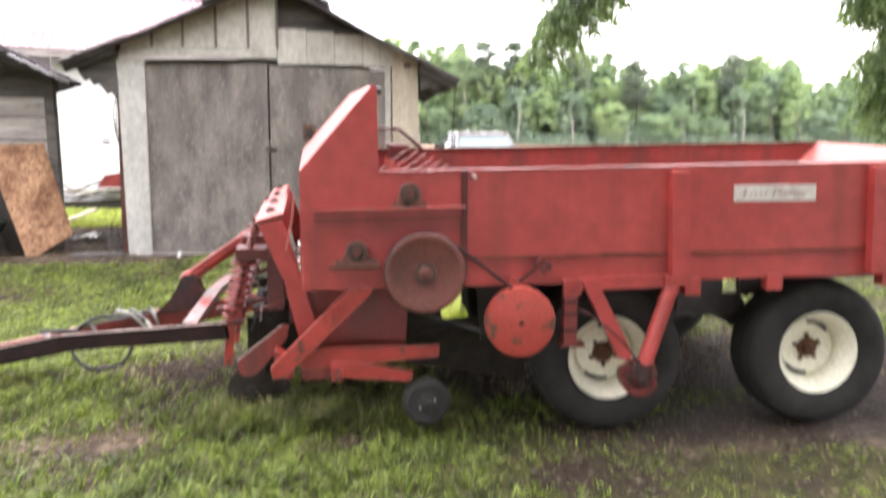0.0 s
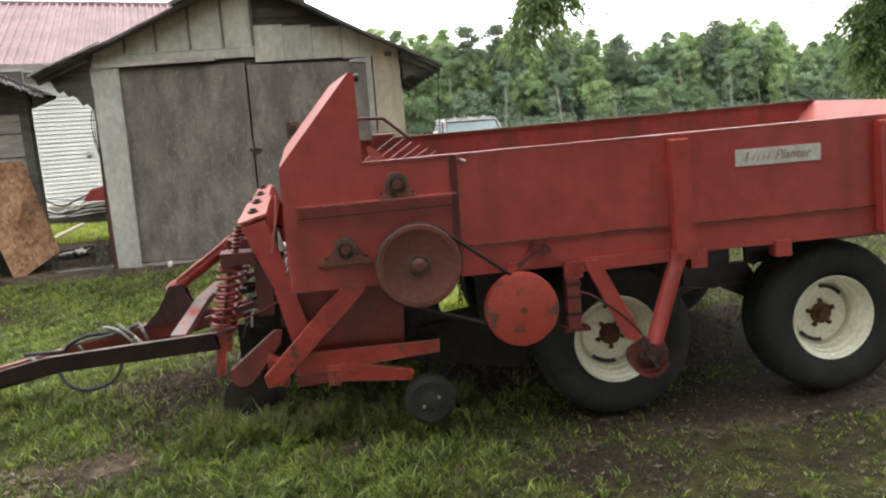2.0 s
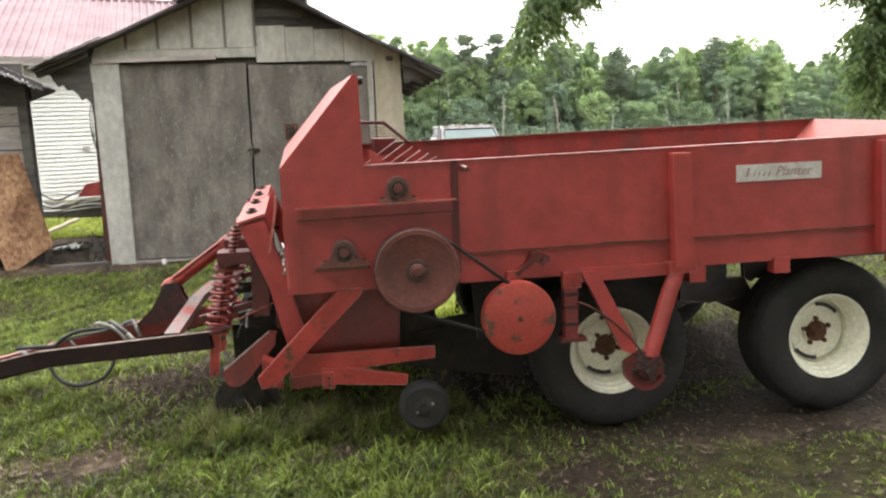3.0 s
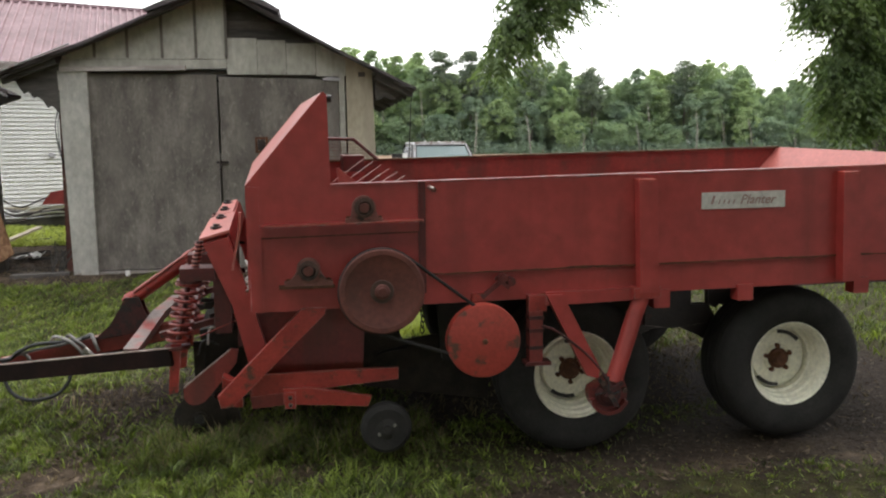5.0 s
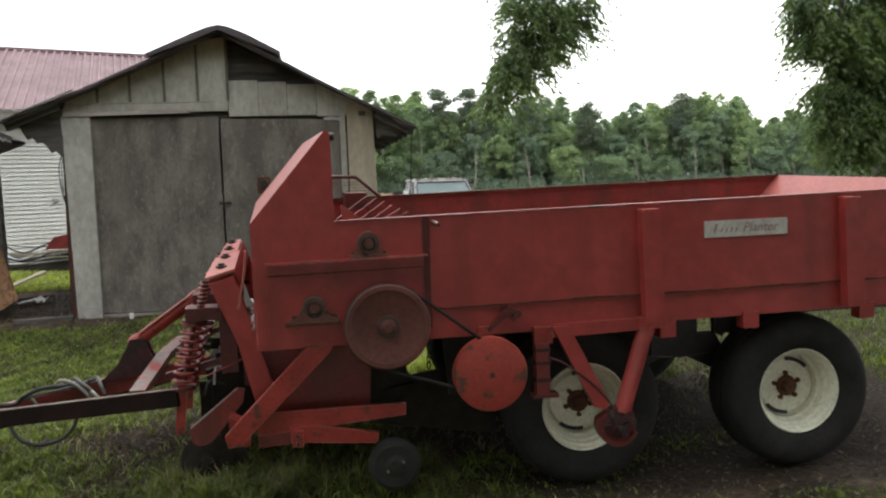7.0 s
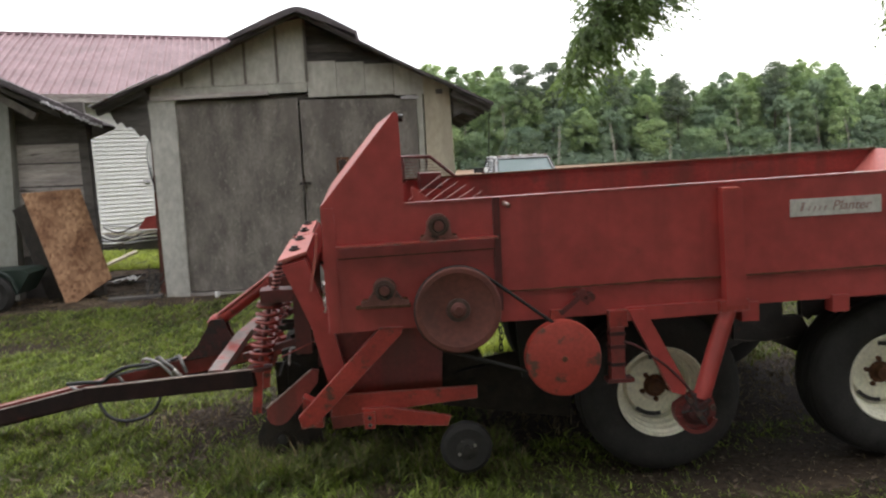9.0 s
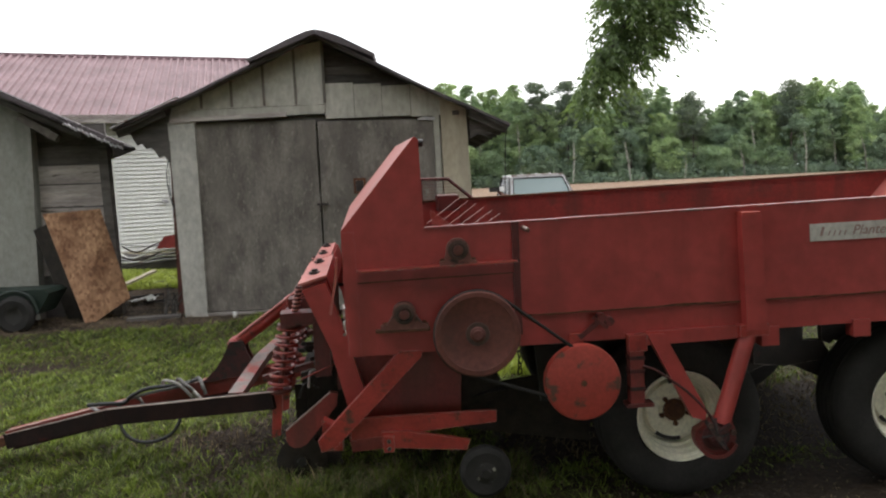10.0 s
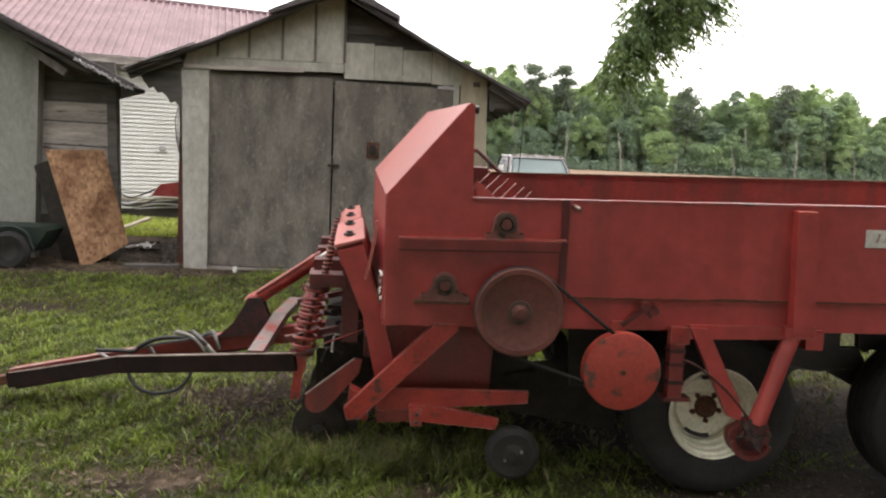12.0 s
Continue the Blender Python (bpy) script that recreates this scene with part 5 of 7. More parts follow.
part("lintel_strip", bm, PANEL, shed, bevel=0.004)
bm = B()
slab(bm, [(-1.77, 2.262), (-0.52, 2.275), (-0.52, 2.325), (-1.77, 2.305)], FY - 0.07, FY - 0.018)
part("door_track", bm, OLD_WOOD, shed, "grey timber door track", bevel=0.006)
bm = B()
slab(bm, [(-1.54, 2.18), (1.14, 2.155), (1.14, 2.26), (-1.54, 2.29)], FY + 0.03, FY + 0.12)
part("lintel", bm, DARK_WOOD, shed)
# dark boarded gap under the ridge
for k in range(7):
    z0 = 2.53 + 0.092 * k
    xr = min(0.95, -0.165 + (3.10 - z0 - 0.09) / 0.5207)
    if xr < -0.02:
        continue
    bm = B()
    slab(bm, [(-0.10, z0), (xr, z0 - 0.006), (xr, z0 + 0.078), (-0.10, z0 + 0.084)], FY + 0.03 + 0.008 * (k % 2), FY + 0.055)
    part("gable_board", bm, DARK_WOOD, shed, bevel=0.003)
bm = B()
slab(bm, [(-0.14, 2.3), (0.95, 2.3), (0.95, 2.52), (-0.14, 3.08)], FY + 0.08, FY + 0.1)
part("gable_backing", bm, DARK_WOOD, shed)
# doors
bm = B()
slab(bm, [(-1.522, 0.185), (-0.212, 0.175), (-0.215, 2.232), (-1.512, 2.248)], FY - 0.012, FY + 0.012)
door_l = part("door", bm, DOOR, shed, "grey weathered strand-board door leaf, closed", bevel=0.003)
bm = B()
slab(bm, [(-0.192, 0.17), (1.072, 0.17), (1.068, 2.182), (-0.192, 2.210)], FY - 0.018, FY + 0.006)
door_r = part("door", bm, DOOR, shed, "grey weathered strand-board door leaf, closed", bevel=0.003)
bm = B()
slab(bm, [(0.165, 1.405), (0.30, 1.405), (0.30, 1.575), (0.165, 1.575)], FY - 0.032, FY - 0.018)
win = part("hatch_frame", bm, RUST, door_r, "brown hatch frame", bevel=0.003)
bm = B()
slab(bm, [(0.19, 1.43), (0.275, 1.43), (0.275, 1.55), (0.19, 1.55)], FY - 0.036, FY - 0.03)
part("hatch_hole", bm, BLACK_STEEL, door_r)
bm = B()
box(bm, -0.245, -0.12, FY - 0.045, FY - 0.018, 1.295, 1.325)
part("latch", bm, BLACK_STEEL, door_r, "dark iron latch", bevel=0.004)
bm = B()
tube(bm, [(-0.205, FY - 0.05, 1.22), (-0.20, FY - 0.05, 1.40)], 0.009, 8)
part("bolt", bm, BLACK_STEEL, door_r, smooth=True)
bm = B()
slab(bm, [(0.90, 2.178), (1.09, 2.168), (1.09, 2.20), (0.98, 2.212), (0.90, 2.20)], FY - 0.034, FY - 0.018)
part("hinge", bm, TIN, door_r, "pale strap hinge", bevel=0.003)
bm = B()
slab(bm, [(-1.53, 0.04), (1.15, 0.04), (1.15, 0.165), (-1.53, 0.17)], FY - 0.03, FY + 0.1)
part("sill", bm, OLD_WOOD, shed, bevel=0.008)
# plain walls that close the shed
bm = B()
box(bm, -1.74, -1.62, FY + 0.18, 10.2, 0.0, 2.42)
part("wall", bm, PANEL, shed)
bm = B()
box(bm, 1.33, 1.45, FY + 0.18, 10.2, 0.0, 2.32)
part("wall", bm, PANEL, shed)
bm = B()
slab(bm, [(-1.62, 0.0), (1.33, 0.0), (1.33, 2.38), (-0.165, 3.08), (-1.62, 2.50)], 10.08, 10.2)
part("wall", bm, PANEL, shed)


def pitched(name, xs, zs, y0, y1, thick, material, label, wob, seed):
    """A roof slope with an uneven front edge and a slight sag."""
    r = random.Random(seed)
    bm = B()
    n = 14
    rows_up, rows_dn = [], []
    for i in range(n + 1):
        t = i / n
        x = xs[0] + (xs[1] - xs[0]) * t
        z = zs[0] + (zs[1] - zs[0]) * t - 0.03 * math.sin(math.pi * t) + 0.008 * (r.random() - 0.5)
        yy = y0 + wob * (r.random() - 0.5)
        rows_up.append([bm.verts.new((x, yy, z)), bm.verts.new((x, (y0 + y1) / 2, z - 0.02)), bm.verts.new((x, y1, z))])
        rows_dn.append([bm.verts.new((x, yy, z - thick)), bm.verts.new((x, (y0 + y1) / 2, z - 0.02 - thick)), bm.verts.new((x, y1, z - thick))])
    for i in range(n):
        for j in range(2):
            bm.faces.new((rows_up[i][j], rows_up[i + 1][j], rows_up[i + 1][j + 1], rows_up[i][j + 1]))
            bm.faces.new((rows_dn[i][j], rows_dn[i][j + 1], rows_dn[i + 1][j + 1], rows_dn[i + 1][j]))
        bm.faces.new((rows_up[i][0], rows_dn[i][0], rows_dn[i + 1][0], rows_up[i + 1][0]))
        bm.faces.new((rows_up[i][2], rows_up[i + 1][2], rows_dn[i + 1][2], rows_dn[i][2]))
    for rows, rows2 in ((rows_up[0], rows_dn[0]), (rows_up[-1], rows_dn[-1])):
        for j in range(2):
            bm.faces.new((rows[j], rows[j + 1], rows2[j + 1], rows2[j]))
    return part(name, bm, material, shed, label)


pitched("roof", (-0.15, -2.345), (3.150, 2.222), 5.46, 10.4, 0.03, ROOF_DARK, "dark old roofing", 0.03, 3)
pitched("roof", (-0.15, 1.892), (3.150, 2.092), 5.46, 10.4, 0.03, ROOF_DARK, "dark old roofing", 0.03, 5)
bm = B()
slab(bm, [(-0.89, 2.872), (-0.42, 3.075), (-0.25, 3.140), (-0.15, 3.160), (-0.05, 3.142), (0.12, 3.075), (0.475, 2.885), (0.46, 2.85), (-0.15, 3.11), (-0.86, 2.84)], 5.42, 10.42)
part("ridge_cap", bm, ROOF_DARK, shed, "lifted dark ridge sheet", bevel=0.006)
bm = B()
slab(bm, [(-0.72, 3.02), (-0.40, 3.145), (-0.38, 3.12), (-0.93, 2.90), (-0.95, 2.92)], 6.3, 7.6)
part("loose_sheet", bm, ROOF_DARK, shed, bevel=0.004)
for xs, zs in (((-0.15, -2.30), (3.10, 2.195)), ((-0.15, 1.86), (3.10, 2.06))):
    bm = B()
    slab(bm, [(xs[0], zs[0] - 0.0), (xs[1], zs[1] - 0.0), (xs[1], zs[1] - 0.022), (xs[0], zs[0] - 0.025)], 5.475, 5.50)
    part("bargeboard", bm, DARK_WOOD, shed, bevel=0.004)
bm = B()
slab(bm, [(-2.36, 2.226), (-1.62, 2.523), (-1.62, 2.512), (-2.36, 2.208)], 5.425, 5.462)
part("drip_edge", bm, TIN, shed, "pale bent metal edge on the eave")
# ragged soffit and rafter ends at the eaves
rng = random.Random(8)
for side, x0, x1 in ((-1, -2.32, -1.80), (1, 1.46, 1.86)):
    for k in range(9):
        bm = B()
        y = 5.55 + 0.5 * k
        f = left_slope if side < 0 else right_slope
        beam(bm, (x1 if side < 0 else x0, y, f(x1 if side < 0 else x0) - 0.11), (x0 if side < 0 else x1, y, f(x0 if side < 0 else x1) - 0.10), 0.05, 0.09)
        part("rafter", bm, DARK_WOOD, shed, bevel=0.004)
bm = B()
pts = [(-2.20, 2.21)]
for k in range(9):
    pts.append((-2.18 + 0.045 * k, 2.12 - 0.028 * k - 0.06 * rng.random()))
pts += [(-1.79, 1.83), (-1.78, 2.34)]
slab(bm, pts, 5.62, 5.64)
part("torn_felt", bm, DARK_WOOD, shed, "torn dark felt hanging under the eave")
bm = B()
slab(bm, [(1.46, 2.24), (1.47, 1.95), (1.56, 2.00), (1.66, 1.96), (1.74, 2.03), (1.84, 2.06)], 5.62, 5.64)
part("torn_felt", bm, DARK_WOOD, shed)
bm = B()
tube(bm, [(1.90, 5.75, 2.08), (1.87, 5.77, 1.95), (1.835, 5.78, 1.2), (1.80, 5.80, 0.0)], 0.006, 8)
part("downpipe", bm, DARK_WOOD, shed, "thin dark pipe by the eave", smooth=True)
# cables and brown post beside the shed
cables = thing("hanging_cable", -1.93, 5.95, 1.9, "loops of black cable hanging beside the shed post", "cable")
for k in range(3):
    bm = B()
    x = -1.885 - 0.025 * k if k == 0 else -1.835 - 0.012 * k
    tube(bm, curve([(x + 0.02, 5.95, 2.02), (x - 0.05 - 0.04 * (k % 2), 5.93, 1.72), (x - 0.02, 5.94, 1.40 - 0.06 * k), (x + 0.06, 5.95, 1.32), (x + 0.08, 5.95, 1.62)], 6), 0.0042, 6)
    part("loop", bm, HOSE, cables, smooth=True)
brown_post = thing("timber_post", -1.86, 6.05, 0.1, "reddish-brown timber post under the eave", "post")
bm = B()
slab(bm, [(-1.93, 0.08), (-1.80, 0.08), (-1.80, 2.2), (-1.91, 2.2)], 6.02, 6.12)
part("shaft", bm, surface("reddish_timber", (0.08, 0.03, 0.022), (0.15, 0.06, 0.045), 5, (0.8, 0.95), 0, 0.3, 40), brown_post, bevel=0.006)

# ---- the low shed with the plank wall ----
def skew(bm):
    """The low shed runs back at a slant, like the white building."""
    for v in bm.verts:
        v.co.x -= 0.47 * max(0.0, v.co.y - 6.12)


low_shed = thing("low_shed", -4.0, 6.0, 0.14, "low old shed with rendered wall, plank side and dark sagging roof", "shed")
# render colour lowered to hold the shade on this wall
bm = B()
slab(bm, [(-7.0, 0.0), (-3.47, 0.0), (-3.40, 2.30), (-3.62, 2.62), (-7.0, 4.2)], 5.95, 6.12)
part("wall", bm, surface("shaded_grey_render", (0.235, 0.235, 0.205), (0.335, 0.33, 0.29), 1.5, (0.8, 0.95), 0, 0.2, 22, (0.17, 0.172, 0.145), 0.56, 2.4, (1, 1, 0.6), soft=0.35, streaks=((0.15, 0.152, 0.128), 0.52, 5)), low_shed, "stained grey-green rendered wall, darkened for shade", bevel=0.01)
# top two planks use dark timber as the shade beneath the roof
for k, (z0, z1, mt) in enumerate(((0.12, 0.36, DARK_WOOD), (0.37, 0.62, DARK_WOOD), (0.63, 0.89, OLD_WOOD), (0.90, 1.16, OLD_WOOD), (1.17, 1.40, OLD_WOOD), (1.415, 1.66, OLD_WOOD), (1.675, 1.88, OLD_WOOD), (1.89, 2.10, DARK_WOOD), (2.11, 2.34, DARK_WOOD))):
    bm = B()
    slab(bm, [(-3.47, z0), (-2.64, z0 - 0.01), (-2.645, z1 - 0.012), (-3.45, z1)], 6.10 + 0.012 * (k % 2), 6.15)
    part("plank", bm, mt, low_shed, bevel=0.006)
bm = B()
slab(bm, [(-2.66, 0.05), (-2.56, 0.05), (-2.60, 2.05), (-2.70, 2.05)], 6.0, 6.12)
part("post", bm, DARK_WOOD, low_shed, bevel=0.008)
bm = B()
box(bm, -2.70, -2.60, 6.12, 9.0, 0.0, 2.1)
part("wall", bm, DARK_WOOD, low_shed, lean=skew)
bm = B()
box(bm, -7.0, -2.7, 8.9, 9.0, 0.0, 2.2)
part("wall", bm, DARK_WOOD, low_shed, lean=skew)
bm = B()
slab(bm, [(-2.32, 2.044), (-3.50, 2.625), (-7.2, 4.42), (-7.2, 4.385), (-3.50, 2.59), (-2.32, 2.014)], 5.62, 6.12)
slab(bm, [(-2.32, 2.044), (-3.50, 2.625), (-7.2, 4.42), (-7.2, 4.385), (-3.50, 2.59), (-2.32, 2.014)], 6.12, 9.2)
bmesh.ops.remove_doubles(bm, verts=bm.verts, dist=0.001)
part("roof", bm, ROOF_DARK, low_shed, "dark sagging roofing", lean=skew)
bm = B()
slab(bm, [(-2.75, 2.197), (-3.62, 2.62), (-7.1, 4.30), (-7.1, 4.24), (-3.60, 2.55), (-2.75, 2.14)], 5.70, 5.74)
part("bargeboard", bm, DARK_WOOD, low_shed, bevel=0.005)
bm = B()
beam(bm, (-3.46, 5.85, 2.42), (-3.06, 5.85, 2.17), 0.10, 0.085)
part("eave_beam", bm, DOOR, low_shed, bevel=0.008)
bm = B()
slab(bm, [(-3.50, 1.95), (-2.60, 1.95), (-2.60, 2.10), (-3.50, 2.56)], 6.16, 6.19)
part("backing_board", bm, DARK_WOOD, low_shed)
bm = B()
ridge = [(-2.29 - 0.0125 * k, 2.021 + 0.49 * 0.0125 * k - 0.026 + 0.012 * math.sin(k * 1.75) + 0.008 * math.sin(k * 0.6)) for k in range(50)]
slab(bm, [(x, z + 0.022) for x, z in ridge] + ridge[::-1], 5.585, 5.615)
part("tin_edge", bm, TIN, low_shed, "torn pale corrugated tin under the roof edge")
bm = B()
ridge = [(-2.27 - 0.02 * k, 2.054 + 0.49 * 0.02 * k + 0.006 * math.sin(k * 2.1)) for k in range(90)]
slab(bm, [(x, z + 0.010) for x, z in ridge] + [(x, z - 0.028) for x, z in ridge[::-1]], 5.565, 5.585)
part("roof_edge", bm, ROOF_DARK, low_shed, "thin dark roof edge")

# ---- strand board, cart and litter between the sheds ----
osb = thing("strand_board", -2.8, 5.8, 0.1, "orange-brown strand-board sheet leaning against the plank wall", "board")
bm = B()
q = [Vector(p) for p in ((-3.262, 5.75, 1.338), (-2.735, 6.02, 1.361), (-2.455, 5.97, 0.34), (-2.815, 5.58, 0.085))]
nrm = (q[1] - q[0]).cross(q[3] - q[0]).normalized() * 0.03
fr, bk = [bm.verts.new(p) for p in q], [bm.verts.new(p - nrm) for p in q]
bm.faces.new(fr), bm.faces.new(bk[::-1])
for i in range(4):
    bm.faces.new((fr[i], bk[i], bk[(i + 1) % 4], fr[(i + 1) % 4]))
part("sheet", bm, OSB, osb)
board2 = thing("dark_board", -3.0, 5.9, 0.1, "dark old board leaning behind the strand board", "board")
bm = B()
beam(bm, (-2.98, 5.80, 0.1), (-3.36, 5.93, 1.20), 0.22, 0.02, (0.3, 1, 0))
part("plank", bm, CRUST_SHADE, board2, bevel=0.003)

cart = thing("garden_cart", -3.5, 5.25, 0.14, "faded green garden cart with a black tyre beside the shed", "cart")
bm = B()
slab(bm, [(-4.3, 0.30), (-3.20, 0.30), (-3.06, 0.52), (-3.12, 0.56), (-4.35, 0.56)], 5.28, 5.75)
part("tub", bm, GREEN_PAINT, cart, bevel=0.02)
bm = B()
tube(bm, curve([(-3.62, 5.22, 0.33), (-3.56, 5.22, 0.50), (-3.40, 5.22, 0.56), (-3.24, 5.22, 0.50), (-3.17, 5.22, 0.33)], 6), 0.02, 8)
part("fender", bm, GREEN_PAINT, cart, smooth=True)
bm = B()
lathe(bm, (-3.39, 5.20, 0.315), [(0.09, -0.05), (0.16, -0.06), (0.195, -0.03), (0.2, 0.0), (0.195, 0.04), (0.16, 0.06), (0.09, 0.05)], 32)
ctyre = part("tyre", bm, RUBBER, cart, "black tyre", smooth=True)
bm = B()
lathe(bm, (-3.39, 5.20, 0.315), [(0, -0.03), (0.04, -0.035), (0.09, -0.045), (0.1, 0.0), (0, 0.0)], 24)
part("rim", bm, GREASE, ctyre, smooth=True)

plank_pale = thing("pale_plank", -3.3, 9.0, 0.1, "pale sawn plank lying on the debris", "plank")
bm = B()
beam(bm, (-3.62, 8.7, 0.14), (-3.2, 9.4, 0.34), 0.10, 0.03)
part("board", bm, FRESH_WOOD, plank_pale, bevel=0.003)
old_plank = thing("old_plank", -2.1, 5.55, 0.12, "dark weathered plank lying by the shed post", "plank")
bm = B()
beam(bm, (-2.35, 5.52, 0.16), (-1.80, 5.60, 0.165), 0.14, 0.035)
part("board", bm, DARK_WOOD, old_plank, bevel=0.005)
rag = thing("plastic_scrap", -2.58, 7.08, 0.14, "crumpled dirty white plastic scrap on bare earth", "litter")
bm = B()
rng = random.Random(12)
cells = [[bm.verts.new((-2.80 + 0.06 * i + 0.02 * rng.random(), 6.85 + 0.09 * j + 0.04 * rng.random(), 0.165 + 0.07 * rng.random())) for i in range(6)] for j in range(5)]
for j in range(4):
    for i in range(5):
        if (i + j) % 7 != 3:
            bm.faces.new((cells[j][i], cells[j][i + 1], cells[j + 1][i + 1], cells[j + 1][i]))
part("sheet", bm, WHITE_RAG, rag)
weed = thing("dead_weed", -1.90, 5.62, 0.14, "dark dead weed stalks leaning on the shed post", "weed")
rng = random.Random(31)
for k in range(14):
    x, y = -1.88 - 0.14 * rng.random(), 5.56 + 0.16 * rng.random()
    top_z = 0.24 + 0.26 * rng.random()
    bm = B()
    tube(bm, curve([(x, y, 0.12), (x + 0.05 * rng.random(), y + 0.03, 0.6 * top_z), (x + 0.18 * rng.random(), y + 0.02, top_z)], 3), 0.007, 4)
    part("stalk", bm, DARK_WOOD, weed)
cup = thing("white_stake", -0.85, 5.45, 0.1, "small white stake at the foot of the doors", "stake")
bm = B()
tube(bm, [(-1.18, 5.45, 0.1), (-1.18, 5.46, 0.20)], 0.018, 8, 0.024)
part("post", bm, WHITE_RAG, cup, smooth=True)

scrap = thing("scrap_heap", -3.8, 11.6, 0.1, "heap of bent tubes and red plastic by the white building", "scrap")
rng = random.Random(21)
for k in range(8):
    bm = B()
    x, z = -4.60 + 0.25 * rng.random(), 0.30 + 0.05 * k
    tube(bm, curve([(x, 11.5 + 0.05 * k, z), (x + 0.4, 11.4, z - 0.10 + 0.1 * rng.random()), (x + 0.9, 11.5, z - 0.05 + 0.14 * rng.random()), (x + 1.5, 11.6, z - 0.15 + 0.35 * rng.random())], 6), 0.014, 6)
    part("tube", bm, WHITE_RAG if k in (1, 4, 5) else TIN if k % 3 else BLACK_STEEL, scrap, smooth=True)
bm = B()
slab(bm, [(-4.6, 0.12), (-3.1, 0.1), (-3.0, 0.38), (-3.4, 0.46), (-4.1, 0.40), (-4.5, 0.46)], 11.6, 12.0)
part("dark_base", bm, DARK_WOOD, scrap, bevel=0.02)
bm = B()
slab(bm, [(-3.75, 0.55), (-3.15, 0.55), (-3.05, 0.70), (-3.25, 0.82), (-3.6, 0.76)], 11.4, 11.9)
part("red_cover", bm, RED_TARP, scrap, bevel=0.03)
for k in range(7):
    bm = B()
    x = -3.5 + 0.22 * k
    y = 6.6 + 0.45 * ((k * 3) % 7)
    stick = thing("scrap_stick", x, y, 0.14, "dark stick lying in the debris", "stick", "debris between the sheds")
    beam(bm, (x - 0.25, y, 0.155), (x + 0.25 - 0.1 * (k % 3), y + 0.15 * (k % 4 - 1.5), 0.17), 0.035, 0.03)
    part("piece", bm, DARK_WOOD, stick, bevel=0.004)

# ---- white building with the red metal roof ----
barn = thing("metal_building", -4.0, 14.0, 0.1, "white lap-sided building with faded red ribbed metal roof", "building")
UX, UY = math.cos(radians(24)), math.sin(radians(24))


def at_barn(s, d, z):
    return (-5.16 + UX * s - UY * d, 13.0 + UY * s + UX * d, z)


def barn_box(s0, s1, d0, d1, z0, z1):
    bm = B()
    box(bm, s0, s1, d0, d1, z0, z1)
    for v in bm.verts:
        v.co = Vector(at_barn(*v.co))
    return bm


part("wall", barn_box(-12, 4.2, 0.05, 8.0, 0.0, 3.05), SIDING, barn)
for k in range(33):
    bm = B()
    z0 = 0.42 + 0.079 * k
    v = [bm.verts.new(at_barn(s, d, z)) for s in (-8, 4.2) for d, z in ((0.0, z0), (0.03, z0 + 0.0775), (0.05, z0 + 0.0775), (0.05, z0))]
    for f in ((0, 1, 2, 3), (7, 6, 5, 4), (0, 4, 5, 1), (1, 5, 6, 2), (2, 6, 7, 3), (3, 7, 4, 0)):
        bm.faces.new([v[i] for i in f])
    part("siding_board", bm, SIDING, barn)
part("foundation", barn_box(-12, 4.2, -0.01, 0.045, 0.0, 0.42), CONCRETE, barn)
for z in (0.30, 0.36):
    part("base_strip", barn_box(-8, 4.2, -0.025, -0.012, z, z + 0.045), TAN, barn, "tan strip under the siding")
part("meter_box", barn_box(1.08, 1.19, -0.06, 0.0, 1.335, 1.405), TIN, barn, "small grey box on the siding", bevel=0.004)
part("fascia", barn_box(-12, 4.2, -0.36, -0.32, 2.90, 3.06), OLD_WOOD, barn)
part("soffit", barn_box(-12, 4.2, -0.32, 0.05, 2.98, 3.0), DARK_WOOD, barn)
verts, faces = [], []
S = []
s0 = -14.5
while s0 < 4.4:
    S += [(s0, 0.0), (s0 + 0.055, 0.004), (s0 + 0.070, 0.052), (s0 + 0.108, 0.052), (s0 + 0.124, 0.004)]
    s0 += 0.165
for d, z, slip in ((-0.38, 3.0, 0.0), (4.0, 4.79, 1.0)):  # the sheets were laid a little off square
    for sx, up in S:
        verts.append(at_barn(sx + slip, d, z + up))
for d, z in ((8.4, 3.0),):
    for sx, up in S:
        verts.append(at_barn(sx + 1.0, d, z + up))
n = len(S)
for row in range(2):
    for i in range(n - 1):
        faces.append((row * n + i, row * n + i + 1, (row + 1) * n + i + 1, (row + 1) * n + i))
mesh_of("roof", verts, faces, ROOF_RED, barn, "faded red ribbed metal roof")
part("ridge_cap", barn_box(-13, 4.6, 3.9, 4.1, 4.77, 4.84), ROOF_RED, barn)
bm = B()
slab(bm, [(0, 0), (1, 0), (0.5, 1)], 0, 1)
for v in bm.verts:
    v.co = Vector(at_barn(4.2 - 0.1 * v.co.y, 8.0 * v.co.x, 3.05 + 1.6 * v.co.z))
part("gable", bm, SIDING, barn)

# ---- pickup truck ----
truck = thing("pickup_truck", 4.26, 20.2, -0.15, "faded white old pickup truck parked by the field", "truck")
truck.rotation_euler = (0, 0, radians(7))


def tr(bm):
    m = place_of(truck)
    for v in bm.verts:
        v.co = m @ v.co


def truck_part(name, bm, mt, parent, label="", bevel=0.0, smooth=False):
    return part(name, bm, mt, parent, label, bevel, smooth, tr)


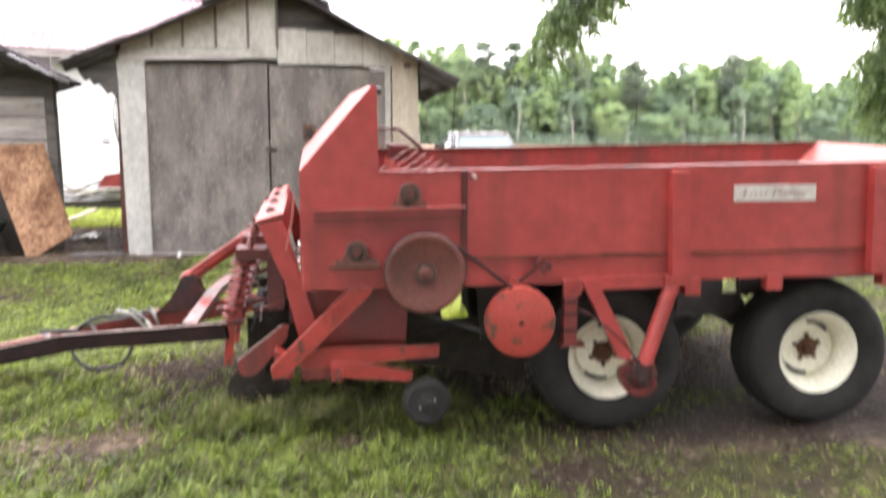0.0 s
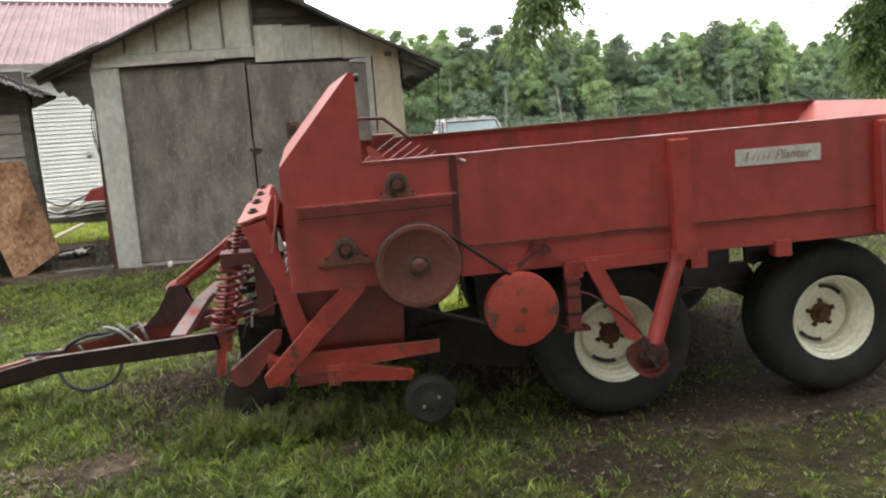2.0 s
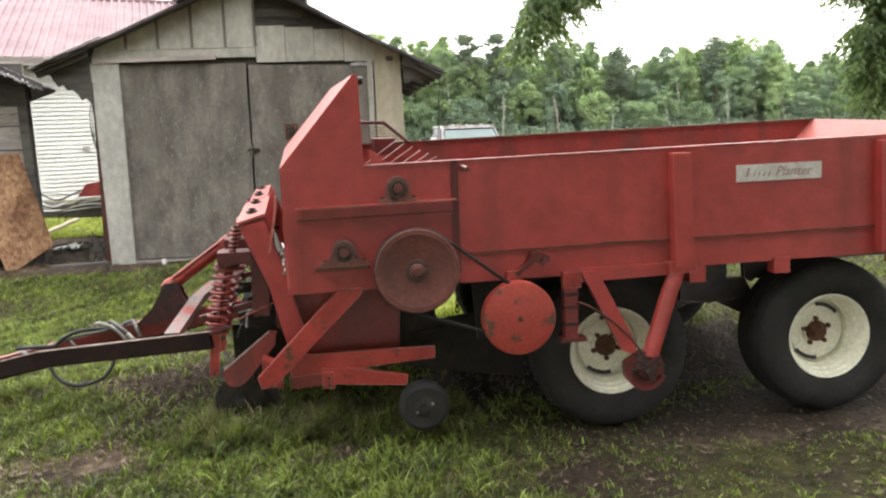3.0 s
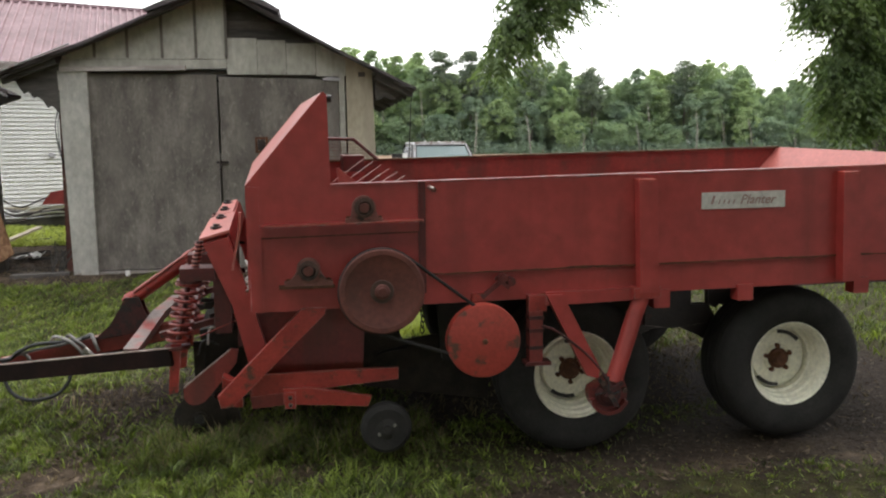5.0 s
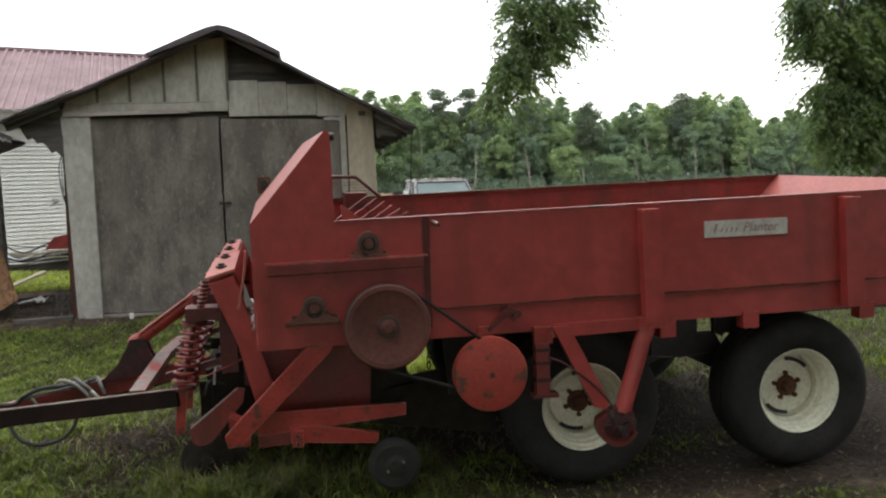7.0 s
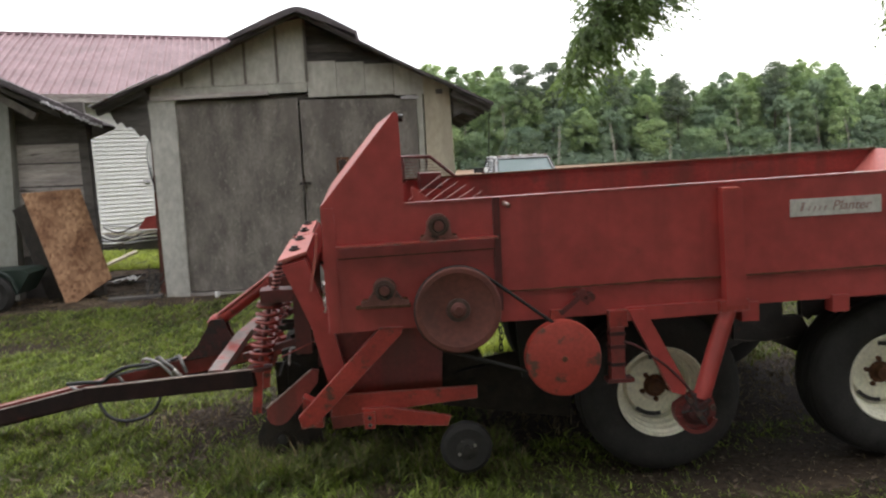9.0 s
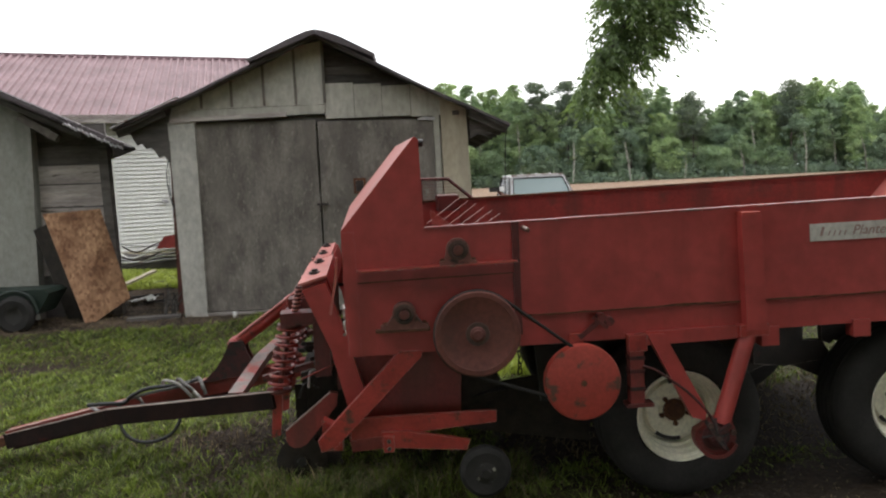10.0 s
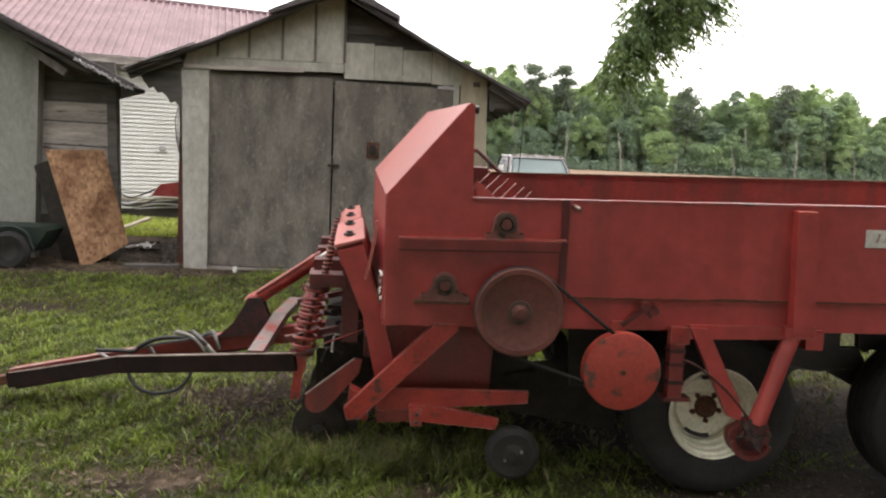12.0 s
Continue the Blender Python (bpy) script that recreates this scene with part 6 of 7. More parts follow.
def prism_x(bm, outline, x0, x1, taper=0.0):
    """An outline in y, z drawn across x; the upper points pull in by taper."""
    zs = [z for _, z in outline]
    lo_, hi_ = min(zs), max(zs)
    a = [bm.verts.new((x0 + taper * (z - lo_) / (hi_ - lo_), y, z)) for y, z in outline]
    b = [bm.verts.new((x1 - taper * (z - lo_) / (hi_ - lo_), y, z)) for y, z in outline]
    bm.faces.new(a)
    bm.faces.new(b[::-1])
    for i in range(len(a)):
        j = (i + 1) % len(a)
        bm.faces.new((a[i], b[i], b[j], a[j]))
    return bm


bm = B()
prism_x(bm, [(-2.35, 0.45), (-2.38, 0.75), (-2.30, 1.00), (-0.95, 1.10), (0.75, 1.10), (2.9, 1.08), (2.9, 0.5)], -0.95, 0.95)
body = truck_part("body", bm, TRUCK_PAINT, truck, bevel=0.03)
bm = B()
prism_x(bm, [(-0.92, 1.09), (-0.42, 1.66), (-0.30, 1.72), (0.55, 1.73), (0.66, 1.66), (0.76, 1.09)], -0.90, 0.90, 0.16)
cab = truck_part("cab", bm, TRUCK_PAINT, truck, bevel=0.025)
bm = B()
v = [bm.verts.new(p) for p in ((-0.83, -0.905, 1.13), (0.83, -0.905, 1.13), (0.71, -0.472, 1.645), (-0.71, -0.472, 1.645))]
bm.faces.new(v)
bmesh.ops.solidify(bm, geom=bm.faces[:], thickness=0.012)
truck_part("windscreen", bm, GLASS, cab, "windscreen, pale tint for its sky reflection")
bm = B()
corner = [(-0.85, -0.91, 1.12), (0.85, -0.91, 1.12), (0.725, -0.47, 1.66), (-0.725, -0.47, 1.66)]
tube(bm, corner + corner[:1], 0.022, 6)
truck_part("windscreen_frame", bm, TIN, cab, "white painted windscreen frame")
bm = B()
inner = [(-0.80, -0.915, 1.155), (0.80, -0.915, 1.155), (0.695, -0.50, 1.632), (-0.695, -0.50, 1.632)]
tube(bm, inner + inner[:1], 0.014, 6)
truck_part("gasket", bm, GREASE, cab, "black rubber windscreen gasket")
for x0 in (-0.62, 0.10):
    bm = B()
    beam(bm, (x0, -0.93, 1.165), (x0 + 0.48, -0.905, 1.20), 0.02, 0.02)
    truck_part("wiper", bm, GREASE, cab)
bm = B()
box(bm, -0.72, 0.72, -0.46, -0.34, 1.68, 1.735)
truck_part("visor", bm, surface("rust_flecked_white_paint", (0.34, 0.31, 0.28), (0.55, 0.53, 0.50), 4, (0.5, 0.7), 0, 0.05, 30, (0.13, 0.06, 0.035), 0.50, 6, soft=0.1), cab, "rust-flecked roof front", bevel=0.02)
for sx in (-1, 1):
    bm = B()
    v = [bm.verts.new((sx * p[0], p[1], p[2])) for p in ((0.90, -0.72, 1.14), (0.90, 0.60, 1.14), (0.79, 0.52, 1.60), (0.79, -0.36, 1.60))]
    bm.faces.new(v)
    bmesh.ops.solidify(bm, geom=bm.faces[:], thickness=0.012)
    truck_part("side_window", bm, SIDE_GLASS, cab, "dark side window")
    bm = B()
    tube(bm, [(sx * 0.915, -0.84, 1.10), (sx * 0.785, -0.385, 1.655), (sx * 0.775, 0.50, 1.675), (sx * 0.90, 0.74, 1.10)], 0.022, 6)
    truck_part("drip_rail", bm, GREASE, cab, "dark drip rail round the door")
    bm = B()
    beam(bm, (sx * 0.895, -0.62, 1.12), (sx * 0.80, -0.36, 1.60), 0.035, 0.03)
    truck_part("vent_bar", bm, TRUCK_PAINT, cab)
    bm = B()
    lathe(bm, (sx * 0.70, -2.36, 0.82), [(0, -0.03), (0.09, -0.03), (0.1, 0.0), (0.1, 0.04), (0, 0.04)], 20)
    truck_part("headlight", bm, TIN, truck, smooth=True)
    for y in (-1.5, 1.75):
        bm = B()
        lathe(bm, (sx * 0.86, y, 0.36), [(0, -0.1), (0.2, -0.1), (0.3, -0.11), (0.36, -0.08), (0.36, 0.08), (0.3, 0.11), (0.2, 0.1), (0, 0.1)], 28, "x")
        truck_part("wheel", bm, RUBBER, truck, smooth=True)
bm = B()
box(bm, -1.44, -1.19, -0.80, -0.70, 1.30, 1.42)
mirror = truck_part("mirror", bm, GREASE, truck, "dark door mirror on an arm", bevel=0.03)
# white chip that paints the mirror's bright highlight
bm = B()
box(bm, -1.16, -1.03, -0.82, -0.74, 1.31, 1.43)
truck_part("mirror_face", bm, WHITE_RAG, mirror, "white chip for the bright highlight on the mirror", bevel=0.02)
bm = B()
tube(bm, [(-0.90, -0.66, 1.16), (-1.06, -0.72, 1.20), (-1.22, -0.74, 1.33)], 0.045, 8)
truck_part("mirror_arm", bm, BEARING, mirror)
bm = B()
box(bm, -0.97, 0.97, -2.48, -2.36, 0.42, 0.58)
truck_part("bumper", bm, TIN, truck, "pale steel bumper", bevel=0.02)
bm = B()
box(bm, -0.55, 0.55, -2.40, -2.34, 0.68, 0.92)
truck_part("grille", bm, BLACK_STEEL, truck, bevel=0.01)
for k in range(5):
    bm = B()
    lathe(bm, (-0.4 + 0.2 * k, -0.30, 1.735), [(0, 0.022), (0.03, 0.018), (0.045, 0.0), (0, 0.0)], 8, "z")
    truck_part("roof_lamp", bm, RUST if k % 2 else TIN, cab)

# ---- far woods ----
def cards(centres, sizes, rnd, long=1.0, droop=None):
    """Small leaf-like folded quads at the given places, turned at random."""
    n = len(centres)
    u = rnd.normal(size=(n, 3))
    u /= np.linalg.norm(u, axis=1, keepdims=True)
    if droop is not None:
        u = u * (1 - droop) + np.array([0, 0, -1.0]) * droop
        u /= np.linalg.norm(u, axis=1, keepdims=True)
    w = np.cross(u, rnd.normal(size=(n, 3)))
    w /= np.linalg.norm(w, axis=1, keepdims=True)
    k = np.cross(u, w)
    u, w, k = u * sizes[:, None] * long, w * sizes[:, None], k * sizes[:, None] * 0.25
    v = np.stack([centres - u / 2, centres + w / 2 + k * 0.5, centres + u / 2, centres - w / 2 + k * 0.5], 1).reshape(-1, 3)
    f = np.arange(4 * n).reshape(-1, 4)
    return v, f


SKY_LINE = np.array([(-60, 16.0), (0, 17.0), (8, 18.5), (11.7, 18.1), (15.3, 16.2), (18, 19.7), (20.4, 17.2), (22.3, 14.4), (26.5, 14.6), (31, 15.0), (37, 15.9), (44.9, 16.0), (47.6, 16.4), (50.2, 14.5), (55.7, 12.1), (58.1, 12.3), (61, 15.6), (64.4, 15.8), (67.5, 14.3), (71, 15.2), (73, 15.4), (75.7, 16.5), (80, 17.2), (82.8, 15.2), (85.4, 11.6), (89, 11.6), (93, 13.0), (100, 13.6), (112, 14.0), (150, 15.0)])


def tufts(centre, radius, many, rnd):
    """Leaf clumps that face outwards round one lobe of a crown."""
    d = rnd.normal(size=(many, 3))
    d /= np.linalg.norm(d, axis=1, keepdims=True)
    p = centre + d * radius * rnd.uniform(0.45, 1.30, (many, 1)) * np.array([1.2, 1.0, 0.85])
    n = d + np.array([0, 0, 0.35]) + 0.95 * rnd.normal(size=(many, 3))
    n /= np.linalg.norm(n, axis=1, keepdims=True)
    return p, n


nr, hedge = np.random.default_rng(7), np.random.default_rng(9)
crowns, trunks = {"mid": ([], [], []), "light": ([], [], []), "dark": ([], [], [])}, []
for row, (yrow, shrink, spacing) in enumerate(((147, 0.62, 5.0), (151, 0.86, 4.0), (155, 1.0, 3.2), (160, 0.96, 3.6))):
    for x in np.arange(-30, 125, spacing):
        x = x + nr.uniform(-1.6, 1.6)
        y = yrow + nr.uniform(-2.0, 2.0)
        line = np.interp(x * 150 / y, SKY_LINE[:, 0], SKY_LINE[:, 1]) * y / 150
        h = 1.03 * line * (shrink * nr.uniform(0.55, 1.12) if row == 0 else shrink * nr.uniform(0.82, 1.06) if row == 1 else shrink * nr.uniform(0.95, 1.02))
        trunks.append((x, y, h))
        odds = (0.20, 0.66) if row == 0 else (0.28, 0.82) if row == 1 else (0.34, 0.90)
        if x * 150 / y < 23:
            odds = (0.75, 0.96)
        pick = nr.uniform()
        tone = "light" if pick < odds[0] else "mid" if pick < odds[1] else "dark"
        leaf_places, leaf_faces, leaf_sizes = crowns[tone]
        girth = nr.uniform(0.8, 1.35)
        foot = nr.uniform(0.10, 0.30) if row == 0 else nr.uniform(0.16, 0.42)
        peak = nr.uniform(0.35, 0.55)
        for k in range(70 if row < 3 else 40):
            t = foot + (1 - foot) * nr.uniform(0, 1) ** 0.8 if k > 12 else nr.uniform(0.76, 1.0)
            r = nr.uniform(0.32, 0.85) * (1.15 - 0.45 * t) * girth
            c_z = min(t * h, h - 0.8 * r)
            u = (t - peak) / ((1.02 - peak) if t > peak else (peak + 0.12))
            wide = 3.2 * girth * max(0.05, 1 - abs(u) ** 3.2) * nr.uniform(0.05, 1.0) ** 0.6
            a = nr.uniform(0, 2 * math.pi)
            p, n = tufts(np.array([x + wide * math.cos(a), y + 0.7 * wide * math.sin(a), c_z]), r, int(120 * r * r) + 20, nr)
            leaf_places.append(p)
            leaf_faces.append(n)
            leaf_sizes.append(nr.uniform(0.16, 0.36, len(p)))
        leaf_places, leaf_faces, leaf_sizes = crowns["dark"]
        if row >= 2:
            many = 120
            leaf_places.append(np.stack([x + nr.uniform(-2.6, 2.6, many), y + 2 + nr.uniform(-0.5, 0.5, many), nr.uniform(0.2, 0.82 * h, many)], 1))
            leaf_faces.append(np.array([0, -1.0, 0.2]) + 0.3 * nr.normal(size=(many, 3)))
            leaf_sizes.append(nr.uniform(1.2, 2.0, many))
        if row == 0:
            many = 340
            leaf_places.append(np.stack([x + hedge.uniform(-2.9, 2.9, many), y - 1.0 + hedge.normal(0, 0.8, many), hedge.uniform(0.0, 2.4, many) * hedge.uniform(0.3, 1.0, many)], 1))
            leaf_faces.append(np.array([0, -0.8, 0.5]) + 0.5 * hedge.normal(size=(many, 3)))
            leaf_sizes.append(hedge.uniform(0.22, 0.50, many))


def facing(centres, normals, sizes, rnd):
    """Four-cornered leaf clumps that lie square to the given normals."""
    n = normals / np.linalg.norm(normals, axis=1, keepdims=True)
    u = np.cross(n, rnd.normal(size=n.shape))
    u /= np.linalg.norm(u, axis=1, keepdims=True)
    w = np.cross(n, u) * sizes[:, None] * 0.5
    u = u * sizes[:, None] * 0.62
    k = n * sizes[:, None] * 0.14
    v = np.stack([centres - u - k, centres + w + k, centres + u - k, centres - w + k], 1).reshape(-1, 3)
    return v, np.arange(4 * len(centres)).reshape(-1, 4)


woods = thing("far_woods", 40, 150, 0, "mixed green woodland edge along the far side of the field", "woods", "", "stuff")
for tone, mt, word in (("mid", WOODS, "dense leaf clumps in haze-tinted mid green"), ("light", WOODS_LIGHT, "young leaf clumps in haze-tinted yellow green"), ("dark", WOODS_DARK, "leaf clumps in haze-tinted deep blue green")):
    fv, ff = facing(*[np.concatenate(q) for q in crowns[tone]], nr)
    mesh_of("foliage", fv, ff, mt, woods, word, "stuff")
bm = B()
for i, (x, y, h) in enumerate(trunks):
    if y < 153.5 and i % 2 == 0:
        lean_x = 0.4 * math.sin(i * 1.7)
        tube(bm, [(x, y - 2.6, -0.3), (x + lean_x, y - 2.4, h * 0.42), (x + 1.5 * lean_x, y - 1.2, h * 0.75)], 0.11, 5, 0.05)
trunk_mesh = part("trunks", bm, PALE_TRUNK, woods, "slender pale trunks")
tagged(trunk_mesh, "", "", "", "stuff")
# pines that stand above the woods
def pine(x, y, h, seed):
    tree = thing("pine_tree", x, y, 0, "tall dark pine rising above the woodland edge", "tree", "pines over the woods")
    r = np.random.default_rng(seed)
    bm = B()
    tube(bm, [(x, y, -0.2), (x + 0.2, y, h * 0.5), (x + 0.1, y, h)], 0.22, 6, 0.05)
    part("trunk", bm, BARK, tree)
    pl, sz = [], []
    for k in range(36):
        t = 0.52 + 0.47 * (k + r.uniform(0, 1)) / 36
        reach = 2.4 * math.sqrt(max(0.03, 1 - ((t - 0.72) / 0.29) ** 2)) * r.uniform(0.35, 1.0)
        a = r.uniform(0, 2 * math.pi)
        c = np.array([x + reach * math.cos(a), y + reach * math.sin(a), t * h + 0.15 * r.normal()])
        n = 130
        d = r.normal(size=(n, 3))
        pl.append(c + d * np.array([0.72, 0.72, 0.30]) * r.uniform(0.6, 1.1))
        sz.append(r.uniform(0.16, 0.34, n))
    pv, pf = cards(np.concatenate(pl), np.concatenate(sz), r, 1.6)
    mesh_of("crown", pv, pf, PINE, tree, "", "")


for i, (x, y, h) in enumerate(((24.4, 150, 18.4), (29.6, 150, 18.5), (70.6, 150, 16.8), (52.5, 150, 15.1), (41.0, 150, 15.9))):
    pine(x, y, h, 30 + i)

# ---- pecan tree by the machine ----
pecan = thing("pecan_tree", 9.6, 8.2, -0.1, "large pecan tree with drooping leafy branches over the yard", "tree")
rnd = np.random.default_rng(11)
bm = B()
tube(bm, curve([(9.7, 8.2, -0.2), (9.6, 8.15, 1.2), (9.4, 8.0, 2.8), (9.3, 7.9, 4.6)], 5), 0.34, 14, 0.22)
part("trunk", bm, BARK, pecan, "rough grey-brown trunk", smooth=True)
PECAN_LIMBS = [
    [(9.35, 7.95, 4.3), (8.3, 7.6, 5.6), (6.9, 7.3, 6.2), (5.7, 7.2, 5.6), (4.8, 7.15, 4.7), (4.1, 7.1, 3.95), (3.55, 7.1, 3.3), (3.25, 7.05, 2.75)],
    [(9.35, 7.95, 4.1), (8.7, 7.2, 4.9), (8.2, 6.8, 4.7), (7.8, 6.6, 4.0), (7.5, 6.5, 3.1)],
    [(9.4, 8.0, 3.4), (8.9, 7.4, 3.8), (8.4, 7.0, 3.4), (8.0, 6.8, 2.7), (7.8, 6.7, 2.2)],
    [(9.3, 7.9, 4.6), (9.2, 7.6, 6.0), (8.6, 7.2, 7.2), (7.6, 6.8, 7.8)],
    [(9.3, 7.9, 4.6), (9.8, 8.5, 6.2), (10.4, 9.2, 7.6)],
    [(9.3, 7.9, 4.4), (10.2, 7.0, 5.6), (10.9, 6.0, 5.8)],
    [(8.3, 7.6, 5.6), (7.2, 7.8, 6.9), (6.0, 7.6, 7.4), (5.2, 7.4, 7.2)],
]
for pts in PECAN_LIMBS:
    bm = B()
    tube(bm, curve(pts, 5), 0.11, 8, 0.018)
    part("limb", bm, BARK, pecan, smooth=True)


def pecan_leaves(zones, seed, shift, thick):
    """Compound leaves: drooping stalks with pairs of narrow leaflets, in zones (centre, spread, how many)."""
    r = np.random.default_rng(seed)
    verts, twigs = [], []
    for c, spread, many in zones:
        many = int(many * thick)
        ball = r.normal(size=(many, 3))
        ball *= r.uniform(0, 1, (many, 1)) ** 0.45 / np.linalg.norm(ball, axis=1, keepdims=True)
        base = np.array(c) + np.array(shift) + ball * np.array(spread)
        for b in base:
            a = r.uniform(0, 2 * math.pi)
            out = np.array([math.cos(a), math.sin(a), 0.0])
            length = r.uniform(0.20, 0.36)
            side = np.array([-math.sin(a), math.cos(a), 0.0])
            fall = r.uniform(0.6, 1.7)
            for k in range(8):
                t = (k + 1) / 8
                p = b + out * length * t - np.array([0, 0, 1.0]) * fall * length * t * t
                for sgn in (-1, 1) if k < 7 else (0,):
                    d = side * sgn * 0.8 + out * (0.5 + (sgn == 0)) - np.array([0, 0, r.uniform(0.5, 1.5)])
                    d /= np.linalg.norm(d)
                    ln, wd = r.uniform(0.08, 0.135), r.uniform(0.022, 0.036)
                    n = np.cross(d, r.normal(size=3))
                    n /= np.linalg.norm(n)
                    verts += [p, p + d * ln * 0.45 + n * wd * 0.5, p + d * ln, p + d * ln * 0.45 - n * wd * 0.5]
            twigs.append((b, b + out * length - np.array([0, 0, fall * length])))
    return np.array(verts), twigs


ZONE_A = [((3.14, 7.05, 2.52), (0.17, 0.25, 0.09), 40), ((3.30, 7.1, 2.76), (0.17, 0.3, 0.12), 50), ((3.52, 7.1, 2.72), (0.10, 0.2, 0.12), 18), ((3.30, 7.1, 2.98), (0.14, 0.3, 0.10), 34), ((3.52, 7.1, 3.05), (0.20, 0.3, 0.13), 52), ((3.80, 7.1, 3.10), (0.15, 0.3, 0.08), 30), ((3.62, 7.15, 3.34), (0.26, 0.35, 0.15), 70), ((4.02, 7.1, 3.30), (0.20, 0.3, 0.11), 44), ((4.28, 7.1, 3.44), (0.13, 0.25, 0.08), 20), ((3.92, 7.1, 3.62), (0.30, 0.35, 0.15), 80), ((4.30, 7.1, 3.66), (0.16, 0.3, 0.10), 30), ((3.46, 7.1, 3.68), (0.16, 0.3, 0.14), 40), ((3.75, 7.2, 4.0), (0.40, 0.4, 0.2), 80), ((4.3, 7.2, 4.1), (0.40, 0.4, 0.2), 80), ((4.7, 7.2, 4.6), (0.4, 0.4, 0.3), 80), ((5.6, 7.2, 5.4), (0.45, 0.45, 0.35), 70)]
ZONE_B = [((7.20, 6.7, 3.66), (0.24, 0.3, 0.14), 50), ((7.32, 6.7, 3.42), (0.26, 0.35, 0.16), 60), ((7.30, 6.7, 3.16), (0.20, 0.35, 0.14), 46), ((7.55, 6.7, 3.25), (0.3, 0.35, 0.2), 90), ((7.85, 6.7, 3.35), (0.3, 0.4, 0.3), 120), ((7.9, 6.7, 2.85), (0.30, 0.4, 0.25), 110), ((7.52, 6.7, 2.50), (0.22, 0.3, 0.12), 56), ((7.62, 6.7, 2.20), (0.22, 0.3, 0.16), 64), ((7.68, 6.7, 1.85), (0.20, 0.3, 0.14), 56), ((7.95, 6.75, 2.35), (0.3, 0.35, 0.25), 110), ((8.0, 6.75, 1.85), (0.28, 0.35, 0.22), 90), ((8.35, 6.8, 2.9), (0.35, 0.4, 0.6), 200), ((8.45, 6.8, 2.0), (0.35, 0.4, 0.4), 130), ((7.9, 6.7, 4.1), (0.5, 0.4, 0.4), 150), ((8.6, 6.9, 3.9), (0.5, 0.4, 0.5), 150)]
ZONE_C = [((8.6, 7.2, 7.0), (1.9, 1.7, 1.3), 330), ((10.4, 9.0, 7.2), (2.0, 1.9, 1.5), 300), ((10.8, 6.2, 5.8), (1.7, 1.7, 1.3), 280), ((6.2, 7.6, 7.2), (1.7, 1.3, 0.8), 220), ((7.4, 7.2, 6.2), (1.3, 1.1, 0.8), 200)]
for zones, seed, shift, thick in ((ZONE_A, 51, (0, 0, 0.05), 1.15), (ZONE_B, 52, (0.05, 0, 0.05), 1.7), (ZONE_C, 53, (0, 0, 0), 1.0)):
    lv, twigs = pecan_leaves(zones, seed, shift, thick)
    mesh_of("leaves", lv, np.arange(len(lv)).reshape(-1, 4), LEAF, pecan, "narrow drooping green leaflets", "stuff")

# ---- grass ----
def blades(many, x0, x1, y0, y1, tall, wide, seed, bias=1.0, floor=0.0):
    """Curved grass blades on the lawn, fewer where the earth is bare."""
    r = np.random.default_rng(seed)
    x, y = r.uniform(x0, x1, many), r.uniform(y0, y1, many)
    patch = 0.5 + 0.5 * np.sin(2.3 * x + 1.1 * np.sin(1.9 * y)) * np.cos(2.9 * y + 0.7 * x)
    speck = 0.5 + 0.5 * np.sin(13.1 * x + 3 * np.sin(9.7 * y)) * np.sin(11.3 * y + 2.5 * np.sin(8.3 * x))
    keep = r.uniform(size=many) < np.clip((1 - 1.25 * bare(x, y)) * (0.40 + 0.6 * patch) * (0.35 + 1.1 * speck), floor, 1) * bias
    keep &= r.uniform(size=many) > 0.42 * step(0.3, 1.0, x) * (1 - step(0.3, 0.7, y))
    x, y = x[keep], y[keep]
    # tufts: pull blades towards loose centres
    cx, cy = np.round(x / 0.09) * 0.09, np.round(y / 0.09) * 0.09
    jit = 0.5 + 0.5 * np.sin(cx * 91.7 + cy * 57.3)
    x, y = x + (cx - x) * 0.45 * jit + 0.02 * np.sin(cy * 77), y + (cy - y) * 0.45 * jit + 0.02 * np.sin(cx * 83)
    n = len(x)
    worn = 1 - 0.42 * step(0.8, 1.8, x) * (1 - step(0.3, 0.8, y))
    h = r.uniform(0.45, 1.0, n) * tall * (0.7 + 0.6 * jit) * (0.75 + 0.5 * patch[keep]) * worn
    a, l = r.uniform(0, 2 * math.pi, n), r.uniform(0.2, 1.5, n) * h
    dx, dy = np.cos(a), np.sin(a)
    b = r.uniform(0, math.pi, n)
    sx, sy = np.cos(b) * wide / 2, np.sin(b) * wide / 2
    z = height(x, y) - 0.008
    p = lambda fx, fz, s: np.stack([x + dx * l * fx + sx * s, y + dy * l * fx + sy * s, z + h * fz], 1)  # noqa: E731
    v = np.stack([p(0, 0, -1), p(0, 0, 1), p(0.35, 0.62, -0.8), p(0.35, 0.62, 0.8), p(1.0, 0.95, 0)], 1).reshape(-1, 3)
    i = np.arange(n)[:, None] * 5
    tri = np.concatenate([i + np.array([[0, 1, 3]]), i + np.array([[0, 3, 2]]), i + np.array([[2, 3, 4]])])
    return v, tri


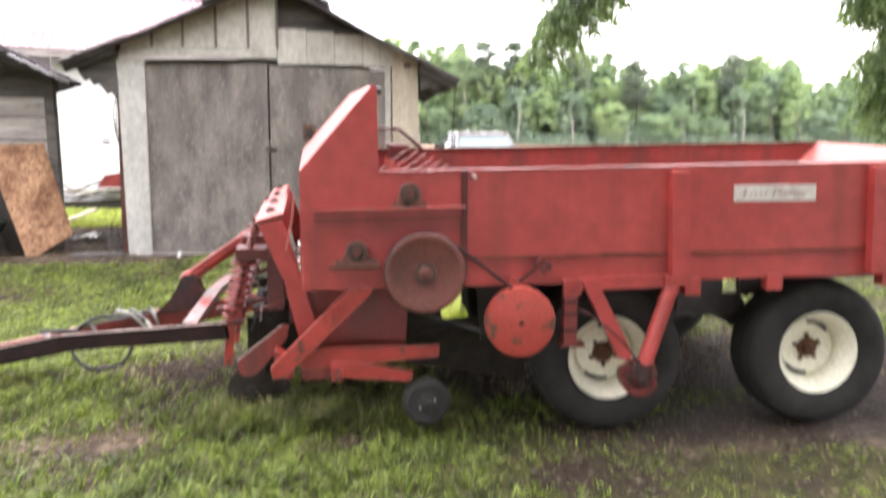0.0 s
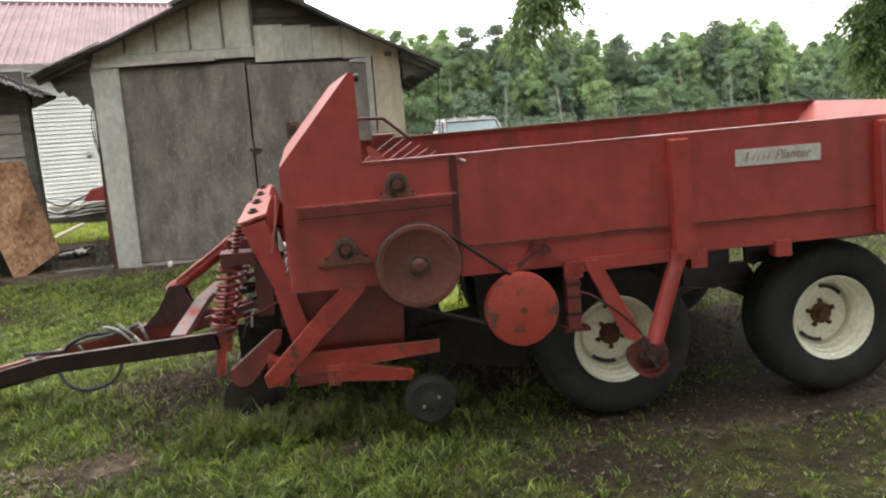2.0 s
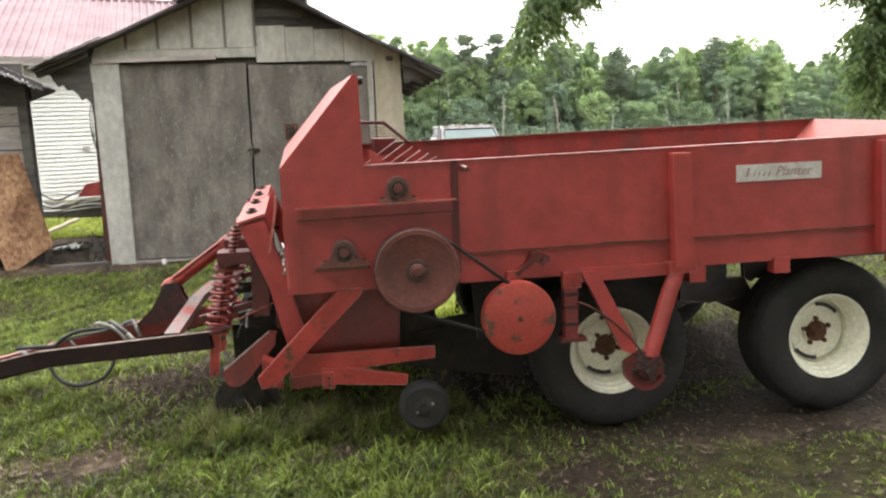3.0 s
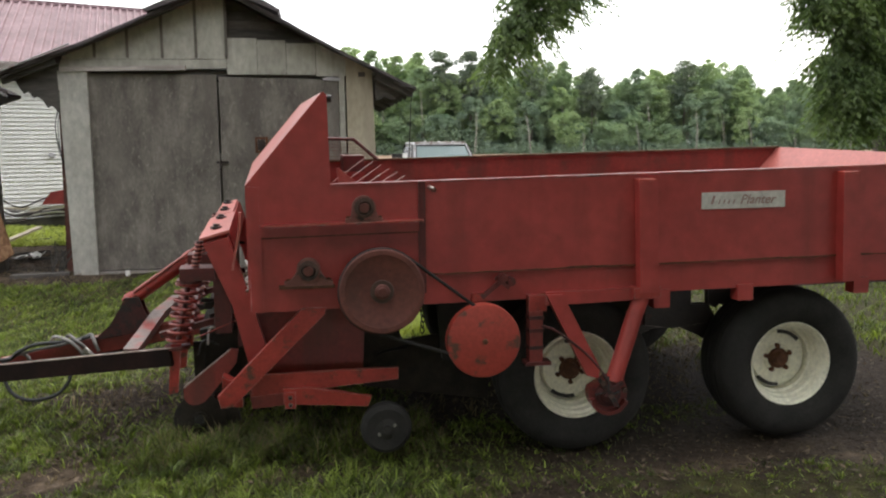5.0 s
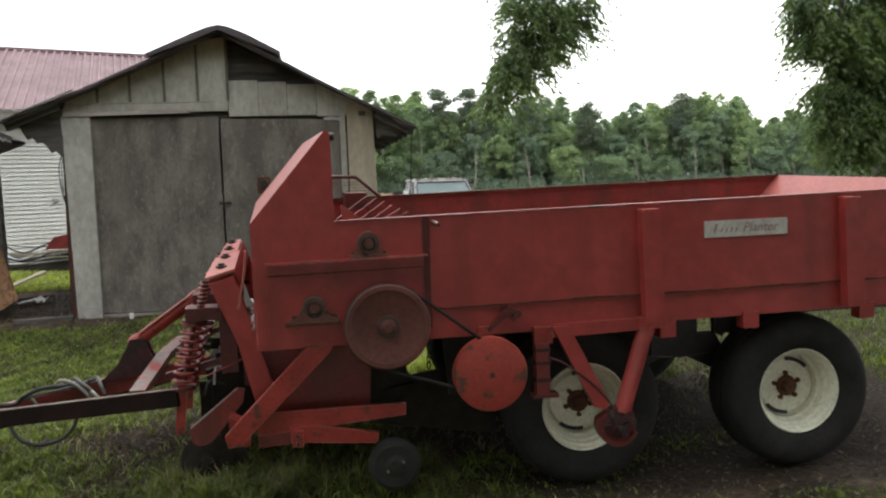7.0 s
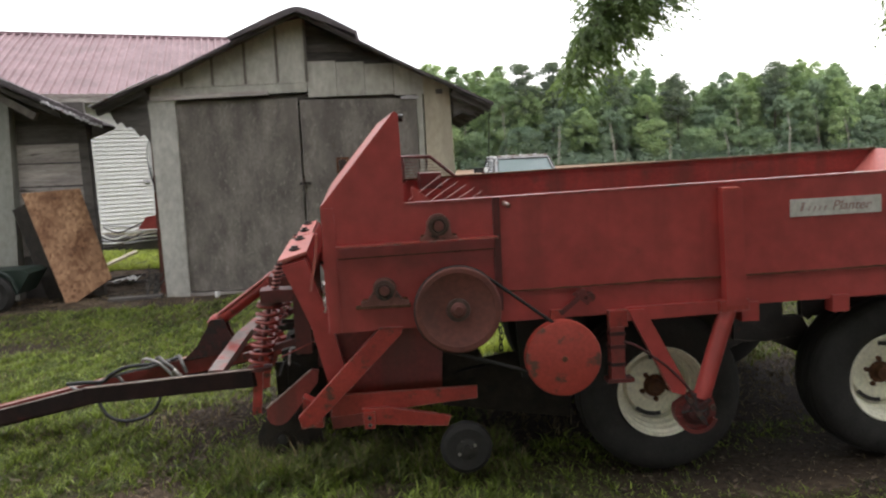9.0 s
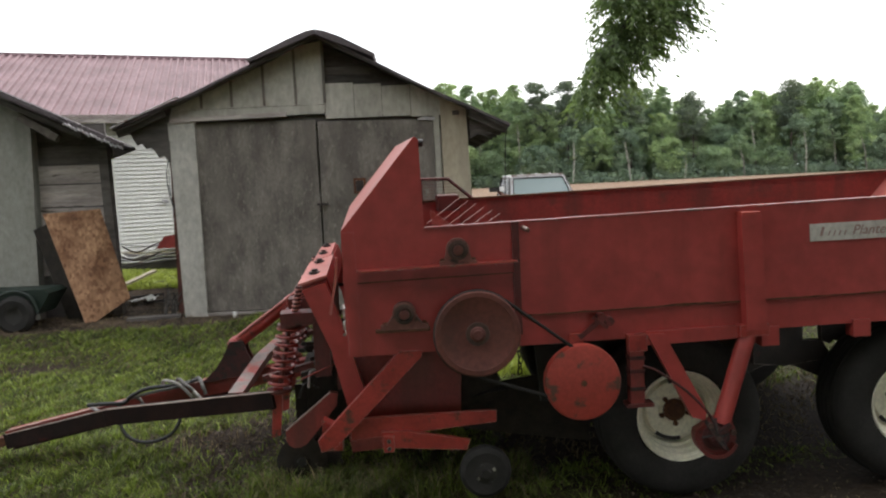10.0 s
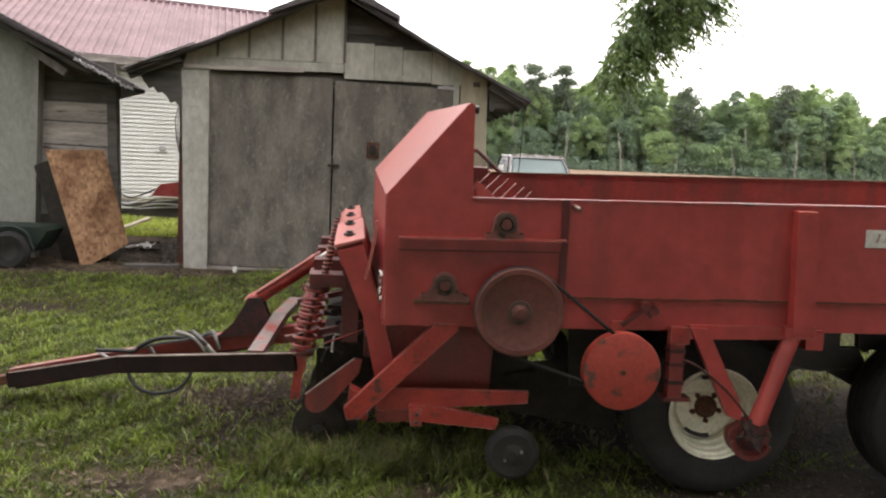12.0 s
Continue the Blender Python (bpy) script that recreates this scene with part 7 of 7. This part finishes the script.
lawn = thing("grass", 0.5, 1.0, 0.0, "uneven green lawn grass with tufts and thin bare patches", "grass", "", "stuff")
for args, mt, word in (
    ((260000, -1.6, 3.6, -1.25, 0.9, 0.056, 0.0056, 61, 0.8), GRASS, "short green blades"),
    ((190000, -3.4, 2.2, 0.9, 3.4, 0.052, 0.0060, 62, 0.8), GRASS, "short green blades"),
    ((150000, -5.0, 2.0, 3.4, 6.0, 0.050, 0.0068, 63, 0.85), GRASS, "short green blades"),
    ((40000, -6.0, 9.0, 6.0, 13.5, 0.10, 0.018, 64), GRASS, "longer green blades by the field"),
    ((16000, -1.6, 3.6, -1.25, 0.9, 0.072, 0.0078, 71, 0.8), TIPS, "bright longer blades"),
    ((26000, -3.4, 2.2, 0.9, 3.4, 0.070, 0.0072, 72, 0.8), TIPS, "bright longer blades"),
    ((16000, -5.0, 2.0, 3.4, 6.0, 0.062, 0.0078, 73, 0.8), TIPS, "bright longer blades"),
    ((60000, -6.0, -2.0, 8.6, 13.2, 0.085, 0.022, 67, 1.0, 0.5), SUNLIT_GRASS, "longer blades behind the sheds, brightened for open light"),
    ((40000, 2.0, 8.5, 0.9, 7.0, 0.085, 0.011, 66), GRASS, "short green blades"),
    ((90000, -6.0, 6.5, -6.5, -1.25, 0.058, 0.011, 92, 0.85), GRASS, "short green blades"),
    ((40000, -6.0, -1.6, -1.25, 0.9, 0.056, 0.009, 93, 0.8), GRASS, "short green blades"),
    ((20000, -6.0, 6.5, -6.5, -1.25, 0.045, 0.011, 94, 0.8, 0.2), DRY, "scattered dry blades"),
    ((2600, 1.15, 1.85, 2.5, 3.4, 0.17, 0.013, 91, 1.0, 0.6), SUNLIT_GRASS, "bright weeds beyond the machine"),
    ((11000, -0.1, 1.35, 0.12, 0.62, 0.100, 0.0050, 81, 1.0, 0.4), GRASS, "tall blades round the openers"),
    ((3500, -0.1, 1.35, 0.10, 0.62, 0.115, 0.0042, 82, 1.0, 0.4), DRY, "tall dry blades round the openers"),
    ((120000, -2.6, 4.0, -1.25, 3.4, 0.042, 0.0066, 65, 0.8, 0.20), DRY, "scattered dry blades"),
    ((50000, -5.0, 2.0, 3.4, 6.0, 0.042, 0.0075, 68, 0.6, 0.15), DRY, "scattered dry blades"),
):
    bv, bt = blades(*args)
    mesh_of("blades", bv, bt, mt, lawn, word, "stuff")

# ---- unseen trees added behind the camera to hold back skylight ----
rear = thing("unseen_trees", 0, -16, 0, "unseen trees added behind the viewpoint to hold back skylight", "woods", "", "stuff")
nr = np.random.default_rng(19)
places, sizes = [], []
bm = B()
for x, y, h in ((-5.0, -8.0, 10), (4.2, -6.0, 11), (0.4, -10.0, 13), (6.5, -8.5, 12), (-7.0, -9.0, 12), (-16, -9, 11), (-11, -12, 13), (-6, -13, 14), (-1.5, -14, 15), (3.5, -13.5, 14), (8, -12.5, 15), (12.5, -11, 13), (16, -7, 12), (18, -2, 12), (-19, -4, 11)):
    tube(bm, [(x, y, -0.2), (x + 0.2, y, h * 0.4), (x, y, h * 0.8)], 0.3, 7, 0.1)
    n = 9000
    d = nr.normal(size=(n, 3))
    d *= (nr.uniform(0, 1, (n, 1)) ** 0.35) / np.linalg.norm(d, axis=1, keepdims=True)
    places.append(np.array([x, y, 0.58 * h]) + d * np.array([3.4, 3.0, 0.46 * h]))
    sizes.append(nr.uniform(0.12, 0.28, n))
tagged(part("trunks", bm, BARK, rear), "", "", "", "stuff")
rv, rf = cards(np.concatenate(places), np.concatenate(sizes), nr, 1.4)
mesh_of("foliage", rv, rf, LEAF, rear, "leafy green crowns", "stuff")

# ---- dead leaves and straw on the bare earth ----
litter = thing("leaf_litter", -0.4, 0.3, 0.0, "brown dead leaves and straw scattered over bare earth", "litter", "", "stuff")
nr = np.random.default_rng(77)
lx, ly = np.concatenate([nr.uniform(-2.4, 4.6, 26000), nr.uniform(-4.8, -1.2, 16000)]), np.concatenate([nr.uniform(-1.2, 2.6, 26000), nr.uniform(5.0, 9.8, 16000)])
ok = nr.uniform(size=len(lx)) < np.clip(bare(lx, ly) * 1.3 - 0.05, 0.12, 0.75) * (1 - 0.75 * step(0.8, 1.4, lx))
lx, ly = lx[ok], ly[ok]
lv, lf = cards(np.stack([lx, ly, height(lx, ly) + nr.uniform(0.004, 0.02, len(lx))], 1), nr.uniform(0.006, 0.022, len(lx)), nr, 2.6)
lv = lv.reshape(-1, 4, 3)
mid = lv.mean(1, keepdims=True)
lv = mid + (lv - mid) * np.array([1, 1, 0.35])
mesh_of("leaves", lv.reshape(-1, 3), lf, surface("dead_leaf", (0.055, 0.037, 0.025), (0.17, 0.122, 0.080), 3, (0.7, 0.9), 0, 0.0, 20, None, vary=0.45), litter, "dry brown scraps", "stuff")
